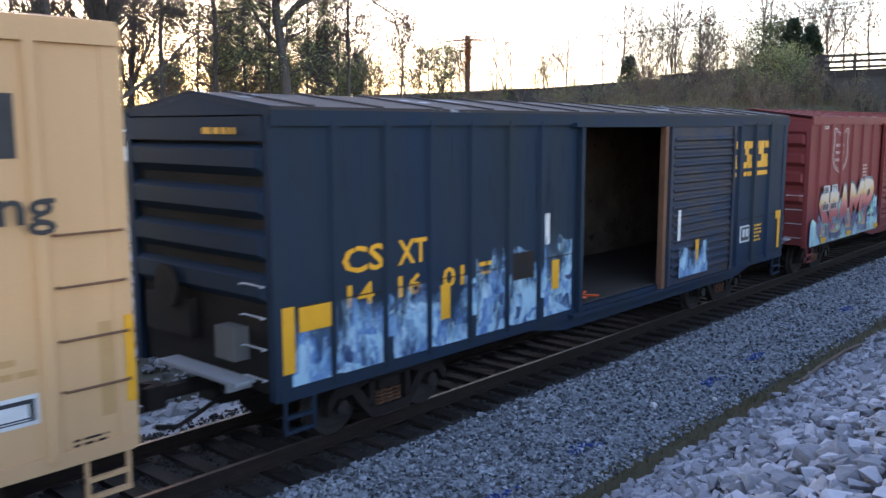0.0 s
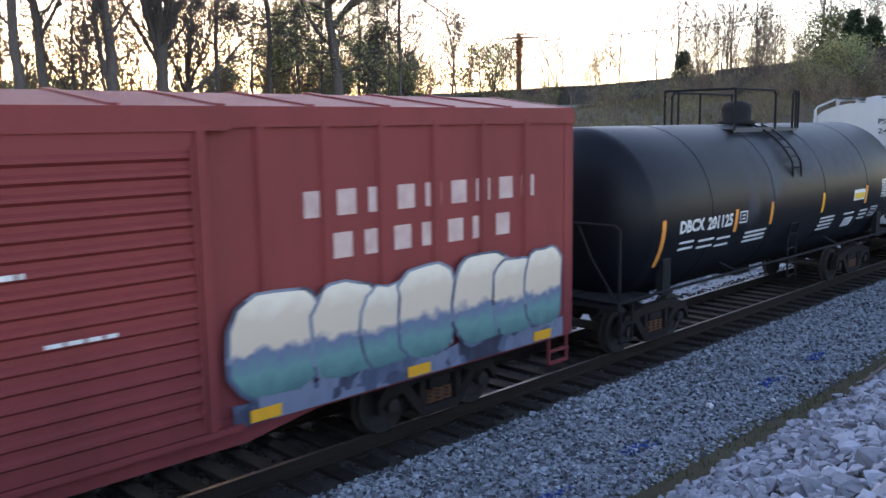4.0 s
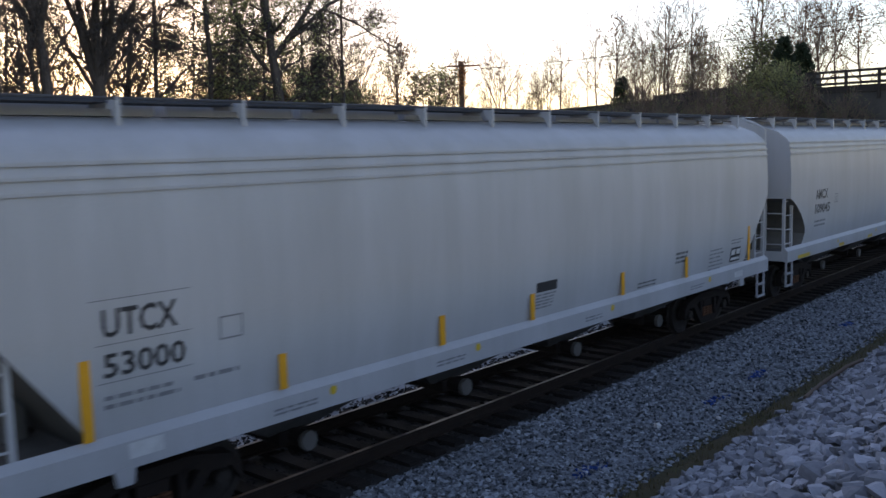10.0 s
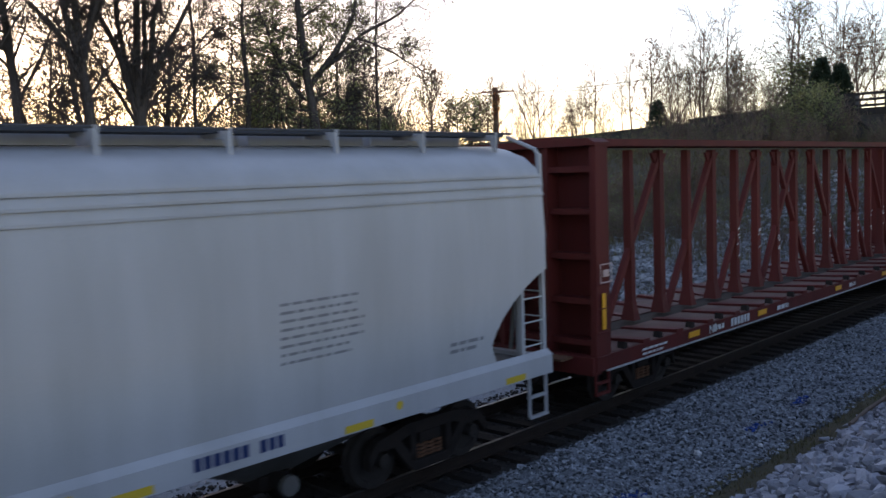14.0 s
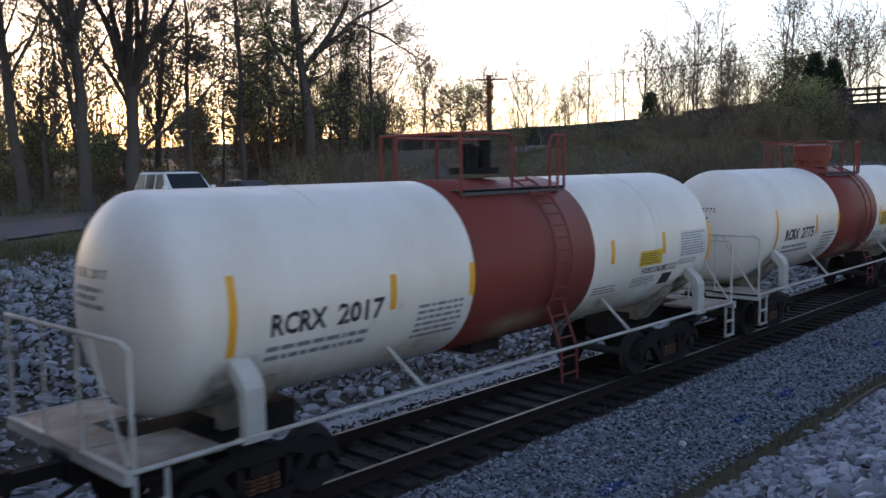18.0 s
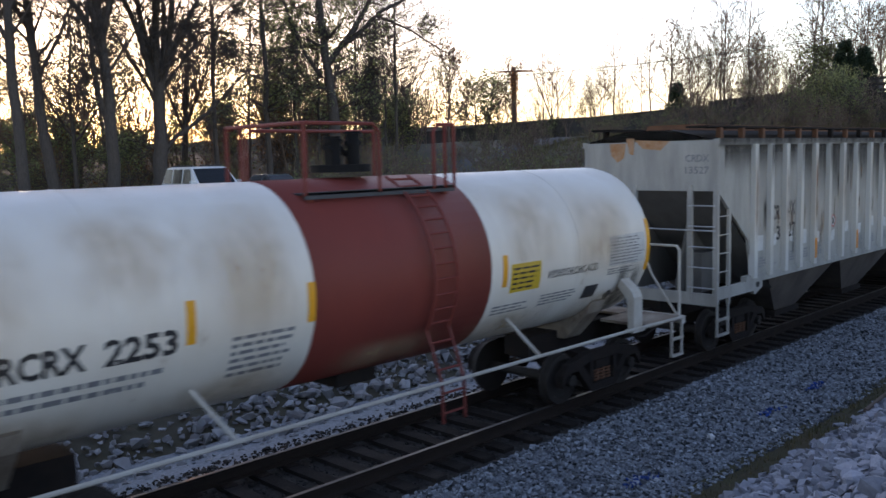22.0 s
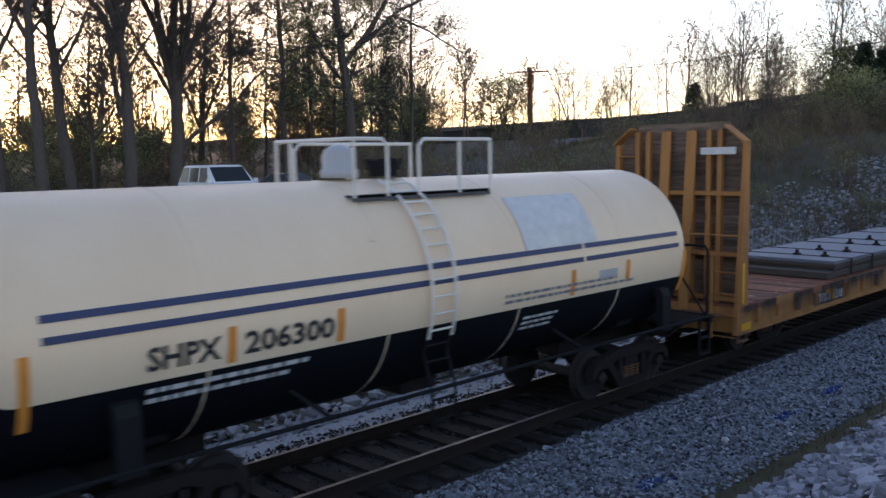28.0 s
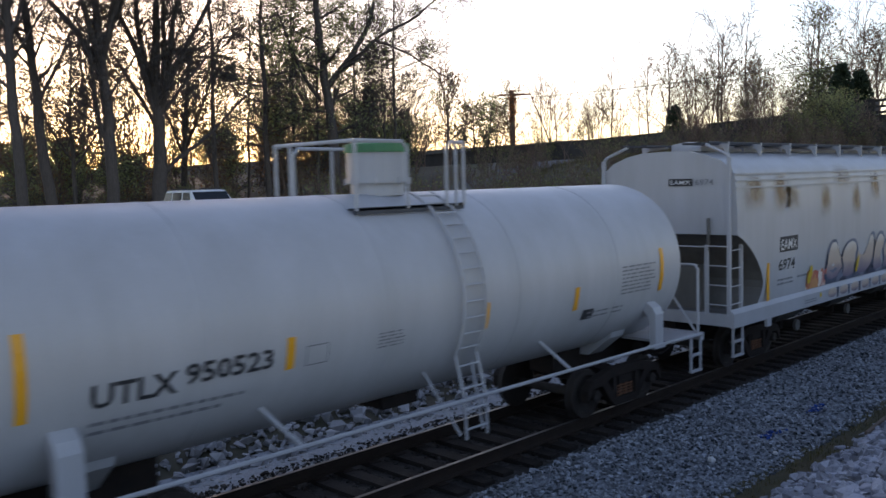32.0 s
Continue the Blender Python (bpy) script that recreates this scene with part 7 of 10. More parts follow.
for z in (2.1, 2.25, 2.75, 2.9):
    box_part("load_strap", (7.8, 9.6, 1.28, 1.295, z, z + 0.05), "orange_net", blue)
bm = bmesh.new()
rnd = random.Random(4)
for k in range(18):
    x, y = 6.5 + rnd.random() * 0.45, -1.35 + rnd.random() * 0.5
    bm_tube(bm, [(x, y, 1.12), (x + rnd.uniform(-0.3, 0.3), y + rnd.uniform(-0.2, 0.2), 1.14 + rnd.random() * 0.12), (x + rnd.uniform(-0.5, 0.5), y + rnd.uniform(-0.3, 0.3), 1.12)], 0.022, 4)
part("torn_netting", bm, "orange_net", blue, "heap of torn orange netting on the floor")
for i in range(15):
    box_part("lining_slat", (7.6, 9.32, 1.36, 1.44, 1.15 + i * 0.2, 1.33 + i * 0.2), "bulk_pale", blue)
box_part("lining_post", (9.32, 9.45, 1.30, 1.44, 1.1, 4.1), "rust", blue)

decal("end_print", "yellow", blue, lambda bm: lines_into(bm, 0.35, 1.2, 4.02, 4.16, 1, lambda x, z: (-0.075, -x, z), random.Random(6)))
decal("end_print", "chalk", maroon, lambda bm: lines_into(bm, 0.15, 1.1, 4.06, 4.18, 1, lambda x, z: (-0.075, -x, z), random.Random(7)))
panel_on(maroon, 0.45, 0.75, 1.32, 1.44, lambda x, z: (-0.06, -x, z), "yellow", "reflector")
box_part("door_jamb", (9.12, 9.24, -1.66, -1.55, 1.0, 4.16), "rust", blue, "rust-brown door jamb")
box_part("door_jamb", (6.24, 6.34, -1.66, -1.55, 1.0, 4.16), "blue_box", blue)
for xs0, xs1 in ((0.1, 6.2), (12.35, 15.42)):
    box_part("panel_seam", (xs0, xs1, -1.572, -1.556, 2.02, 2.035), "under", blue)
rnd = random.Random(91)
for k in range(46):
    x = rnd.uniform(0.2, 6.1) if k < 32 else rnd.uniform(12.5, 15.3)
    if any(abs(x - r) < 0.13 for r in (0.93, 1.82, 2.66, 3.52, 4.40, 5.22, 12.72, 13.56, 14.44)):
        continue
    z = rnd.uniform(3.0, 4.0)
    w, h = rnd.uniform(0.02, 0.07), rnd.uniform(0.2, 0.9)
    decal("grime_streak", "grime", blue, lambda bm: bm.faces.new([bm.verts.new(side(px, pz)) for px, pz in ((x, z), (x + w, z - 0.03), (x + w * 0.6, z - h), (x + w * 0.3, z - h * 0.9))]))
# maroon car: faded letters in two lines, a shield outline, road number
for k in range(9):
    panel_on(maroon, 10.55 + k * 0.47, 10.83 + k * 0.47, 3.12, 3.42, side, "pink", "faded_letter")
for k in range(7):
    panel_on(maroon, 10.95 + k * 0.47, 11.23 + k * 0.47, 2.62, 2.92, side, "pink", "faded_letter")
def shield_line(k):
    """Outline of a shield with two ears and rounded flanks, shrunk by k about its middle."""
    half = [(0.0, 3.93), (0.22, 3.96), (0.40, 4.05), (0.58, 4.06), (0.66, 3.97), (0.60, 3.86), (0.60, 3.70), (0.66, 3.45), (0.64, 3.22), (0.54, 3.04), (0.34, 2.90), (0.12, 2.84), (0.0, 2.79)]
    pts = half + [(-x, z) for x, z in half[-2:0:-1]]
    return [(2.40 + x * k, 3.43 + (z - 3.43) * k) for x, z in pts]


for k0, k1 in ((1.0, 0.93), (0.86, 0.82)):
    outer, inner = shield_line(k0), shield_line(k1)
    decal("shield_outline", "pink", maroon, lambda bm: [bm.faces.new([bm.verts.new((x, -1.566, z)) for x, z in (outer[i], outer[(i + 1) % len(outer)], inner[(i + 1) % len(outer)], inner[i])]) for i in range(len(outer))])
print_on(maroon, 2.0, 2.75, 3.1, 3.7, 3, side, "pink", 131, 0.4)
print_on(maroon, 1.0, 1.45, 4.02, 4.12, 2, side, "chalk", 132)
print_on(maroon, 4.5, 5.0, 2.6, 3.0, 4, side, "pink", 133)
print_on(maroon, 6.6, 7.6, 2.85, 2.95, 1, near_side(1.72), "chalk", 134)
print_on(maroon, 7.6, 8.4, 2.2, 2.28, 1, near_side(1.72), "chalk", 135)
for z in (3.55, 3.25, 2.98, 2.7, 2.45):
    decal("end_print", "chalk", maroon, lambda bm: bar_into(bm, 0.2, 0.85, z, z + 0.04, lambda a, q: (-0.012, -a + 0.4, q)))
panel_on(tan, 13.5, 14.6, 1.42, 1.71, side, "chalk", "data_plate")
panel_on(tan, 13.55, 14.56, 1.46, 1.67, near_side(1.565), "ink", "data_plate_field")
decal("data_print", "chalk", tan, lambda bm: [bar_into(bm, *q, near_side(1.57)) for q in ((13.7, 14.05, 1.5, 1.63), (14.15, 14.5, 1.5, 1.63), (13.6, 14.5, 1.475, 1.485))])
panel_on(tan, 13.4, 14.55, 3.86, 4.43, side, "ink", "dark_notice")
panel_on(tan, 13.6, 14.3, 4.26, 4.33, near_side(1.565), "chalk", "notice_line")
decal("lettering", "ink", tan, lambda bm: word_into(bm, "ng", 14.32, 14.84, 3.28, 3.62, near_side(1.625), 0.02))
panel_on(tan, 15.2, 15.34, 1.33, 2.27, side, "faded_orange", "reflector")
panel_on(tan, 15.46, 15.56, 1.42, 2.30, near_side(1.575), "yellow", "yellow_stripe")
print_on(tan, 13.7, 14.6, 1.85, 2.1, 2, side, "faded_orange", 140)
print_on(tan, 14.9, 15.3, 1.08, 1.18, 2, side, "under", 141)
for z in (1.66, 2.15, 2.66, 3.15):
    bm = bmesh.new()
    bm_tube(bm, [(14.82, -1.57, z), (14.84, -1.62, z), (15.48, -1.62, z), (15.5, -1.57, z)], 0.014, 6)
    part("side_grab_rail", bm, "rust", tan)


# ---- spray paint: patchy colour fields with uneven edges ----
def spray_mat(name, cols, scale, thin=False):
    m = bpy.data.materials.new(name)
    m.use_nodes = True
    n, l = m.node_tree.nodes, m.node_tree.links
    co = n.new("ShaderNodeTexCoord")
    w = n.new("ShaderNodeTexNoise")
    w.inputs["Scale"].default_value, w.inputs["Detail"].default_value = 1.6, 3
    l.new(co.outputs["Object"], w.inputs["Vector"])
    ad = n.new("ShaderNodeVectorMath")
    ad.operation = "MULTIPLY_ADD"
    ad.inputs[1].default_value = (1.2, 0, 1.2)
    l.new(w.outputs["Color"], ad.inputs[0])
    l.new(co.outputs["Object"], ad.inputs[2])
    v = n.new("ShaderNodeTexVoronoi")
    v.inputs["Scale"].default_value = scale
    l.new(ad.outputs["Vector"], v.inputs["Vector"])
    sep = n.new("ShaderNodeSeparateColor")
    l.new(v.outputs["Color"], sep.inputs["Color"])
    r = n.new("ShaderNodeValToRGB")
    r.color_ramp.interpolation = "LINEAR"
    for i, c in enumerate(cols):
        e = r.color_ramp.elements[i] if i < 2 else r.color_ramp.elements.new(0.22 + 0.6 * i / len(cols))
        e.position, e.color = 0.22 + 0.6 * i / len(cols), (*c, 1)
    fine = n.new("ShaderNodeTexNoise")
    fine.inputs["Scale"].default_value, fine.inputs["Detail"].default_value, fine.inputs["Roughness"].default_value = 5.0, 6, 0.7
    stretch = n.new("ShaderNodeMapping")
    stretch.inputs["Scale"].default_value = (1.6, 1, 0.45)
    l.new(co.outputs["Object"], stretch.inputs["Vector"])
    l.new(stretch.outputs["Vector"], fine.inputs["Vector"])
    mixed = n.new("ShaderNodeMix")
    mixed.inputs["Factor"].default_value = 0.42
    l.new(sep.outputs["Red"], mixed.inputs["A"])
    l.new(fine.outputs["Fac"], mixed.inputs["B"])
    l.new(mixed.outputs["Result"], r.inputs["Fac"])
    n["Principled BSDF"].inputs["Roughness"].default_value = 0.5
    l.new(r.outputs["Color"], n["Principled BSDF"].inputs["Base Color"])
    if thin:
        # patchy cover, open near the upper rim of the field
        gz = n.new("ShaderNodeSeparateXYZ")
        l.new(co.outputs["Generated"], gz.inputs["Vector"])
        patch = n.new("ShaderNodeTexNoise")
        patch.inputs["Scale"].default_value, patch.inputs["Detail"].default_value, patch.inputs["Roughness"].default_value = 2.4, 6, 0.6
        l.new(stretch.outputs["Vector"], patch.inputs["Vector"])
        lift = n.new("ShaderNodeMath")
        lift.operation = "MULTIPLY_ADD"
        l.new(gz.outputs["Z"], lift.inputs[0])
        lift.inputs[1].default_value = -0.34
        l.new(patch.outputs["Fac"], lift.inputs[2])
        cov = n.new("ShaderNodeMapRange")
        cov.inputs["From Min"].default_value, cov.inputs["From Max"].default_value = 0.16, 0.36
        l.new(lift.outputs[0], cov.inputs["Value"])
        l.new(cov.outputs["Result"], n["Principled BSDF"].inputs["Alpha"])
    return m


M["spray_blue"] = spray_mat("pale_blue_spray", [(0.015, 0.04, 0.11), (0.22, 0.42, 0.58), (0.03, 0.12, 0.32), (0.40, 0.58, 0.64), (0.06, 0.18, 0.38), (0.30, 0.50, 0.60)], 5.5, True)
M["spray_red"] = spray_mat("red_and_orange_spray", [(0.45, 0.07, 0.06), (0.62, 0.30, 0.12), (0.50, 0.10, 0.08), (0.70, 0.62, 0.55)], 2.0)
M["spray_cream"] = spray_mat("cream_spray", [(0.62, 0.48, 0.36), (0.66, 0.54, 0.42), (0.55, 0.40, 0.28)], 2.0)
M["spray_dark"] = spray_mat("dark_spray", [(0.03, 0.03, 0.05), (0.07, 0.09, 0.14), (0.16, 0.18, 0.24)], 3.0)


def ragged(car, material, x0, x1, z0, z1, y, seed, amp=0.12, name="spray_paint", label="", skip=()):
    """A sprayed field with a wandering upper edge."""
    rnd = random.Random(seed)
    bm = bmesh.new()
    n = max(4, int((x1 - x0) / 0.09))
    hs = [z1 + amp * (noise.noise((x0 + i * 0.09 * 1.3, seed, 0)) + 0.6 * noise.noise((i * 0.31, seed, 4))) for i in range(n + 1)]
    for i in range(n):
        xa, xb = x0 + (x1 - x0) * i / n, x0 + (x1 - x0) * (i + 1) / n
        if any(a < (xa + xb) / 2 < b for a, b in skip):
            continue
        bm.faces.new([bm.verts.new(y(x, z)) for x, z in ((xa, z0), (xb, z0), (xb, hs[i + 1]), (xa, hs[i]))])
    return part(name, mesh_of(name, bm, material, mend=False), material, car, label)


def blob(bm, pts, put):
    bm.faces.new([bm.verts.new(put(x, z)) for x, z in pts])


post = near_side(1.625)
BLUE_POSTS = (0.93, 1.82, 2.66, 3.52, 4.40, 5.22)
for i, (xa, xb, top) in enumerate(zip((0.15,) + BLUE_POSTS, BLUE_POSTS + (6.22,), (1.95, 2.02, 2.10, 2.0, 2.28, 2.22, 2.32))):
    ragged(blue, "spray_blue", xa + 0.09, xb - 0.09, 0.95, top, near_side(1.562), 3 + i, 0.2, label="pale blue spray paint")
for i, x in enumerate(BLUE_POSTS):
    ragged(blue, "spray_blue", x - 0.05, x + 0.05, 1.42 if i % 2 else 1.12, 1.95, post, 30 + i, 0.12)
ragged(blue, "spray_blue", 9.7, 11.0, 1.15, 1.75, near_side(1.722), 8, 0.2)


def pm(o):
    return lambda x, z: (x, -1.632 - o, z)


def fade_mat(name, stops, wobble=0.35, scale=3.0):
    """Spray paint whose colours change from the foot of a letter to its head, with an uneven edge."""
    m = bpy.data.materials.new(name)
    m.use_nodes = True
    n, l = m.node_tree.nodes, m.node_tree.links
    co = n.new("ShaderNodeTexCoord")
    sep = n.new("ShaderNodeSeparateXYZ")
    l.new(co.outputs["Generated"], sep.inputs["Vector"])
    t = n.new("ShaderNodeTexNoise")
    t.inputs["Scale"].default_value, t.inputs["Detail"].default_value = scale, 5
    l.new(co.outputs["Object"], t.inputs["Vector"])
    q = n.new("ShaderNodeMath")
    q.operation = "MULTIPLY_ADD"
    l.new(t.outputs["Fac"], q.inputs[0])
    q.inputs[1].default_value = wobble
    l.new(sep.outputs["Z"], q.inputs[2])
    q2 = n.new("ShaderNodeMath")
    q2.operation = "SUBTRACT"
    l.new(q.outputs[0], q2.inputs[0])
    q2.inputs[1].default_value = wobble * 0.5
    r = n.new("ShaderNodeValToRGB")
    for i, (p, c) in enumerate(stops):
        e = r.color_ramp.elements[i] if i < 2 else r.color_ramp.elements.new(p)
        e.position, e.color = p, (*c, 1)
    l.new(q2.outputs[0], r.inputs["Fac"])
    n["Principled BSDF"].inputs["Roughness"].default_value = 0.6
    l.new(r.outputs["Color"], n["Principled BSDF"].inputs["Base Color"])
    return m


M["spray_coral"] = fade_mat("coral_and_cream_spray", [(0.0, (0.50, 0.33, 0.16)), (0.16, (0.42, 0.09, 0.08)), (0.40, (0.36, 0.05, 0.05)), (0.62, (0.55, 0.16, 0.13)), (0.74, (0.62, 0.36, 0.14)), (0.88, (0.60, 0.47, 0.36))])
M["spray_bubble"] = fade_mat("cream_spray_over_teal", [(0.0, (0.05, 0.13, 0.13)), (0.25, (0.10, 0.24, 0.22)), (0.42, (0.12, 0.14, 0.22)), (0.50, (0.60, 0.46, 0.34)), (0.75, (0.56, 0.44, 0.34)), (0.95, (0.66, 0.58, 0.48))], 0.3, 5.0)
M["spray_mist"] = spray_mat("mint_and_grey_spray", [(0.30, 0.56, 0.42), (0.10, 0.13, 0.22), (0.34, 0.60, 0.46), (0.20, 0.17, 0.24), (0.40, 0.62, 0.52), (0.26, 0.44, 0.50)], 2.3)
ragged(maroon, "spray_mist", 0.12, 6.05, 0.95, 1.45, near_side(1.626), 5, 0.35, label="mint green and grey sprayed ground of the letters")
ragged(maroon, "spray_mist", 2.1, 5.9, 1.45, 2.0, near_side(1.627), 15, 0.35)
for t, x0, x1, z0, z1, tilt in (("S", 0.64, 1.46, 1.25, 2.36, 0.04), ("E", 1.52, 2.24, 1.25, 2.30, 0.02), ("A", 2.20, 3.22, 1.28, 2.42, 0.05), ("M", 3.20, 4.42, 1.30, 2.48, 0.06), ("P", 4.46, 5.46, 1.28, 2.54, 0.05)):
    for nm, mat, bold, dx, dz, off in (("spray_shadow", "spray_dark", 0.13, 0.09, -0.10, 0.0), ("spray_outline", "spray_dark", 0.12, 0.0, 0.0, 0.004), ("spray_letter", "spray_coral", 0.06, 0.0, 0.0, 0.008)):
        decal(nm, mat, maroon, lambda bm: word_into(bm, t, x0 + dx, x1 + dx, z0 + dz, z1 + dz, lambda x, z: (x + tilt * (z - z0), -1.632 - off, z + 0.03 * math.sin(x * 5)), bold))
M["mint_film"] = film_mat("mint_spray_mist", (0.30, 0.55, 0.44), 0.6, 0.95, 2.6, (1.2, 1.2, 1.2), 0.3)
M["violet_film"] = film_mat("grey_violet_spray_mist", (0.17, 0.16, 0.25), 0.6, 0.95, 2.2, (1.2, 1.2, 1.2), 0.3)
rnd = random.Random(200)
for k in range(15):
    x, z, w = 0.5 + k * 0.35, rnd.uniform(1.1, 1.45), rnd.uniform(0.35, 0.8)
    film_on(maroon, ("violet_film", "mint_film", "violet_film")[k % 3], x, x + w, z, z + rnd.uniform(0.35, 0.6), pm(0.012 + 0.0007 * k), "spray_mist", nx=1, nz=1)
ragged(maroon, "spray_dark", 9.5, 15.2, 0.96, 1.26, near_side(1.626), 6, 0.12)
for i, (x, w, h) in enumerate(((10.1, 0.62, 2.36), (11.05, 0.48, 2.33), (11.7, 0.42, 2.22), (12.35, 0.5, 2.38), (13.4, 0.58, 2.40), (14.05, 0.45, 2.28), (14.7, 0.42, 2.34))):
    rnd = random.Random(170 + i)
    edge = [(math.copysign(abs(math.cos(a * 0.2618)) ** 0.6, math.cos(a * 0.2618)) * rnd.uniform(0.9, 1.06), math.copysign(abs(math.sin(a * 0.2618)) ** 0.6, math.sin(a * 0.2618)) * rnd.uniform(0.93, 1.04)) for a in range(24)]
    for nm, mat, k, off in (("spray_outline", "spray_dark", 1.1, 0.0), ("spray_letter", "spray_bubble", 1.0, 0.003)):
        decal(nm, mat, maroon, lambda bm: blob(bm, [(x + w * k * u, (h + 1.2) / 2 + (h - 1.2) / 2 * (1 + (k - 1) * 0.6) * v) for u, v in edge], pm(off + 0.006 * i)))
for x in (0.95, 3.1, 5.7, 9.7, 12.0, 14.5):
    panel_on(maroon, x, x + 0.4, 0.98, 1.12, near_side(1.64), "yellow", "reflector")
for t, x, w in (("BK", 0.97, 0.42), ("TY", 1.62, 0.40)):
    panel_on(maroon, x - 0.03, x + w + 0.03, 2.30, 2.52, near_side(1.655), "chalk", "number_patch")
    decal("lettering", "ink", maroon, lambda bm: word_into(bm, t, x, x + w, 2.32, 2.5, near_side(1.66), 0.03))
    panel_on(maroon, x - 0.08, x + w + 0.08, 1.84, 2.05, near_side(1.655), "pink", "number_patch")
    decal("lettering", "ink", maroon, lambda bm: [bar_into(bm, x - 0.04 + k * 0.14, x + 0.06 + k * 0.14, 1.87, 2.02, near_side(1.66)) for k in range(3)])
# spray paint on the last hopper
pe = lambda o: (lambda x, z: (x, -bulge(z) - 0.008 - o, z))
def rounded(pts, times=3):
    """Cuts the corners of a closed outline until it is smooth."""
    for _ in range(times):
        nxt = pts[1:] + pts[:1]
        pts = [q for p, r in zip(pts, nxt) for q in ((0.75 * p[0] + 0.25 * r[0], 0.75 * p[1] + 0.25 * r[1]), (0.25 * p[0] + 0.75 * r[0], 0.25 * p[1] + 0.75 * r[1]))]
    return pts


M["spray_pale"] = fade_mat("cream_and_grey_violet_spray", [(0.0, (0.16, 0.13, 0.19)), (0.25, (0.30, 0.23, 0.24)), (0.45, (0.48, 0.36, 0.29)), (0.75, (0.50, 0.40, 0.33)), (0.95, (0.58, 0.53, 0.48))], 0.25, 4.0)
ragged(eamx, "spray_dark", 4.45, 14.2, 1.46, 1.72, pe(0.0), 9, 0.2)
ragged(eamx, "spray_red", 3.6, 4.75, 1.46, 1.85, pe(0.001), 12, 0.35)
HUMP = [(0.0, 0.0), (0.0, 0.55), (0.14, 1.0), (0.42, 1.02), (0.55, 0.66), (0.72, 0.5), (1.02, 0.66), (1.0, 0.35), (0.66, 0.22), (0.55, -0.02)]
ARCH = [(0.1, -0.05), (0.16, 0.30), (-0.02, 0.52), (0.12, 0.86), (0.42, 1.04), (0.74, 0.98), (0.86, 0.6), (0.72, 0.25), (0.78, -0.05)]
HORN = [(0.05, -0.04), (-0.02, 0.4), (0.02, 0.72), (0.2, 0.5), (0.45, 0.52), (0.62, 0.85), (0.74, 1.1), (0.92, 1.02), (0.95, 0.5), (0.85, 0.1), (0.5, -0.05)]
STEM = [(0.2, -0.04), (0.05, 0.35), (0.2, 0.8), (0.5, 1.06), (0.85, 0.95), (0.92, 0.65), (0.66, 0.5), (0.76, 0.2), (1.0, 0.02), (0.6, -0.06)]
for i, (shape, x, w, h) in enumerate(((HUMP, 4.72, 1.25, 0.86), (ARCH, 5.62, 1.15, 0.80), (HORN, 6.60, 1.2, 0.84), (STEM, 7.72, 0.85, 0.86), (ARCH, 8.5, 1.1, 0.78), (HUMP, 9.5, 1.25, 0.82), (STEM, 10.6, 0.95, 0.86), (HORN, 11.5, 1.2, 0.8), (ARCH, 12.7, 1.1, 0.82))):
    line = rounded([(x + w * u, 1.58 + h * v) for u, v in shape])
    cx, cz = sum(p[0] for p in line) / len(line), sum(p[1] for p in line) / len(line)
    decal("spray_outline", "spray_dark", eamx, lambda bm: blob(bm, [(cx + (u - cx) * 1.2, cz + (v - cz) * 1.17) for u, v in line], pe(0.004 + 0.002 * i)))
    decal("spray_letter", "spray_pale", eamx, lambda bm: blob(bm, line, pe(0.006 + 0.002 * i)))
# pale blocks sprayed along the sill, and a flame beside the first letter
for k in range(13):
    x = 4.75 + k * 0.72
    decal("spray_block", "spray_pale", eamx, lambda bm: blob(bm, rounded([(x, 1.14), (x - 0.05, 1.36), (x + 0.44, 1.40), (x + 0.5, 1.16)], 2), near_side(1.597)))
    decal("spray_outline", "spray_dark", eamx, lambda bm: bar_into(bm, x + 0.5, x + 0.62, 1.12, 1.36, near_side(1.595)))
for x, w, h in ((3.62, 0.20, 0.5), (6.55, 0.16, 0.5)):
    decal("spray_flame", "lemon", eamx, lambda bm: blob(bm, rounded([(x, 1.58), (x - 0.05, 1.8), (x + w * 0.7, 1.58 + h), (x + w, 1.85), (x + w * 0.7, 1.6)], 2), pe(0.03)))
for x, w, z0, z1 in ((0.4, 1.0, 3.4, 4.2), (1.7, 0.9, 3.3, 4.25), (2.4, 0.6, 3.4, 3.8), (4.2, 0.65, 3.15, 3.85), (6.2, 0.5, 3.1, 3.85), (7.4, 0.7, 3.4, 4.2), (5.0, 1.2, 3.8, 4.25), (9.2, 0.6, 3.2, 3.9), (10.8, 0.7, 3.3, 4.1), (12.6, 0.6, 3.1, 3.8)):
    for k in range(3):
        film_on(eamx, "stain_film", x - 0.15 + 0.12 * k, x + w + 0.2 - 0.1 * k, z0 - 0.15 + 0.12 * k, z1 + 0.04 * k, lambda u, z: (u, -bulge(z) - 0.006 - 0.002 * k, z), "rust_stain", nx=2, nz=4)


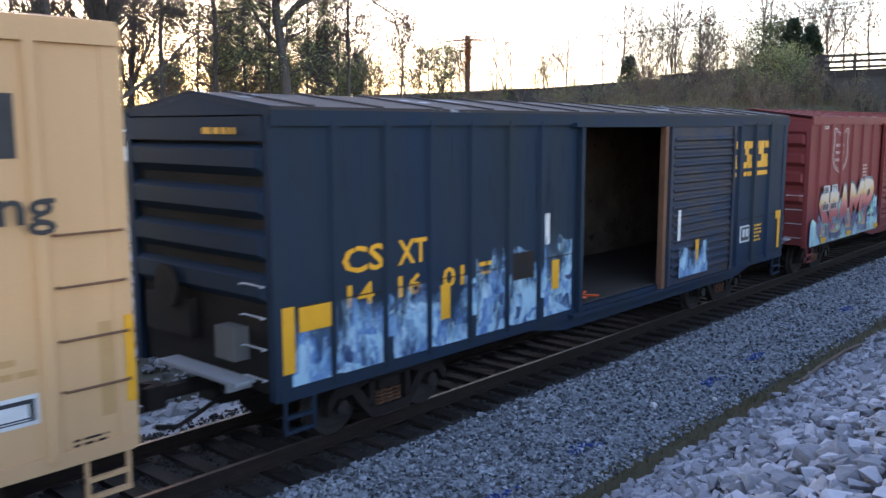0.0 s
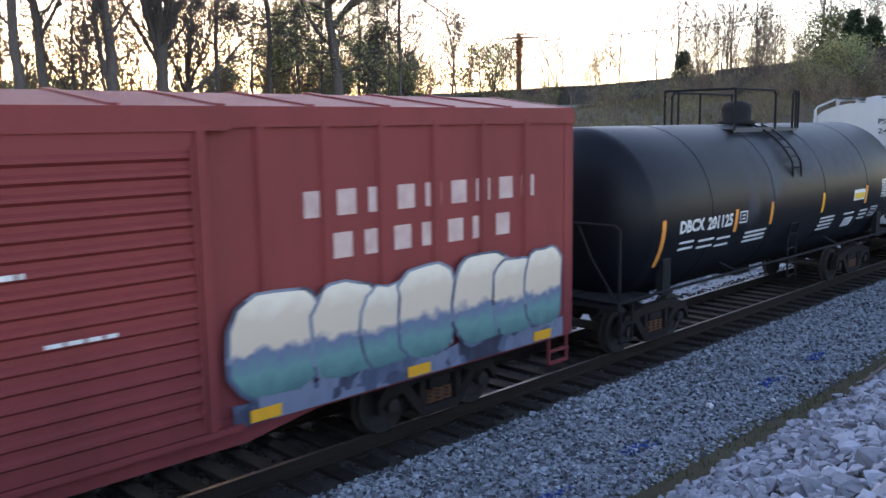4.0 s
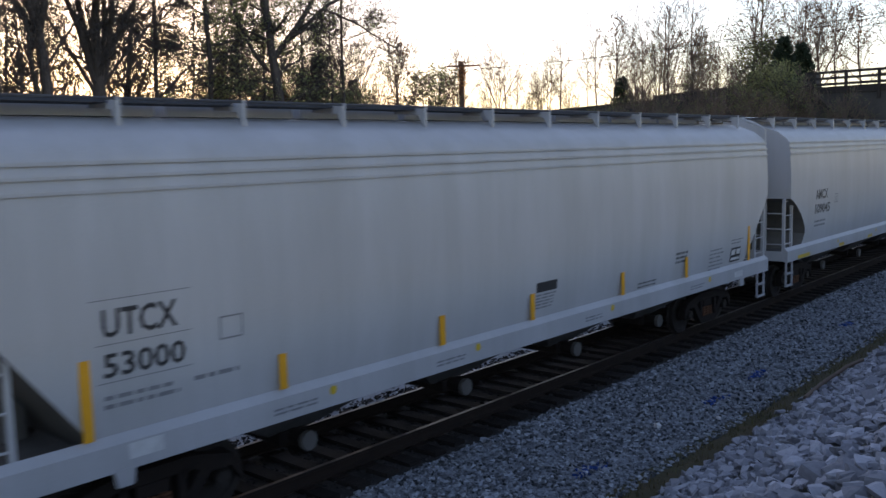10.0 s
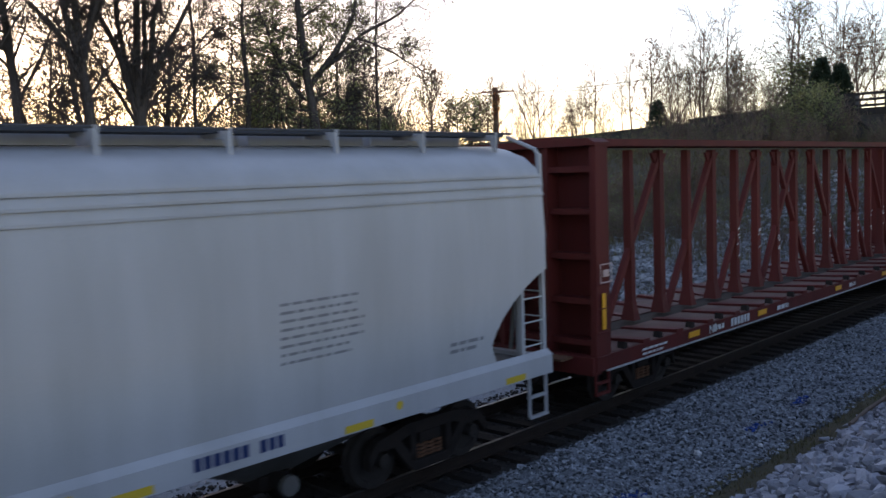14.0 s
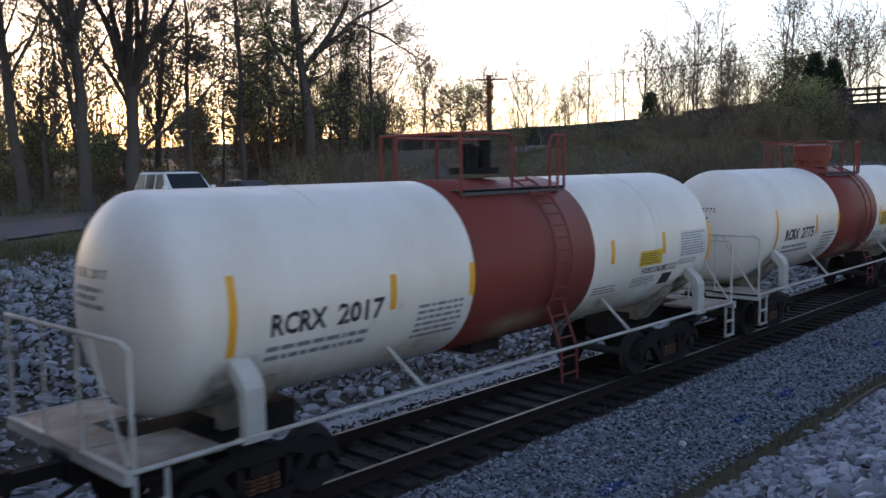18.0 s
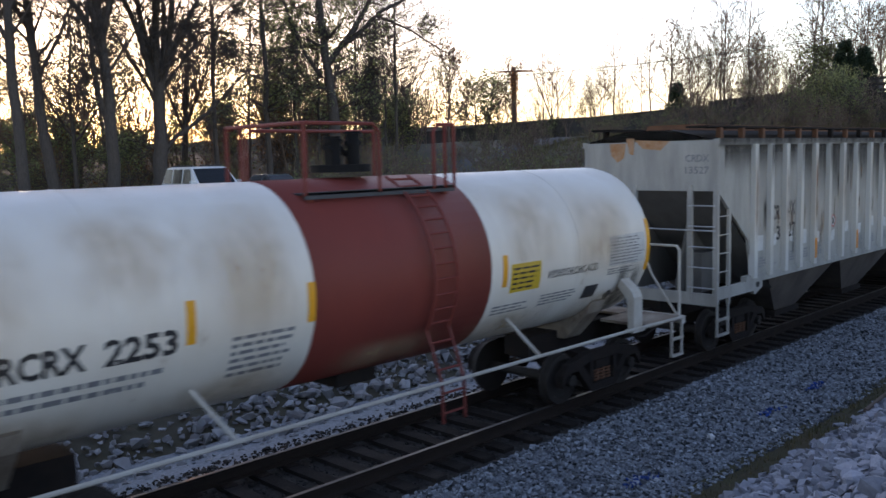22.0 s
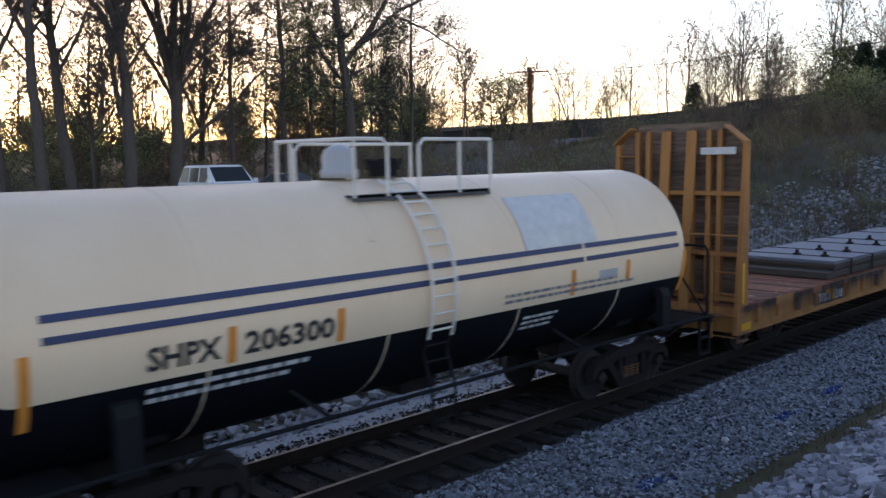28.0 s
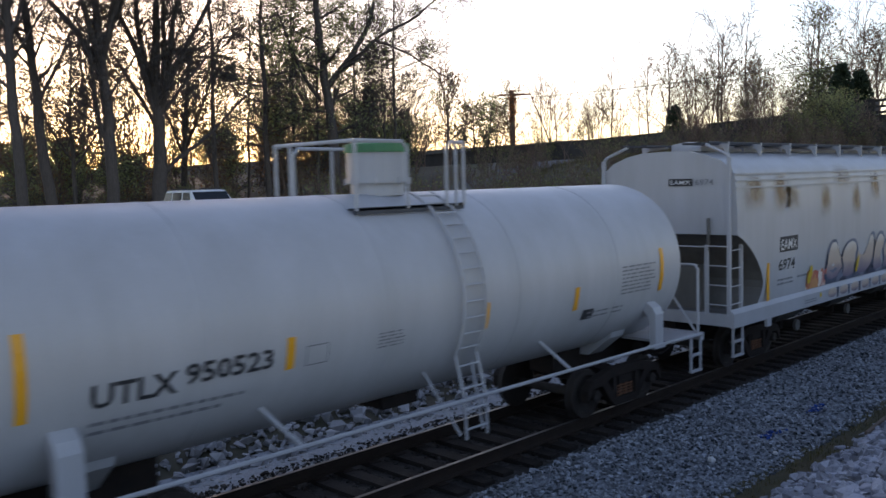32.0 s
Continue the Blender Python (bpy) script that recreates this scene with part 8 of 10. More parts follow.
# ---- trees and undergrowth ----
M["bark"] = surface("grey_brown_bark", (0.105, 0.085, 0.075), 0.9, 0, (0.055, 0.046, 0.041), 0.7, 5, (3, 3, 0.6), 0.25, 20, 0.6, 14)
M["bark_warm"] = surface("reddish_twig_bark", (0.19, 0.13, 0.10), 0.9, 0, (0.12, 0.085, 0.065), 0.7, 3, (1, 1, 1), 0.2, 20, 0.3, 14)
M["leaf_spring"] = surface("fresh_spring_leaves", (0.20, 0.235, 0.10), 0.7, 0, (0.26, 0.28, 0.13), 0.7, 0.8, (1, 1, 1), 0.2, 4, 0, 10, island=0.35, glow_through=0.58)
M["leaf_yellow"] = surface("yellow_green_buds", (0.21, 0.215, 0.09), 0.7, 0, (0.17, 0.18, 0.075), 0.7, 0.8, (1, 1, 1), 0.2, 4, 0, 10, island=0.4, glow_through=0.42)
M["leaf_dark"] = surface("dark_needles", (0.035, 0.055, 0.028), 0.7, 0, (0.035, 0.05, 0.022), 0.7, 0.8, (1, 1, 1), 0.2, 4, 0, 10, island=0.4, glow_through=0.2)
M["leaf_rust"] = surface("russet_old_leaves", (0.20, 0.10, 0.04), 0.8, 0, (0.12, 0.07, 0.035), 0.7, 0.8, (1, 1, 1), 0.2, 4, 0, 10, island=0.4, glow_through=0.42)
# dead leaves whose orange is brightened to imitate low sunlight
M["leaf_orange"] = surface("sunlit_orange_dead_leaves", (0.60, 0.22, 0.07), 0.8, 0, (0.45, 0.18, 0.07), 0.7, 0.8, (1, 1, 1), 0.2, 4, 0, 10, island=0.4, glow_through=0.5)
M["dry_grass"] = surface("dry_grass", (0.17, 0.135, 0.075), 0.9, 0, (0.10, 0.10, 0.04), 0.7, 0.6, (1, 1, 1), 0.2, 6, 0, 10, island=0.4, glow_through=0.42)


class Wood:
    """Collects tapered branches, and the places where leaves may sit."""

    def __init__(self, seed, thin=0.012):
        self.rnd, self.tips, self.thin = random.Random(seed), [], thin
        self.layers = {0: ([], []), 1: ([], [])}

    def tube(self, pts, rads, n, layer):
        V, F = self.layers[layer]
        base = len(V)
        for i, (p, r) in enumerate(zip(pts, rads)):
            d = (pts[min(i + 1, len(pts) - 1)] - pts[max(i - 1, 0)])
            V += ring(p, d, r, n)
        for i in range(len(pts) - 1):
            for k in range(n):
                a, b = base + i * n + k, base + i * n + (k + 1) % n
                F.append((a, b, b + n, a + n))

    def branch(self, p, d, length, r, level, spec):
        rnd = self.rnd
        steps, sides, kids, spread, up, wob, ratio = spec[level][:7]
        pts, rads, dirs = [p.copy()], [r], []
        d = d.normalized()
        for i in range(steps):
            d = (d + Vector((rnd.gauss(0, wob), rnd.gauss(0, wob), rnd.gauss(0, wob * 0.6) + up))).normalized()
            p = p + d * (length / steps)
            pts.append(p.copy())
            dirs.append(d.copy())
            rads.append(max(r * (1 - 0.7 * (i + 1) / steps), self.thin * 0.7))
        self.tube(pts, rads, sides, min(level, 1))
        if level + 1 >= len(spec):
            self.tips.append((pts[-1], d))
            return
        first = spec[level + 1][7] if len(spec[level + 1]) > 7 else 0.25
        side = rnd.random() * 6.283
        for k in range(kids):
            f = first + (1 - first) * (k + rnd.random()) / kids
            j = min(int(f * steps), steps - 1)
            q = pts[j].lerp(pts[j + 1], f * steps - j)
            o = dirs[j].orthogonal().normalized()
            side += 2.4 + rnd.uniform(-0.5, 0.5)
            o.rotate(Matrix.Rotation(side, 3, dirs[j]))
            a = spread * rnd.uniform(0.6, 1.3)
            nd = dirs[j] * math.cos(a) + o * math.sin(a)
            here = rads[j] + (rads[j + 1] - rads[j]) * (f * steps - j)
            self.branch(q, nd, length * ratio * rnd.uniform(0.65, 1.2) * (1.2 - 0.55 * f), max(here * rnd.uniform(0.45, 0.68), self.thin), level + 1, spec)

    def mesh(self, name, material, layer):
        me = bpy.data.meshes.new(name)
        V, F = self.layers[layer]
        me.from_pydata([tuple(v) for v in V], [], F)
        me.materials.append(M[material])
        for p in me.polygons:
            p.use_smooth = True
        return me

    def leaves(self, name, per_tip, size, spread, material, keep=1.0):
        rnd = self.rnd
        V, F = [], []
        for p, d in self.tips:
            if rnd.random() > keep:
                continue
            for _ in range(per_tip):
                c = p + Vector((rnd.gauss(0, spread), rnd.gauss(0, spread), rnd.gauss(0, spread * 0.8)))
                u = Vector((rnd.gauss(0, 1), rnd.gauss(0, 1), rnd.gauss(0, 0.6))).normalized()
                w = u.orthogonal().normalized()
                w.rotate(Matrix.Rotation(rnd.random() * 6.28, 3, u))
                s = size * rnd.uniform(0.6, 1.3)
                b = len(V)
                V += [c - u * s, c + w * s * 0.5, c + u * s, c - w * s * 0.5]
                F += [(b, b + 1, b + 2), (b, b + 2, b + 3)]
        me = bpy.data.meshes.new(name)
        me.from_pydata([tuple(v) for v in V], [], F)
        me.materials.append(M[material])
        return me


# level: steps, sides, children, spread, upward pull, wobble, child length ratio, first child at
TALL = [(12, 8, 14, 0.75, 0.01, 0.06, 0.44), (8, 5, 9, 0.7, 0.035, 0.13, 0.44, 0.30), (5, 3, 7, 0.75, 0.02, 0.17, 0.5, 0.15), (2, 3, 4, 0.7, 0.02, 0.2, 0.62, 0.1), (1, 3, 0, 0, 0.0, 0.25, 0, 0.1)]
VASE = [(4, 8, 9, 0.40, 0.02, 0.05, 3.2), (10, 6, 10, 0.45, 0.03, 0.07, 0.32, 0.5), (5, 3, 7, 0.6, 0.03, 0.16, 0.52, 0.15), (2, 3, 4, 0.65, 0.02, 0.2, 0.62, 0.1), (1, 3, 0, 0, 0.0, 0.25, 0, 0.1)]
SLIM = [(8, 5, 13, 0.68, 0.01, 0.06, 0.42), (4, 3, 6, 0.65, 0.05, 0.15, 0.5, 0.15), (2, 3, 4, 0.65, 0.04, 0.2, 0.62, 0.1), (1, 3, 0, 0, 0.04, 0.2, 0, 0.1)]
BUSHY = [(6, 5, 11, 0.85, 0.02, 0.08, 0.55), (4, 3, 7, 0.7, 0.04, 0.15, 0.5, 0.05), (2, 3, 4, 0.7, 0.03, 0.2, 0.55, 0.1), (1, 3, 0, 0, 0.03, 0.2, 0, 0.1)]
CLUMP = [(3, 5, 6, 0.34, 0.0, 0.05, 4.2), (7, 4, 8, 0.5, 0.03, 0.09, 0.32, 0.0), (2, 3, 5, 0.65, 0.04, 0.2, 0.6, 0.15), (1, 3, 0, 0, 0.04, 0.2, 0, 0.1)]


def make_tree(kind, seed, height, radius, leaf=None):
    """One tree standing at the origin: an Empty with trunk and crown."""
    spec = {"tall": TALL, "vase": VASE, "slim": SLIM, "bushy": BUSHY, "clump": CLUMP}[kind]
    w = Wood(seed, 0.0125 if kind in ("tall", "vase") else 0.018)
    first = height * {"tall": 0.92, "vase": 0.22, "slim": 0.85, "bushy": 0.75, "clump": 0.2}[kind]
    w.branch(Vector((0, 0, -0.3)), Vector((w.rnd.gauss(0, 0.04), w.rnd.gauss(0, 0.04), 1)), first, radius, 0, spec)
    root = new("tree")
    bark = "bark_warm" if kind in ("slim", "clump") else "bark"
    part("trunk", w.mesh("trunk", bark, 0), "", root)
    part("crown", w.mesh("crown", bark, 1), "", root)
    if leaf:
        per, size, spread, material, keep = leaf
        part("foliage", w.leaves("foliage", per, size, spread, material, keep), "", root)
    return root


TREES = {
    "tall_b": (make_tree("tall", 2, 22, 0.27), "tall bare deciduous tree with dark spreading limbs"),
    "vase_b": (make_tree("vase", 4, 20, 0.38), "bare tree that forks low into many upright limbs"),
    "slim_a": (make_tree("slim", 7, 10, 0.10), "slender bare tree with reddish twigs"),
    "slim_c": (make_tree("slim", 9, 11, 0.11, (2, 0.12, 0.25, "leaf_yellow", 0.5)), "slender tree in yellow-green bud"),
    "slim_b": (make_tree("clump", 8, 9, 0.12), "clump of bare stems with fine reddish twigs"),
    "bushy_a": (make_tree("bushy", 10, 6, 0.11, (5, 0.11, 0.25, "leaf_spring", 0.8)), "small bushy tree in fresh leaf"),
    "bushy_b": (make_tree("bushy", 11, 5, 0.10, (4, 0.11, 0.25, "leaf_yellow", 0.7)), "small bushy tree in yellow-green bud"),
    "bushy_c": (make_tree("bushy", 15, 6, 0.11, (3, 0.10, 0.25, "leaf_rust", 0.5)), "small twiggy tree with brown old leaves"),
    "rust_a": (make_tree("slim", 12, 8, 0.11, (3, 0.11, 0.22, "leaf_rust", 0.5)), "slender tree with russet old leaves"),
    "clump_a": (make_tree("clump", 16, 10, 0.13), "clump of bare stems with fine reddish twigs"),
}
USED = set()


def plant(kind, x, y, scale=1.0, turn=0.0, lean=0.0, group="trees of the wood"):
    ob, label = TREES[kind]
    m = pose(x, y, ground_z(x, y) - 0.05, lean, lean * 0.4, turn)
    if kind not in USED:
        USED.add(kind)
        tagged(ob, label, "tree", group)
        ob.scale = (scale,) * 3
        ob.matrix_basis = m @ Matrix.Diagonal((scale, scale, scale, 1))
        return ob
    c = copy_thing(ob, m)
    c.matrix_basis = m @ Matrix.Diagonal((scale, scale, scale, 1))
    return c


# the large trees behind the road, each with its own forks.
# a limb: where it springs from (-1: the trunk, else an earlier limb), how far along, its leans from upright along its length, its length, its radius
TWIG = [None, (5, 4, 7, 0.75, 0.03, 0.13, 0.55, 0.12), (3, 3, 6, 0.75, 0.025, 0.17, 0.6, 0.1), (2, 3, 3, 0.7, 0.02, 0.2, 0.55, 0.1), (1, 3, 0, 0, 0, 0.2, 0, 0.1)]
VEIL = [None, (5, 4, 7, 0.8, 0.0, 0.13, 0.5, 0.1), (3, 3, 6, 0.8, 0.0, 0.17, 0.55, 0.1), (1, 3, 0, 0, 0, 0.2, 0, 0.1)]


def grown_tree(label, bearing, y, seed, height, r, lean, limbs, sprays=0, first=0.5, spray_lean=(25, 55), spray_len=(2.5, 4.5), leaf=None, fine=TWIG, per=1.1, bark="bark"):
    w = Wood(seed, 0.0125)
    rnd = w.rnd

    def run(start, leans, length, ra, rb, n, sides, layer, depth):
        p, pts, rads = Vector(start), [Vector(start)], [ra]
        for i in range(n):
            f = (i + 0.5) / n * (len(leans) - 1)
            k = min(int(f), len(leans) - 2) if len(leans) > 1 else 0
            a = radians(leans[k] + (leans[k + 1] - leans[k]) * (f - k) if len(leans) > 1 else leans[0]) + rnd.gauss(0, 0.05)
            d = Vector((math.sin(a), depth + rnd.gauss(0, 0.05), math.cos(a))).normalized()
            p = p + d * (length / n)
            pts.append(p.copy())
            rads.append(ra + (rb - ra) * (i + 1) / n)
        w.tube(pts, rads, sides, layer)
        return pts, rads

    def sprout(pts, rads, length, count, start):
        for k in range(count):
            f = start + (1 - start) * (k + rnd.random()) / count
            j = min(int(f * (len(pts) - 1)), len(pts) - 2)
            q = pts[j].lerp(pts[j + 1], rnd.random())
            along = (pts[j + 1] - pts[j]).normalized()
            o = along.orthogonal().normalized()
            o.rotate(Matrix.Rotation(rnd.random() * 6.283, 3, along))
            a = rnd.uniform(0.45, 1.1)
            w.branch(q, along * math.cos(a) + o * math.sin(a), length * rnd.uniform(0.6, 1.25) * (1.15 - 0.5 * f), max(0.018, rads[j] * rnd.uniform(0.25, 0.42)), 1, fine)

    trunk = run((0, 0, -0.3), (lean, lean * 0.6, lean * 1.2), height, r, r * 0.3, 16, 10, 0, 0.0)
    flare = [(0, 0, -0.3), (0, 0, 0.25), (0, 0, 0.9)]
    w.tube([Vector(q) for q in flare], [r * 1.45, r * 1.18, r * 0.99], 10, 0)
    made = []
    for par, f, leans, length, lr in limbs:
        pts, rads = trunk if par < 0 else made[par]
        k = f * (len(pts) - 1)
        j = min(int(k), len(pts) - 2)
        made.append(run(pts[j].lerp(pts[j + 1], k - j), leans, length, lr, lr * 0.3, 10, 6, 1, rnd.uniform(-0.28, 0.28)))
    for k in range(sprays):
        f = first + (0.97 - first) * (k + rnd.random()) / sprays
        j = min(int(f * 16), 15)
        a = rnd.uniform(*spray_lean) * (1 if k % 2 else -1) + lean
        made.append(run(trunk[0][j].lerp(trunk[0][j + 1], f * 16 - j), (a, a * 0.85), rnd.uniform(*spray_len) * (1.25 - 0.6 * f), trunk[1][j] * 0.4, 0.02, 6, 5, 1, rnd.uniform(-0.6, 0.6)))
    for pts, rads in made:
        length = sum((q - p).length for p, q in zip(pts, pts[1:]))
        sprout(pts, rads, 1.3 + length * 0.26, max(4, int(length * per)), 0.1)
    sprout(*trunk, 3.0, 9, 0.4)
    root = new("tree")
    root.matrix_basis = pose(bearing * y, y, ground_z(bearing * y, y) - 0.05, 0, 0, -math.degrees(math.atan(bearing)))
    tagged(root, label, "tree", "trees of the wood")
    part("trunk", w.mesh("trunk", bark, 0), "", root)
    part("crown", w.mesh("crown", bark, 1), "", root)
    if leaf:
        part("foliage", w.leaves(*leaf), "", root)


BARE = "tall bare deciduous tree with dark spreading limbs"
LEAFY = "tall tree with a thin veil of fresh spring leaves"
grown_tree(BARE, 0.272, 46, 101, 20, 0.30, 2, [(-1, 0.4, (-25, -20), 8, 0.13)], 10, 0.3)
grown_tree(BARE, 0.312, 50, 102, 21, 0.28, -3, [(-1, 0.35, (30, 18), 8, 0.13)], 10, 0.3)
grown_tree(BARE, 0.353, 45, 103, 20, 0.30, -1, [(-1, 0.42, (-24, -12), 9, 0.13), (-1, 0.5, (22, 10), 8, 0.12)], 9, 0.35)
grown_tree(BARE, 0.386, 47, 104, 21, 0.31, -6, [(-1, 0.33, (28, 16), 8, 0.12), (-1, 0.45, (-30, -22), 8, 0.13)], 9, 0.35)
grown_tree("small bare tree forking into thin upright limbs", 0.410, 52, 105, 11, 0.15, 1, [(-1, 0.35, (38, 22), 6, 0.08), (-1, 0.38, (-35, -15), 6, 0.08)], 5, 0.45)
grown_tree("tall bare tree forking into a few heavy limbs", 0.457, 46, 106, 20, 0.36, -3, [(-1, 0.42, (-18, -42, -48), 9, 0.20), (-1, 0.45, (-12, -6), 10, 0.19), (-1, 0.46, (16, 8), 11, 0.20), (-1, 0.50, (30, 18), 9, 0.13), (-1, 0.16, (-10, -5, 0), 9, 0.14), (-1, 0.36, (28, 42), 6, 0.09)], 4, 0.6)
grown_tree("bare tree that forks low into many upright limbs", 0.512, 47, 107, 14, 0.46, 2, [(-1, 0.43, (-12, -22, -18), 13, 0.21), (-1, 0.45, (-8, -6), 14, 0.20), (-1, 0.47, (3, 1), 14, 0.17), (-1, 0.46, (10, 8), 14, 0.20), (-1, 0.44, (16, 30, 20), 13, 0.20), (-1, 0.45, (30, 42, 38), 8, 0.12), (-1, 0.20, (32, 55, 42, 50), 7.5, 0.16), (-1, 0.40, (-20, -34, -20), 9, 0.13)], 0, per=0.9)
grown_tree("slim straight bare tree", 0.592, 50, 108, 21, 0.17, -1.5, [(-1, 0.3, (62, 50), 5, 0.06), (-1, 0.36, (-50, -40), 4, 0.06)], 12, 0.35, (35, 65), (2, 3.6))
grown_tree("bare tree that forks low into many upright limbs", 0.548, 60, 109, 12, 0.3, 4, [(-1, 0.4, (-22, -15), 9, 0.13), (-1, 0.42, (26, 15), 9, 0.13), (-1, 0.45, (6, 2), 9, 0.13)], 3)
FRESH = ("foliage", 4, 0.085, 0.30, "leaf_spring", 0.54)
grown_tree(LEAFY, 0.672, 52, 110, 20, 0.23, 0, [], 22, 0.24, (55, 85), (2.6, 4.2), FRESH, VEIL)
grown_tree(LEAFY, 0.716, 54, 111, 19, 0.14, 1, [], 17, 0.26, (50, 85), (2.0, 3.4), FRESH, VEIL)
grown_tree(LEAFY, 0.759, 53, 112, 19, 0.13, 1, [], 17, 0.22, (55, 88), (2.2, 3.6), FRESH, VEIL)
grown_tree("tall tree in thin fresh leaf with one long limb reaching out", 0.791, 49, 113, 19, 0.45, -4, [(-1, 0.47, (40, 34, 12, 10), 11, 0.26), (0, 0.16, (60, 38, 74, 48, 60), 10, 0.17), (1, 0.33, (108, 124, 122), 6, 0.10), (-1, 0.40, (-42, -22, -12), 9, 0.15), (-1, 0.30, (70, 60), 4, 0.08)], 9, 0.32, (45, 85), (2.4, 3.8), ("foliage", 4, 0.085, 0.30, "leaf_spring", 0.5), VEIL)
grown_tree(LEAFY, 0.825, 57, 114, 17, 0.12, 0, [], 15, 0.2, (55, 88), (2.2, 3.4), FRESH, VEIL)
grown_tree(LEAFY, 0.640, 60, 115, 15, 0.13, 2, [], 14, 0.2, (50, 85), (2.2, 3.4), FRESH, VEIL)
grown_tree("slim bare tree with fine crooked side branches", 0.901, 52, 116, 20, 0.15, 4, [(-1, 0.38, (62, 80), 4.5, 0.05), (-1, 0.5, (70, 60), 5, 0.05)], 13, 0.35, (55, 90), (2, 4))
grown_tree("slim bare tree with fine crooked side branches", 0.886, 53, 117, 12.5, 0.10, 0, [], 10, 0.3, (30, 60), (1.2, 2.4))
for b, y, kind, s, turn in ((0.948, 60, "clump_a", 0.95, 160), (1.020, 68, "rust_a", 1.5, 30), (1.028, 70, "slim_a", 1.25, 80), (1.085, 70, "bushy_b", 1.7, 10), (1.118, 72, "bushy_a", 1.5, 60), (0.97, 66, "clump_a", 0.8, 10), (0.905, 62, "bushy_b", 1.2, 10)):
    plant(kind, b * y, y, s, turn, 0)
rt = random.Random(21)
for i in range(34):
    y = rt.uniform(62, 100)
    b = rt.uniform(0.18, 0.9) if i % 3 else rt.uniform(0.55, 0.95)
    kind = rt.choice(["tall_b", "clump_a", "clump_a", "slim_c", "slim_a", "slim_a", "vase_b", "slim_a"])
    plant(kind, b * y, y, rt.uniform(0.55, 0.8) if kind in ("tall_b", "vase_b") else rt.uniform(1.1, 1.7), rt.uniform(0, 360), rt.uniform(-4, 4))
# understory and far edge of the wood
for i in range(22):
    y = rt.uniform(50, 62)
    b = rt.uniform(0.2, 0.62)
    plant(rt.choice(["bushy_c", "bushy_a", "bushy_c", "rust_a"]), b * y, y, rt.uniform(0.4, 0.75), rt.uniform(0, 360), 0, "understory of the wood")
for i in range(64):
    y = rt.uniform(56, 90)
    b = rt.uniform(0.2, 0.98)
    plant(rt.choice(["bushy_a", "bushy_c", "bushy_a", "rust_a", "bushy_a", "bushy_c"]), b * y, y, rt.uniform(0.7, 1.25), rt.uniform(0, 360), 0, "understory of the wood")
for i in range(40):
    y = rt.uniform(90, 135)
    b = rt.uniform(0.15, 1.0)
    plant(rt.choice(["bushy_a", "bushy_c", "bushy_a", "rust_a", "slim_c", "clump_a"]), b * y, y, rt.uniform(1.1, 1.7), rt.uniform(0, 360), 0, "far edge of the wood")
# thicket along the embankment crest and slope
for i in range(60):
    b = rt.uniform(0.92, 2.40)
    x = rt.uniform(68, 106)
    kind = rt.choice(["slim_a", "slim_b", "slim_c", "clump_a", "slim_b", "clump_a", "bushy_b"])
    plant(kind, x, x / b, rt.uniform(0.4, 0.7) if kind != "bushy_b" else rt.uniform(0.45, 0.7), rt.uniform(0, 360), rt.uniform(-3, 3), "thicket on the embankment")
for b, x, kind, s in ((1.294, 84, "clump_a", 1.12), (1.270, 86, "slim_a", 0.9), (1.312, 86, "slim_a", 0.85), (1.19, 81, "rust_a", 1.0), (1.172, 80, "rust_a", 0.85), (1.12, 84, "clump_a", 0.9), (1.06, 84, "slim_c", 0.9), (1.35, 86, "slim_c", 0.5), (1.40, 86, "bushy_b", 0.6), (1.45, 86, "slim_a", 0.62),
                      (1.496, 86, "slim_a", 1.0), (1.53, 86, "clump_a", 0.6), (1.60, 88, "slim_a", 0.7), (1.634, 86, "slim_a", 0.98), (1.703, 86, "rust_a", 1.25), (1.72, 88, "slim_a", 0.8), (1.800, 86, "clump_a", 1.08), (1.83, 88, "slim_a", 0.95), (1.918, 86, "clump_a", 1.12), (1.945, 88, "slim_a", 1.25), (1.965, 86, "slim_a", 1.2), (2.092, 86, "slim_a", 1.2),
                      (2.08, 84, "rust_a", 0.9), (2.11, 86, "rust_a", 0.95), (2.188, 86, "slim_a", 0.75), (2.25, 88, "rust_a", 0.7), (2.50, 86, "slim_c", 1.1), (2.531, 87, "slim_c", 1.15), (2.56, 86, "clump_a", 1.0), (2.835, 86, "clump_a", 1.15), (2.90, 88, "slim_a", 1.2), (2.96, 86, "clump_a", 1.15), (3.05, 88, "rust_a", 1.2), (3.2, 90, "slim_a", 1.1), (3.5, 95, "rust_a", 1.2), (3.8, 96, "slim_c", 1.2)):
    plant(kind, x, x / b, s * 1.0, b * 900, 0, "thicket on the embankment")


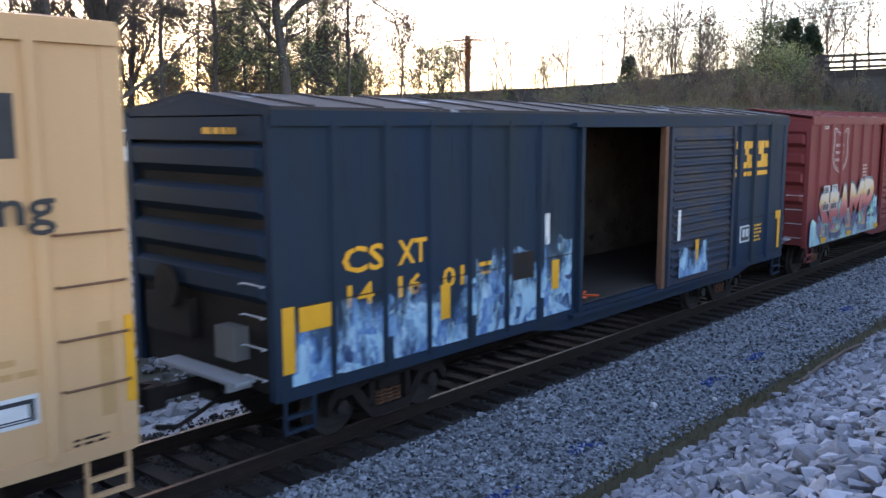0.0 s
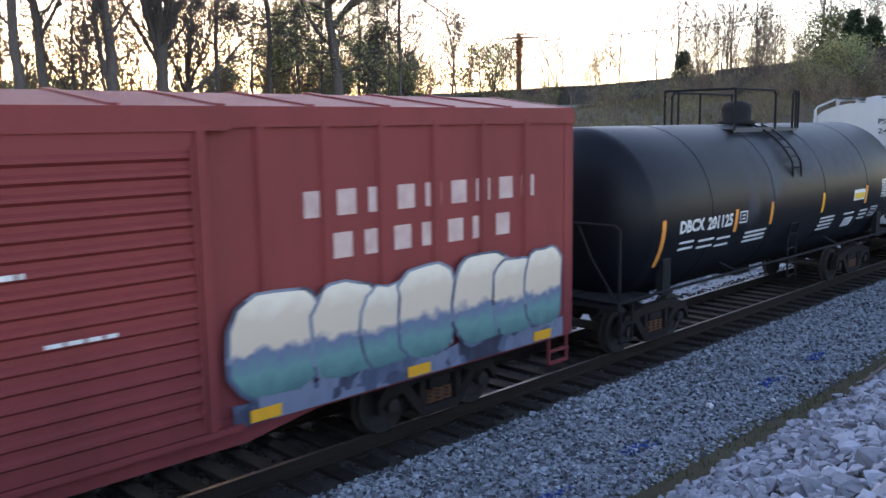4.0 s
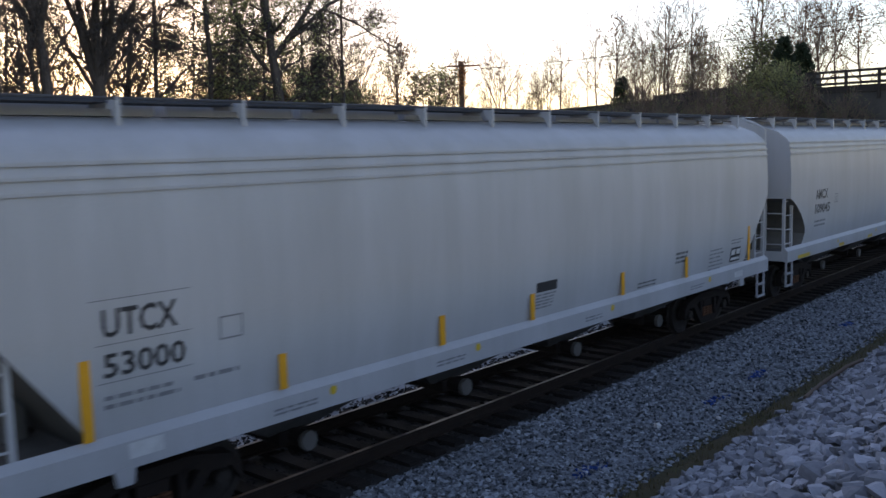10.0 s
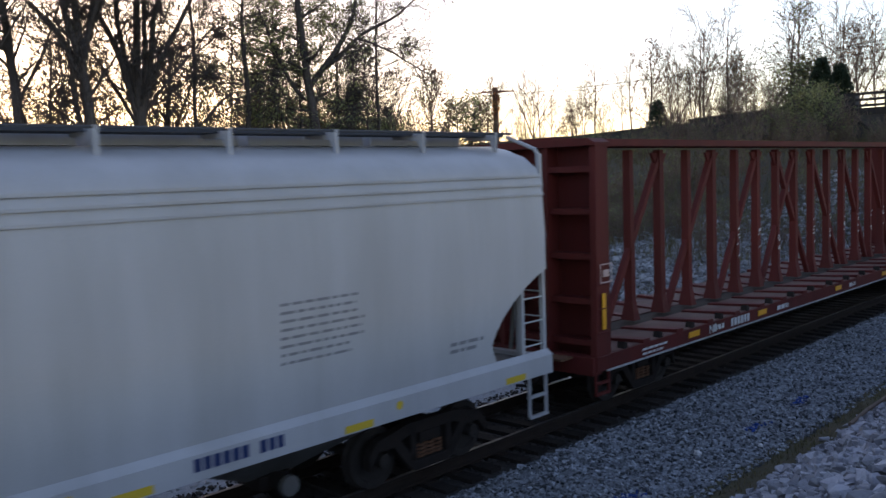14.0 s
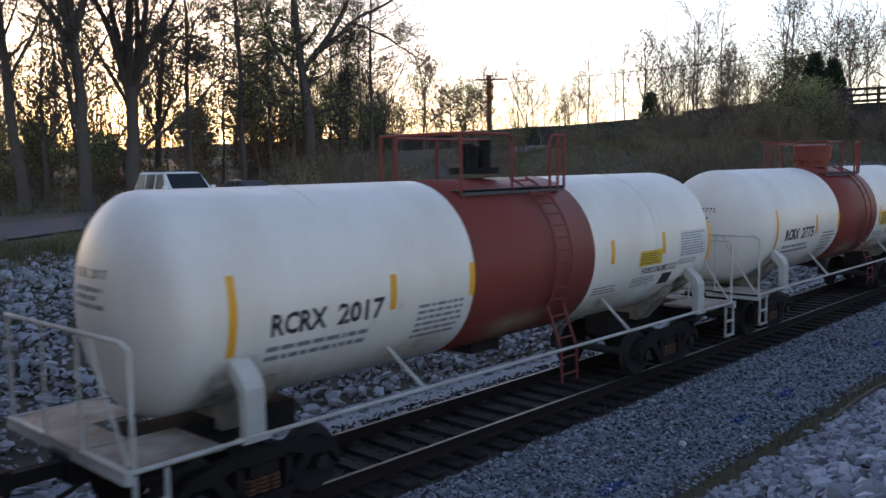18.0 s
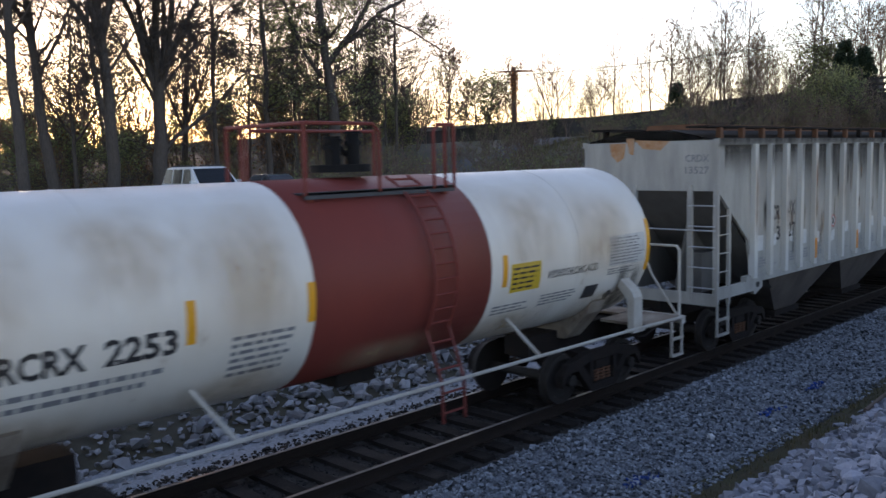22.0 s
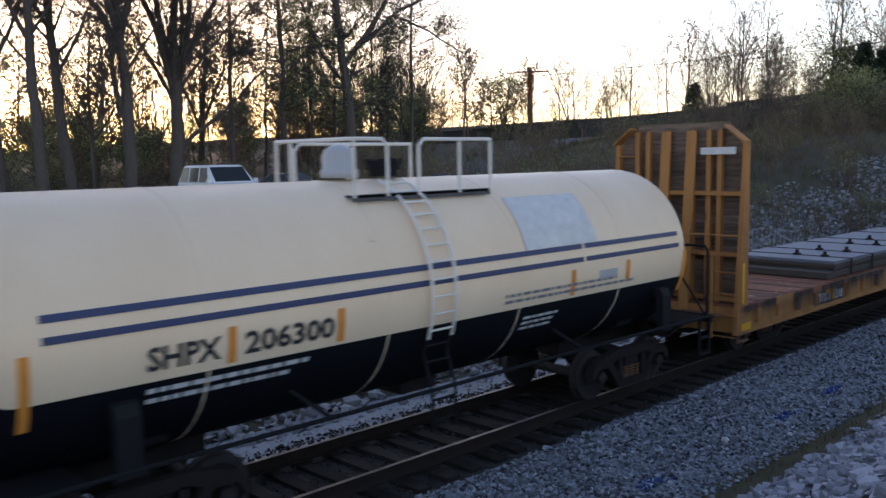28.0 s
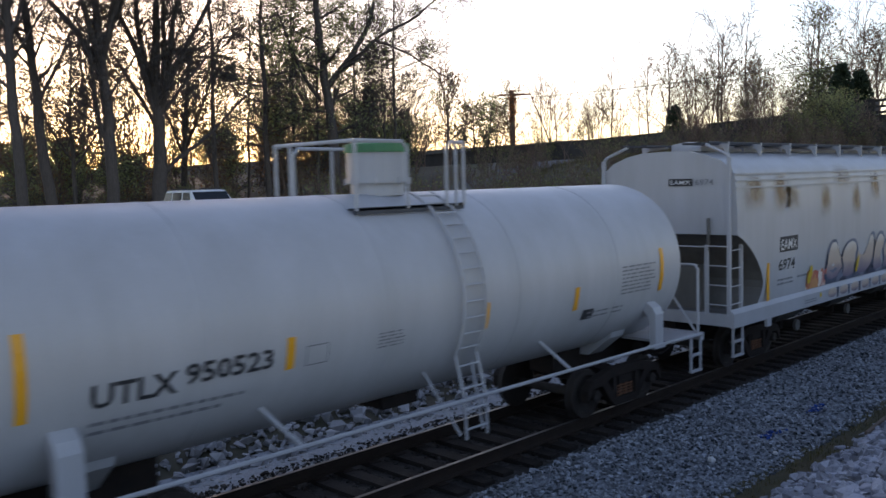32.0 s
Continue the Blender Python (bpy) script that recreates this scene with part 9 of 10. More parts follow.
def conifer(x, y, h, seed):
    rnd = random.Random(seed)
    root = new("conifer")
    root.matrix_basis = pose(x, y, ground_z(x, y))
    tagged(root, "dark green conifer with drooping tiers of needles", "tree", "thicket on the embankment")
    bm = bmesh.new()
    bm_cyl(bm, (0, 0, -0.2), (0, 0, h), 0.16, 8, 0.02)
    part("trunk", bm, "bark", root)
    V, F = [], []
    z = 0.5
    while z < h:
        r = (h - z) / h * h * 0.38 + 0.35
        for k in range(9):
            a = rnd.random() * 6.283
            for j in range(14):
                f = (j + 0.5) / 14
                c = Vector((math.cos(a) * r * f, math.sin(a) * r * f, z - f * f * r * 0.25 + rnd.gauss(0, 0.14)))
                for _ in range(3):
                    u = Vector((rnd.gauss(math.cos(a), 0.7), rnd.gauss(math.sin(a), 0.7), rnd.gauss(-0.2, 0.4))).normalized() * rnd.uniform(0.2, 0.42)
                    w = u.orthogonal().normalized() * 0.075
                    b = len(V)
                    V += [c - w, c + w, c + u]
                    F.append((b, b + 1, b + 2))
        z += 0.28
    me = bpy.data.meshes.new("crown")
    me.from_pydata([tuple(v) for v in V], [], F)
    me.materials.append(M["leaf_dark"])
    part("crown", me, "", root)


conifer(81, 29.9, 5.0, 3)
conifer(83, 29.0, 4.6, 4)
conifer(82, 47.0, 3.0, 5)
for b, x, k, s in ((2.47, 82, "bushy_b", 1.15), (2.54, 84, "bushy_b", 1.3), (2.62, 84, "bushy_b", 1.2), (2.50, 78, "bushy_a", 0.95), (2.42, 77, "bushy_b", 0.9), (2.58, 74, "bushy_a", 1.0), (2.66, 70, "bushy_a", 0.9), (2.52, 70, "bushy_b", 0.9), (2.75, 68, "bushy_a", 0.8), (2.35, 72, "bushy_a", 0.7)):
    plant(k, x, x / b, s, b * 321, 0, "thicket on the embankment")


# shrubs and stems on the slope
def shrub_mesh(seed, h, stems, leaf, keep, per=3):
    w = Wood(seed)
    for k in range(stems):
        a = w.rnd.random() * 6.283
        w.branch(Vector((w.rnd.gauss(0, 0.3), w.rnd.gauss(0, 0.3), -0.1)), Vector((0.35 * math.cos(a), 0.35 * math.sin(a), 1)), h * w.rnd.uniform(0.6, 1.1), 0.022, 0,
                 [(4, 3, 5, 0.5, 0.03, 0.09, 0.45), (2, 3, 3, 0.5, 0.03, 0.14, 0.5, 0.2), (1, 3, 0, 0, 0, 0.2, 0, 0.2)])
    return w.mesh("stem", "bark_warm", 0), w.mesh("branchwork", "bark_warm", 1), w.leaves("foliage", per + 1, 0.05, 0.14, leaf, keep)


SHRUBS = [shrub_mesh(31, 2.3, 8, "leaf_yellow", 0.8), shrub_mesh(32, 1.7, 9, "leaf_spring", 0.9), shrub_mesh(33, 2.6, 7, "leaf_yellow", 0.35), shrub_mesh(34, 1.4, 10, "leaf_rust", 0.15, 2), shrub_mesh(35, 2.0, 9, "leaf_spring", 0.5)]


def shrub(x, y, k, s, turn):
    root = new("shrub")
    root.matrix_basis = pose(x, y, ground_z(x, y) - 0.05, 0, 0, turn) @ Matrix.Diagonal((s, s, s, 1))
    tagged(root, ("yellow-green budding shrub on the slope", "green leafy shrub on the slope", "tall thin-stemmed shrub in bud", "low tangle of bare brown stems", "half-leafed shrub on the slope")[k], "shrub", "shrubs on the slope")
    for nm, me in zip(("stem", "branchwork", "foliage"), SHRUBS[k]):
        part(nm, me, "", root)


rs = random.Random(41)
for i in range(160):
    x = 21 + 58 * rs.random() ** 1.1
    lo = max(19.5, bank_top(x) * 0.62 + 1.5 - max(0, x - 34) * 0.18)
    y = lo + (rs.random() ** 1.4) * 26
    if y > bank_top(x) - 1.5 and x < 30:
        continue
    if 0.52 < x / y < 0.74 and y > 25:
        continue
    k = rs.choice([0, 1, 2, 3, 3, 4, 2, 0])
    shrub(x, y, k, rs.uniform(0.7, 1.35), rs.uniform(0, 360))
for i in range(74):
    x = rs.uniform(34, 84)
    y = rs.uniform(15.5, 29) if i % 3 else rs.uniform(19, 25)
    shrub(x, y, rs.choice([0, 1, 3, 3, 4, 2]), rs.uniform(0.5, 1.05), rs.uniform(0, 360))
for i in range(48):
    x = rs.uniform(1, 26)
    shrub(x, bank_top(x) - rs.uniform(0.3, 5.5), rs.choice([3, 3, 4, 3, 1]), rs.uniform(0.18, 0.45), rs.uniform(0, 360))
for i in range(16):
    y = rs.uniform(46, 62)
    shrub(rs.uniform(0.3, 0.95) * y, y, rs.choice([1, 4, 3, 0]), rs.uniform(0.6, 1.1), rs.uniform(0, 360))


def blades(name, spots, h, material, label):
    """Tufts of dry grass and weeds, joined."""
    rnd = random.Random(51)
    V, F = [], []
    for x, y, s in spots:
        z = ground_z(x, y)
        for _ in range(9):
            a, l = rnd.random() * 6.283, h * s * rnd.uniform(0.5, 1.2)
            bx, by = x + rnd.gauss(0, 0.12), y + rnd.gauss(0, 0.12)
            b = len(V)
            dx, dy = math.cos(a) * 0.012, math.sin(a) * 0.012
            V += [(bx - dy, by + dx, z - 0.03), (bx + dy, by - dx, z - 0.03), (bx + math.cos(a) * l * 0.35, by + math.sin(a) * l * 0.35, z + l)]
            F.append((b, b + 1, b + 2))
    me = bpy.data.meshes.new(name)
    me.from_pydata(V, [], F)
    me.materials.append(M[material])
    tagged(new(name, me), label, "grass", kind="stuff")


rg = random.Random(61)
spots = []
for i in range(5200):
    x = rg.uniform(-2, 70)
    yb = bank_top(x)
    y = yb - 0.6 - abs(rg.gauss(0, 1)) * 1.8 if x < 24 else yb * 0.62 + rg.uniform(-2, 18)
    if y > 17:
        spots.append((x, y, rg.uniform(0.25, 0.6) if x < 19 else rg.uniform(0.6, 1.2)))
for i in range(2600):
    spots.append((rg.uniform(32, 84), rg.uniform(15, 30), rg.uniform(0.6, 1.2)))
blades("dry_grass", spots, 0.55, "dry_grass", "dry grass and weeds along the top of the bank")
spots = [(rg.uniform(4, 40), rg.gauss(5.45, 0.16), rg.uniform(0.3, 0.8)) for i in range(700)]
blades("ditch_grass", spots, 0.16, "dry_grass", "short dry grass in the ditch")
spots = []
for i in range(900):
    y = rg.uniform(42, 80)
    spots.append((rg.uniform(0.25, 0.95) * y, y, rg.uniform(0.8, 1.6)))
blades("wood_grass", spots, 0.6, "dry_grass", "thin dry grass under the trees")

# ---- wing wall, timber platform, pole and wires ----
M["concrete"] = surface("dark_stained_concrete", (0.10, 0.09, 0.082), 0.9, 0, (0.055, 0.048, 0.043), 0.8, 0.5, (1, 1, 0.4), 0.2, 8, 0.3, 10)
M["timber"] = surface("dark_old_timber", (0.055, 0.042, 0.035), 0.85, 0, (0.03, 0.026, 0.024), 0.7, 2, (1, 4, 1), 0.2, 20, 0.3, 20)
M["pole_wood"] = surface("weathered_pole", (0.26, 0.12, 0.07), 0.85, 0, (0.08, 0.055, 0.04), 0.7, 2, (4, 4, 0.5), 0.2, 20, 0.3, 20)
wall = new("retaining_wall")
tagged(wall, "dark stained concrete wing wall of the overbridge", "wall", kind="structure")
for ya, yb, za, zb in ((88, 70, 7.3, 7.7), (70, 55, 7.7, 8.1), (55, 42.3, 8.1, 8.55), (42.2, 36, 8.9, 9.15), (36, 31, 9.15, 9.45), (31, 26.5, 9.45, 9.8)):
    bm = bmesh.new()
    low = 5.2
    bm_loft(bm, [[(79.6, ya, low), (80.4, ya, low), (80.4, ya, za), (79.6, ya, za)], [(79.6, yb, low), (80.4, yb, low), (80.4, yb, zb), (79.6, yb, zb)]])
    part("wall_panel", bm, "concrete", wall)
    bm = bmesh.new()
    bm_loft(bm, [[(79.45, ya, za), (80.5, ya, za), (80.5, ya, za + 0.12), (79.45, ya, za + 0.12)], [(79.45, yb, zb), (80.5, yb, zb), (80.5, yb, zb + 0.12), (79.45, yb, zb + 0.12)]])
    part("coping", bm, "concrete", wall)
bridge = new("overbridge")
tagged(bridge, "dark timber and steel overbridge with plain railings on concrete piers", "bridge", kind="structure")
box_part("deck_girder", (78.8, 84.0, 2.0, 27.5, 8.15, 8.75), "timber", bridge)
box_part("abutment", (78.9, 84.2, 20.3, 26.6, 1.5, 8.15), "concrete", bridge)
for y in [3 + 2.6 * i for i in range(10)]:
    box_part("railing_post", (78.7, 78.9, y - 0.12, y + 0.12, 7.6, 10.05), "timber", bridge)
for z in (8.95, 9.45, 9.95):
    box_part("railing_board", (78.72, 78.86, 2.0, 27.5, z - 0.11, z + 0.11), "timber", bridge)
bm = bmesh.new()
bm_prism(bm, [(26.4, 8.4), (26.8, 8.4), (24.2, 5.6), (23.9, 5.8)], 78.4, 78.7, "yz")
part("raking_brace", bm, "timber", bridge)
px, py = 80.0, 67.4
pole = new("utility_pole")
pole.matrix_basis = pose(px, py, ground_z(px, py), 0, 0, -50)
tagged(pole, "weathered wooden utility pole with a single crossarm", "pole")
bm = bmesh.new()
bm_cyl(bm, (0, 0, -0.5), (0, 0, 8.9), 0.36, 12, 0.29)
part("shaft", bm, "pole_wood", pole)
box_part("crossarm", (-1.7, 2.2, -0.42, -0.28, 8.20, 8.42), "pole_wood", pole)
# creeper on the pole: the sun's orange is put into the leaf colour
rp = random.Random(71)
V, F = [], []
for k in range(170):
    a, z = rp.random() * 6.283, 5.6 + 2.6 * rp.random()
    c, u = Vector((math.cos(a) * rp.uniform(0.3, 0.55), math.sin(a) * rp.uniform(0.3, 0.55), z)), Vector((rp.gauss(0, 1), rp.gauss(0, 1), rp.gauss(0, 1))).normalized() * 0.14
    w = u.orthogonal() * 0.55
    V += [c - u, c + w, c + u, c - w]
    F.append((len(V) - 4, len(V) - 3, len(V) - 2, len(V) - 1))
me = bpy.data.meshes.new("creeper")
me.from_pydata([tuple(v) for v in V], [], F)
me.materials.append(M["leaf_orange"])
part("creeper", me, "", pole, "russet dead creeper round the pole, sunlight put into its orange")
for x in (-1.4, -0.7, 0.7, 1.4):
    bm = bmesh.new()
    bm_cyl(bm, (x, -0.35, 8.42), (x, -0.35, 8.66), 0.06, 8, 0.04)
    part("insulator", bm, "galv", pole)
for k, (dx, z1) in enumerate(((-1.0, 15.6), (0.0, 16.2), (1.0, 15.2))):
    bm = bmesh.new()
    pts = [(px + dx, py + (4 - py) * i / 20, 13.5 + (z1 - 13.5) * i / 20 - 1.1 * math.sin(math.pi * i / 20)) for i in range(21)]
    bm_loft(bm, [ring(p, (0, 1, 0), 0.022, 4) for p in pts])
    wire = part("overhead_wire", bm, "black")
    tagged(wire, "thin dark overhead wire along the embankment", "wire", "overhead wires")


# ---- parked vehicles on the road ----
M["car_white"] = surface("white_car_paint", (0.70, 0.71, 0.72), 0.25, 0, (0.62, 0.62, 0.62), 0.3, 2, (1, 1, 1), 0.02, 60, 0, 20, spec=0.6)
M["car_grey"] = surface("dark_grey_car_paint", (0.06, 0.062, 0.068), 0.25, 0.3, (0.05, 0.05, 0.055), 0.3, 2, (1, 1, 1), 0.02, 60, 0, 20, spec=0.6)
M["tan_trim"] = surface("tan_lower_trim", (0.15, 0.125, 0.10), 0.5, 0, (0.12, 0.10, 0.08), 0.3, 2)
M["rubber"] = surface("black_rubber", (0.02, 0.02, 0.02), 0.8)
M["chrome"] = surface("bright_metal_rim", (0.5, 0.5, 0.5), 0.25, 0.9)
M["lamp"] = surface("clear_headlamp", (0.7, 0.7, 0.68), 0.1, 0, spec=0.8)
gm = bpy.data.materials.new("dark_window_glass")
gm.use_nodes = True
gb = gm.node_tree.nodes["Principled BSDF"]
gb.inputs["Base Color"].default_value, gb.inputs["Roughness"].default_value, gb.inputs["Specular IOR Level"].default_value = (0.012, 0.014, 0.016, 1), 0.12, 0.35
M["window"] = gm


def vehicle(name, label, L, W, belt, roof, hood, cab, paint, lower, wheel_r, z0=0.35):
    """A car with its nose towards +x; cab = (screen foot, screen head, rear head, rear foot)."""
    car = new(name)
    tagged(car, label, "car", "parked cars")
    h = L / 2
    prof = [(-h, z0 + 0.15), (-h + 0.04, belt - 0.05), (-h + 0.1, belt), (cab[0], belt), (cab[0] + 0.25, hood + 0.06), (h - 0.25, hood - 0.05), (h - 0.04, hood - 0.18), (h, z0 + 0.25), (h - 0.05, z0), (-h + 0.05, z0)]
    bm = bmesh.new()
    rows = []
    for y, k in ((-W / 2 + 0.05, 0.97), (-W / 2, 1.0), (W / 2, 1.0), (W / 2 - 0.05, 0.97)):
        rows.append([(x * k, y if k == 1.0 else y - math.copysign(0.0, y), z) for x, z in prof])
    bm_loft(bm, [rows[1], rows[2]])
    bmesh.ops.recalc_face_normals(bm, faces=bm.faces)
    bmesh.ops.bevel(bm, geom=bm.edges[:], offset=0.07, segments=3, affect="EDGES", profile=0.5)
    body = part("body", bm, paint, car)
    s0, s1, r1, r0 = cab
    bm = bmesh.new()
    bm_loft(bm, [[(s0, -W / 2 + 0.02, belt), (s0, W / 2 - 0.02, belt), (r0, W / 2 - 0.02, belt), (r0, -W / 2 + 0.02, belt)],
                 [(s1, -W / 2 + 0.16, roof - 0.05), (s1, W / 2 - 0.16, roof - 0.05), (r1, W / 2 - 0.16, roof - 0.05), (r1, -W / 2 + 0.16, roof - 0.05)],
                 [(s1 - 0.15, -W / 2 + 0.3, roof), (s1 - 0.15, W / 2 - 0.3, roof), (r1 + 0.15, W / 2 - 0.3, roof), (r1 + 0.15, -W / 2 + 0.3, roof)]])
    bmesh.ops.recalc_face_normals(bm, faces=bm.faces)
    bmesh.ops.bevel(bm, geom=bm.edges[:], offset=0.04, segments=2, affect="EDGES", profile=0.5)
    part("cabin", bm, paint, car)

    def pane(q0, q1, q2, q3, out):
        bm = bmesh.new()
        vs = [Vector(q) + Vector(out) for q in (q0, q1, q2, q3)]
        bm.faces.new([bm.verts.new(v) for v in vs])
        bm.faces.new([bm.verts.new(v - Vector(out) * 0.4) for v in reversed(vs)])
        part("window", bm, "window", car)

    zb, zt = belt + 0.04, roof - 0.10
    yb, yt = W / 2 - 0.03, W / 2 - 0.15
    f = lambda a, b, k: a + (b - a) * k
    pane((f(s0, s1, 0.1), -yb + 0.12, zb), (f(s0, s1, 0.1), yb - 0.12, zb), (f(s0, s1, 0.92), yt - 0.06, zt), (f(s0, s1, 0.92), -yt + 0.06, zt), (0.02, 0, 0.02))
    pane((r0, yb - 0.14, zb), (r0, -yb + 0.14, zb), (f(r0, r1, 0.92), -yt + 0.08, zt), (f(r0, r1, 0.92), yt - 0.08, zt), (-0.02, 0, 0.02))
    cuts = [f(s0, r0, k) for k in (0.16, 0.40, 0.44, 0.68, 0.72, 0.96)]
    for sy in (-1, 1):
        for a, b in zip(cuts[::2], cuts[1::2]):
            ka, kb = max(0, (a - s1) / 1.0) * 0.0, 0.0
            pane((a, sy * yb, zb), (b, sy * yb, zb), (max(min(b, s1 - 0.05), r1 + 0.05), sy * yt, zt), (max(min(a, s1 - 0.05), r1 + 0.08), sy * yt, zt), (0, sy * 0.02, 0))
        if lower:
            box_part("lower_trim", (-h + 0.1, h - 0.1, *sorted((sy * (W / 2 - 0.02), sy * (W / 2 + 0.03))), z0 + 0.02, z0 + 0.22), lower, car)
        for wx in (-L * 0.29, L * 0.33):
            bm = bmesh.new()
            bm_cyl(bm, (wx, sy * (W / 2 - 0.22), wheel_r), (wx, sy * (W / 2 + 0.015), wheel_r), wheel_r, 20)
            wh = part("wheel", bm, "rubber", car)
            bm = bmesh.new()
            bm_cyl(bm, (wx, sy * (W / 2 + 0.0), wheel_r), (wx, sy * (W / 2 + 0.03), wheel_r), wheel_r * 0.62, 16, wheel_r * 0.5)
            part("rim", bm, "chrome", wh)
            bm = bmesh.new()
            bm_cyl(bm, (wx, sy * (W / 2 - 0.05), wheel_r + 0.04), (wx, sy * (W / 2 + 0.008), wheel_r + 0.04), wheel_r * 1.18, 20)
            part("wheel_arch", bm, lower or "rubber", car)
        box_part("headlamp", (h - 0.16, h + 0.015, *sorted((sy * (W / 2 - 0.42), sy * (W / 2 - 0.04))), hood - 0.36, hood - 0.17), "lamp", car)
        box_part("mirror", (s0 - 0.25, s0 - 0.1, *sorted((sy * W / 2, sy * (W / 2 + 0.2))), belt, belt + 0.18), paint, car)
    box_part("grille", (h - 0.14, h + 0.02, -W / 2 + 0.44, W / 2 - 0.44, hood - 0.48, hood - 0.17), "ink", car)
    for k in range(3):
        box_part("grille_bar", (h - 0.1, h + 0.035, -W / 2 + 0.46, W / 2 - 0.46, hood - 0.44 + k * 0.09, hood - 0.41 + k * 0.09), "chrome", car)
    box_part("bumper", (h - 0.12, h + 0.07, -W / 2 + 0.02, W / 2 - 0.02, z0, z0 + 0.24), lower or paint, car)
    box_part("number_plate", (h + 0.07, h + 0.085, -0.16, 0.16, z0 + 0.08, z0 + 0.2), "chalk", car)
    if name == "suv":
        for sy in (-1, 1):
            box_part("roof_rack", (r1 + 0.2, s1 - 0.2, sy * (W / 2 - 0.32) - 0.02, sy * (W / 2 - 0.32) + 0.02, roof + 0.01, roof + 0.07), "ink", car)
    return car


suv = vehicle("suv", "white sport utility car with tan lower trim parked on the road", 5.2, 2.0, 1.16, 1.93, 1.10, (1.15, 0.35, -2.15, -2.5), "car_white", "tan_trim", 0.39)
sedan = vehicle("sedan", "dark grey sedan parked beyond the white car", 4.8, 1.8, 0.92, 1.42, 0.88, (0.75, 0.05, -1.2, -2.0), "car_grey", None, 0.32, 0.25)
van = vehicle("pickup", "white car half hidden at the roadside", 5.2, 1.95, 1.10, 1.80, 1.08, (0.95, 0.35, -1.2, -1.6), "car_white", None, 0.38)
for v, x, y, turn in ((suv, 20.0, 34.7, -94), (sedan, 27.1, 39.5, -88), (van, 8.45, 32.4, -10)):
    v.matrix_basis = pose(x, y, 2.07, 0, 0, turn)
# blue barrels of litter among the shrubs
for i, (x, y) in enumerate(((33.0, 34.5), (33.8, 35.2), (35.0, 36.0))):
    tarp = new("tarpaulin")
    tagged(tarp, "crumpled blue tarpaulin among the shrubs", "tarpaulin", "litter among the shrubs")
    tarp.matrix_basis = pose(x, y, ground_z(x, y), 0, 0, i * 50)
    V, F = [], []
    for a in range(9):
        for b in range(7):
            V.append((a * 0.16 - 0.6, 0.4 * noise.noise((a * 0.4, b * 0.4, i)), 0.25 + b * 0.2 + 0.1 * noise.noise((a * 0.5, b * 0.6, i + 9))))
    for a in range(8):
        for b in range(6):
            q = a * 7 + b
            F.append((q, q + 1, q + 8, q + 7))
    me = bpy.data.meshes.new("sheet")
    me.from_pydata(V, [], F)
    me.materials.append(M["blue_cap"])
    part("sheet", me, "", tarp)


# ---- track pieces and stones ----
bm = bmesh.new()
bm_box(bm, -0.115, 0.115, -1.3, 1.3, -0.36, -0.187)
TIE = mesh_of("tie", bm, "tie")
bm = bmesh.new()
for s in (-1, 1):
    bm_box(bm, -0.09, 0.09, s * 0.7525 - 0.17, s * 0.7525 + 0.17, -0.187, -0.178)
PLATES = mesh_of("tie_plate", bm, "rail_side")
track = new("track_ties")
tagged(track, "dark creosoted timber ties with steel plates", "ties", kind="structure")
for i in range(190):
    x = -6 + i * 0.52
    t = part("tie", TIE, "", track)
    t.matrix_basis = pose(x + RND.uniform(-0.03, 0.03), TRACK_Y + RND.uniform(-0.05, 0.05), RND.uniform(-0.012, 0.004), 0, 0, RND.uniform(-1.0, 1.0))
    if i < 110:
        part("tie_plate", PLATES, "", t)

# ballast grains: bright shoulder, dark bed
rb = np.random.RandomState(5)
spots = []
for k in range(40000):
    x = 3.5 + 40 * rb.rand() ** 1.7 if k % 9 else -9 + 12.5 * rb.rand()
    y = rb.uniform(5.65, 8.1)
    s = rb.uniform(0.02, 0.05)
    spots.append((x, y, ground_z(x, y) + 0.02 + rb.uniform(-0.005, 0.03), s))
scatter("ballast_stones", spots, CHIPS, "ballast", "grey crushed stones on the shoulder", "ballast", 6)
spots = []
for k in range(16000):
    x = 2.0 + 38 * rb.rand() ** 1.6
    y = rb.uniform(8.2, 11.3)
    s = rb.uniform(0.018, 0.042)
    spots.append((x, y, ground_z(x, y) + 0.02 + rb.uniform(-0.01, 0.025), s))
scatter("track_stones", spots, CHIPS, "trackbed", "dark oily stones between the ties", "ballast", 7)
PAINTED = ((10.2, 6.4), (14.4, 6.45), (8.05, 6.3), (16.5, 6.5), (22.3, 6.6), (29.5, 6.8), (38.0, 6.9))
spots = []
for cx, cy in PAINTED:
    for k in range(34):
        x, y = cx + rb.normal(0, 0.16), cy + rb.normal(0, 0.045)
        spots.append((x, y, ground_z(x, y) + 0.045, rb.uniform(0.025, 0.045)))
scatter("painted_stones", spots, CHIPS, "blue_spray", "ballast stones marked with blue spray paint", "ballast", 8)
for x, y, s in ((12.45, 6.52, 0.09), (13.6, 6.0, 0.06)):
    bm = bmesh.new()
    bmesh.ops.create_icosphere(bm, subdivisions=1, radius=s)
    ob = part("white_stone", bm, "chalk")
    ob.matrix_basis = pose(x, y, ground_z(x, y) + 0.05, 20, 10, 35) @ Matrix.Diagonal((1.4, 0.8, 0.7, 1))
    tagged(ob, "single pale stone lying on the ballast", "stone")

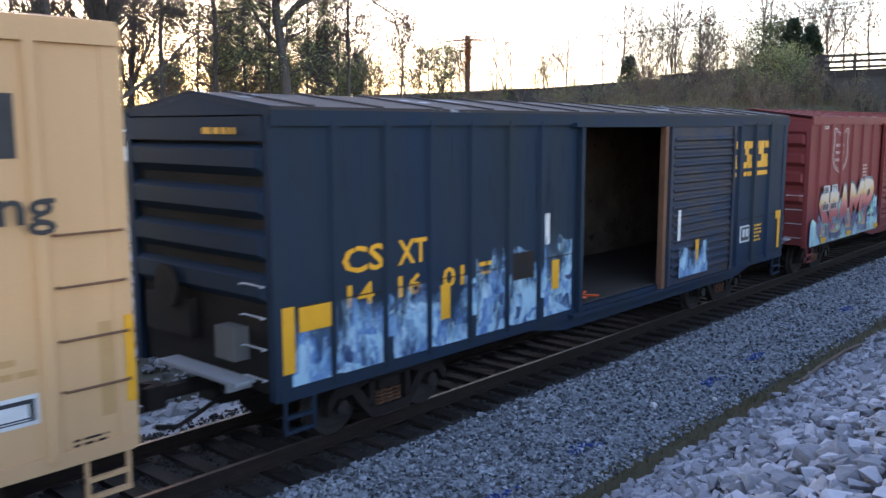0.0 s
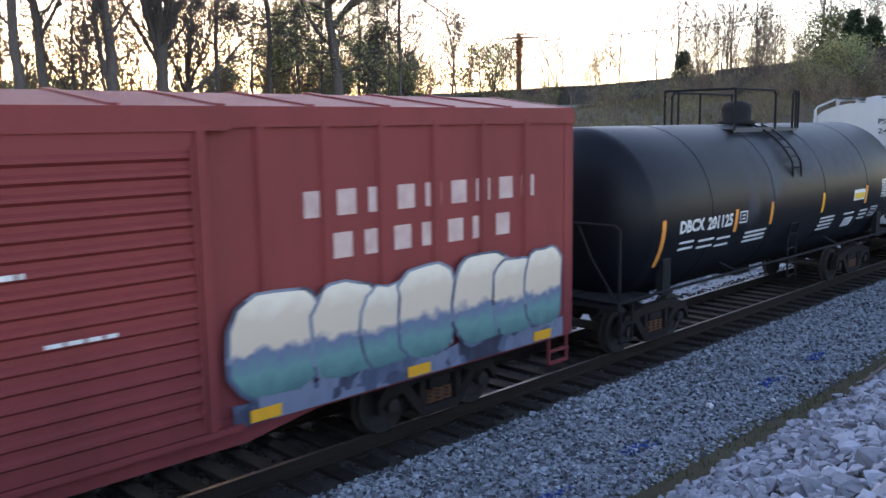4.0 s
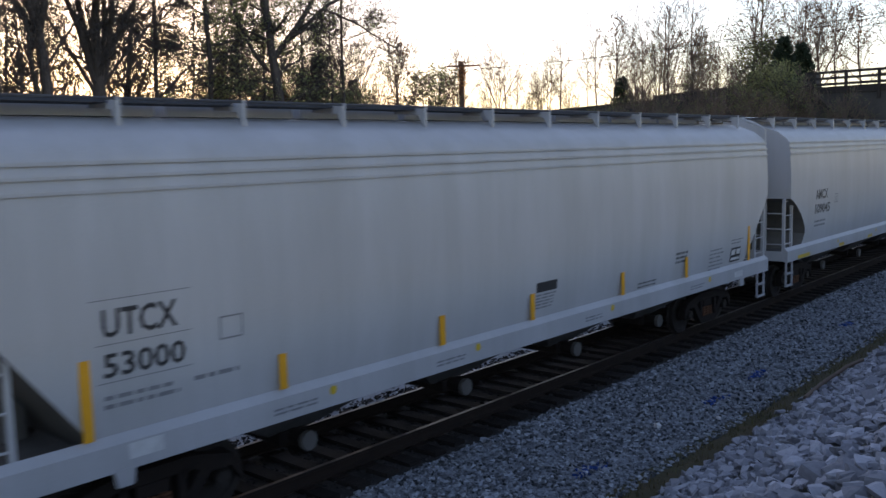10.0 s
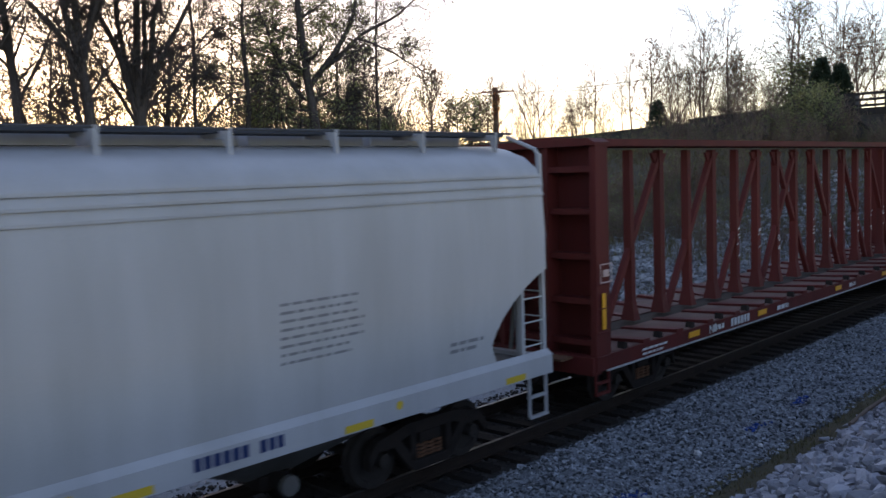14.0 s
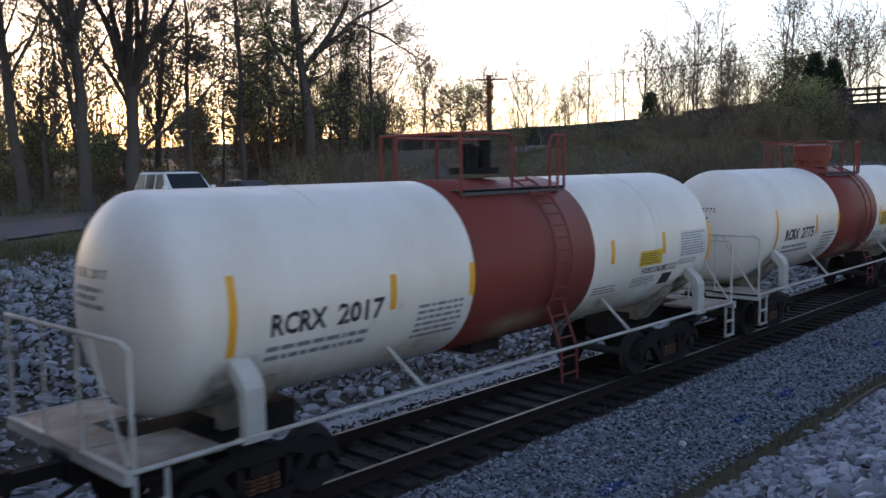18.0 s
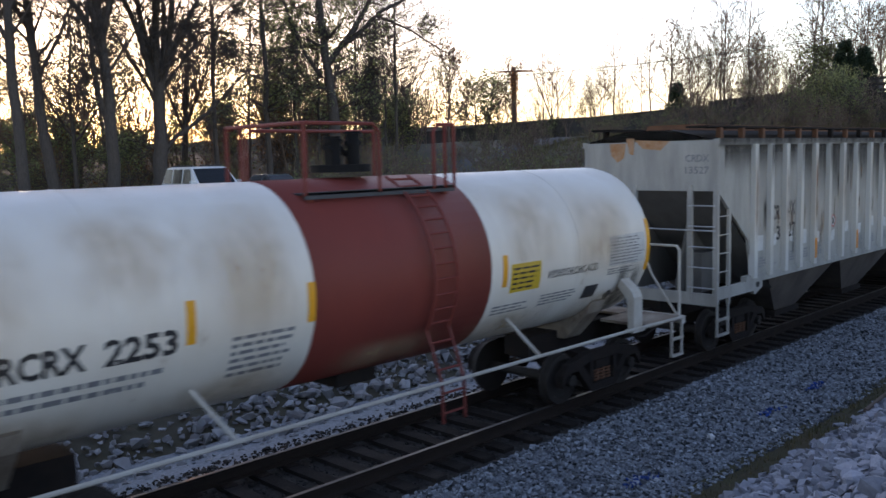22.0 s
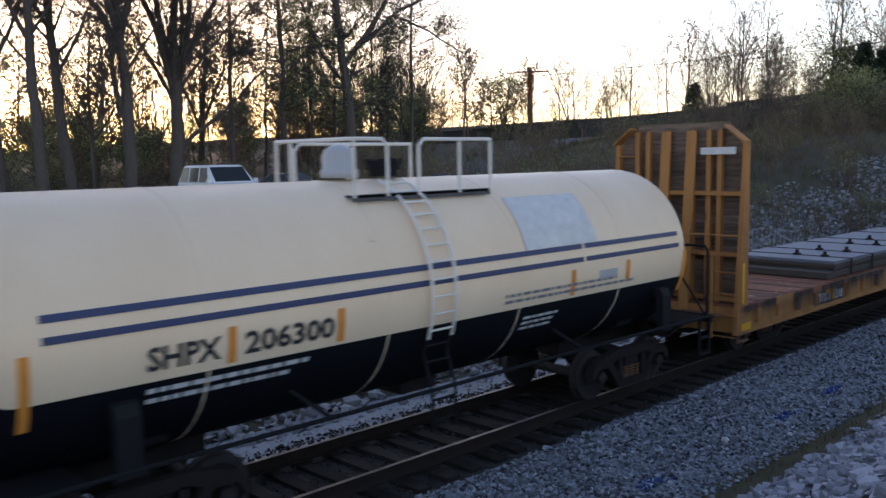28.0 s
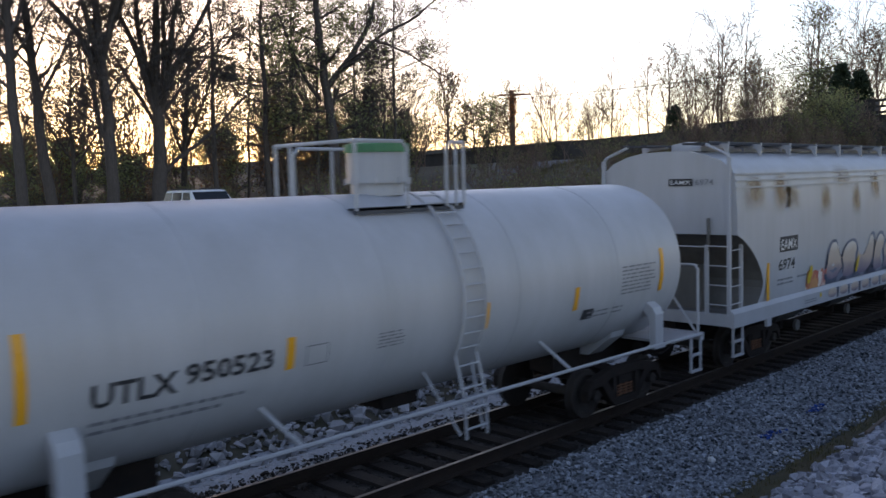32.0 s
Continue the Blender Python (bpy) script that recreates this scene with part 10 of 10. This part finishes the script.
# near stone bank: the closest blocks are pieces of their own
bank = new("stone_bank")
tagged(bank, "bank of broken pale limestone blocks", "stone bank", kind="structure")
SHARED = []
for k, (vs, fs) in enumerate(ROCKS):
    me = bpy.data.meshes.new("stone")
    me.from_pydata(vs.tolist(), [], fs.tolist())
    me.materials.append(M["riprap_piece"])
    SHARED.append(me)
spots = near_spots(13000, 11, 3.2, 42, 0.6, 5.25, 0.03, 0.10)
spots += near_spots(2200, 18, -9, 3.4, 0.6, 5.25, 0.04, 0.12)
spots += near_spots(900, 12, 3.2, 30, 0.8, 5.2, 0.07, 0.14)
nearest = [q for q in near_spots(300, 13, 5.0, 13.0, 2.2, 5.15, 0.05, 0.12, 0.1)]
for x, y, z, s in nearest:
    ob = part("stone", SHARED[RND.randrange(len(SHARED))], "", bank)
    ob.matrix_basis = pose(x, y, z + 0.02, RND.uniform(-30, 30), RND.uniform(-30, 30), RND.uniform(0, 360)) @ Matrix.Diagonal((s, s, s, 1))
scatter("bank_stones", spots, ROCKS, "riprap", "broken pale limestone blocks on the near bank", "stones", 14)

# far stone bank
rf = np.random.RandomState(15)
spots = []
for k in range(21000):
    x = -7.0 + 78 * rf.rand() ** 1.35
    yb = bank_top(x)
    hi = yb - 2.2 if x < 24 else max(18.5, yb * 0.62 - max(0, x - 34) * 0.22)
    y = 11.9 + (hi - 11.9) * rf.rand() ** 1.1
    if noise.noise((x * 0.25, y * 0.25, 8)) > 0.38 + 0.3 * rf.rand() - (0.45 * max(0, (y - 11.9) / (hi - 11.9) - 0.55)):
        continue
    s = 0.05 + 0.12 * rf.rand() ** 2.8
    spots.append((x, y, ground_z(x, y) + s * 0.25, s))
scatter("far_bank_stones", spots, ROCKS, "riprap_far", "grey limestone blocks covering the far bank", "stones", 16)
spots = [(x, y, z, s) for x, y, z, s in [(rf.uniform(-6, 46), rf.uniform(11.5, 24), 0, rf.uniform(0.04, 0.08)) for _ in range(15000)]]
spots = [(x, y, ground_z(x, y) + 0.02, s) for x, y, z, s in spots]
scatter("far_bank_rubble", spots, CHIPS, "riprap_far", "small grey rubble between the far blocks", "stones", 17)
# a grey branch lying along the ditch
bm = bmesh.new()
bm_tube(bm, [(14.5, 4.9, ground_z(14.5, 4.9) + 0.12), (15.6, 5.0, ground_z(15.6, 5.0) + 0.16), (16.6, 4.85, ground_z(16.6, 4.85) + 0.20), (17.3, 4.8, ground_z(17.3, 4.8) + 0.15)], 0.035, 7)
tagged(part("fallen_branch", bm, "bark_warm"), "grey fallen branch lying on the stones", "branch")


# ---- what moves ----
def motions():
    for car, at in CARS:
        walk(car, [(t, pose(at - gone(t), TRACK_Y, 0)) for t in range(0, 33, 2)])
    # wheels roll while their car passes the camera
    for wheel, x, car in AXLES:
        at = next(a for c, a in CARS if c is car)
        rows = []
        seen = [k for k in range(0, 32 * 15 + 1) if 0.5 < at + x - gone(k / 15) < 34] or [0]
        for k in sorted({0, *seen, 32 * 15}):
            t = min(max(k, seen[0]), seen[-1]) / 15
            rows.append((k / 15, pose(x, 0, 0.415, 0, -math.degrees(gone(t) / 0.415), 0)))
        walk(wheel, rows)


motions()
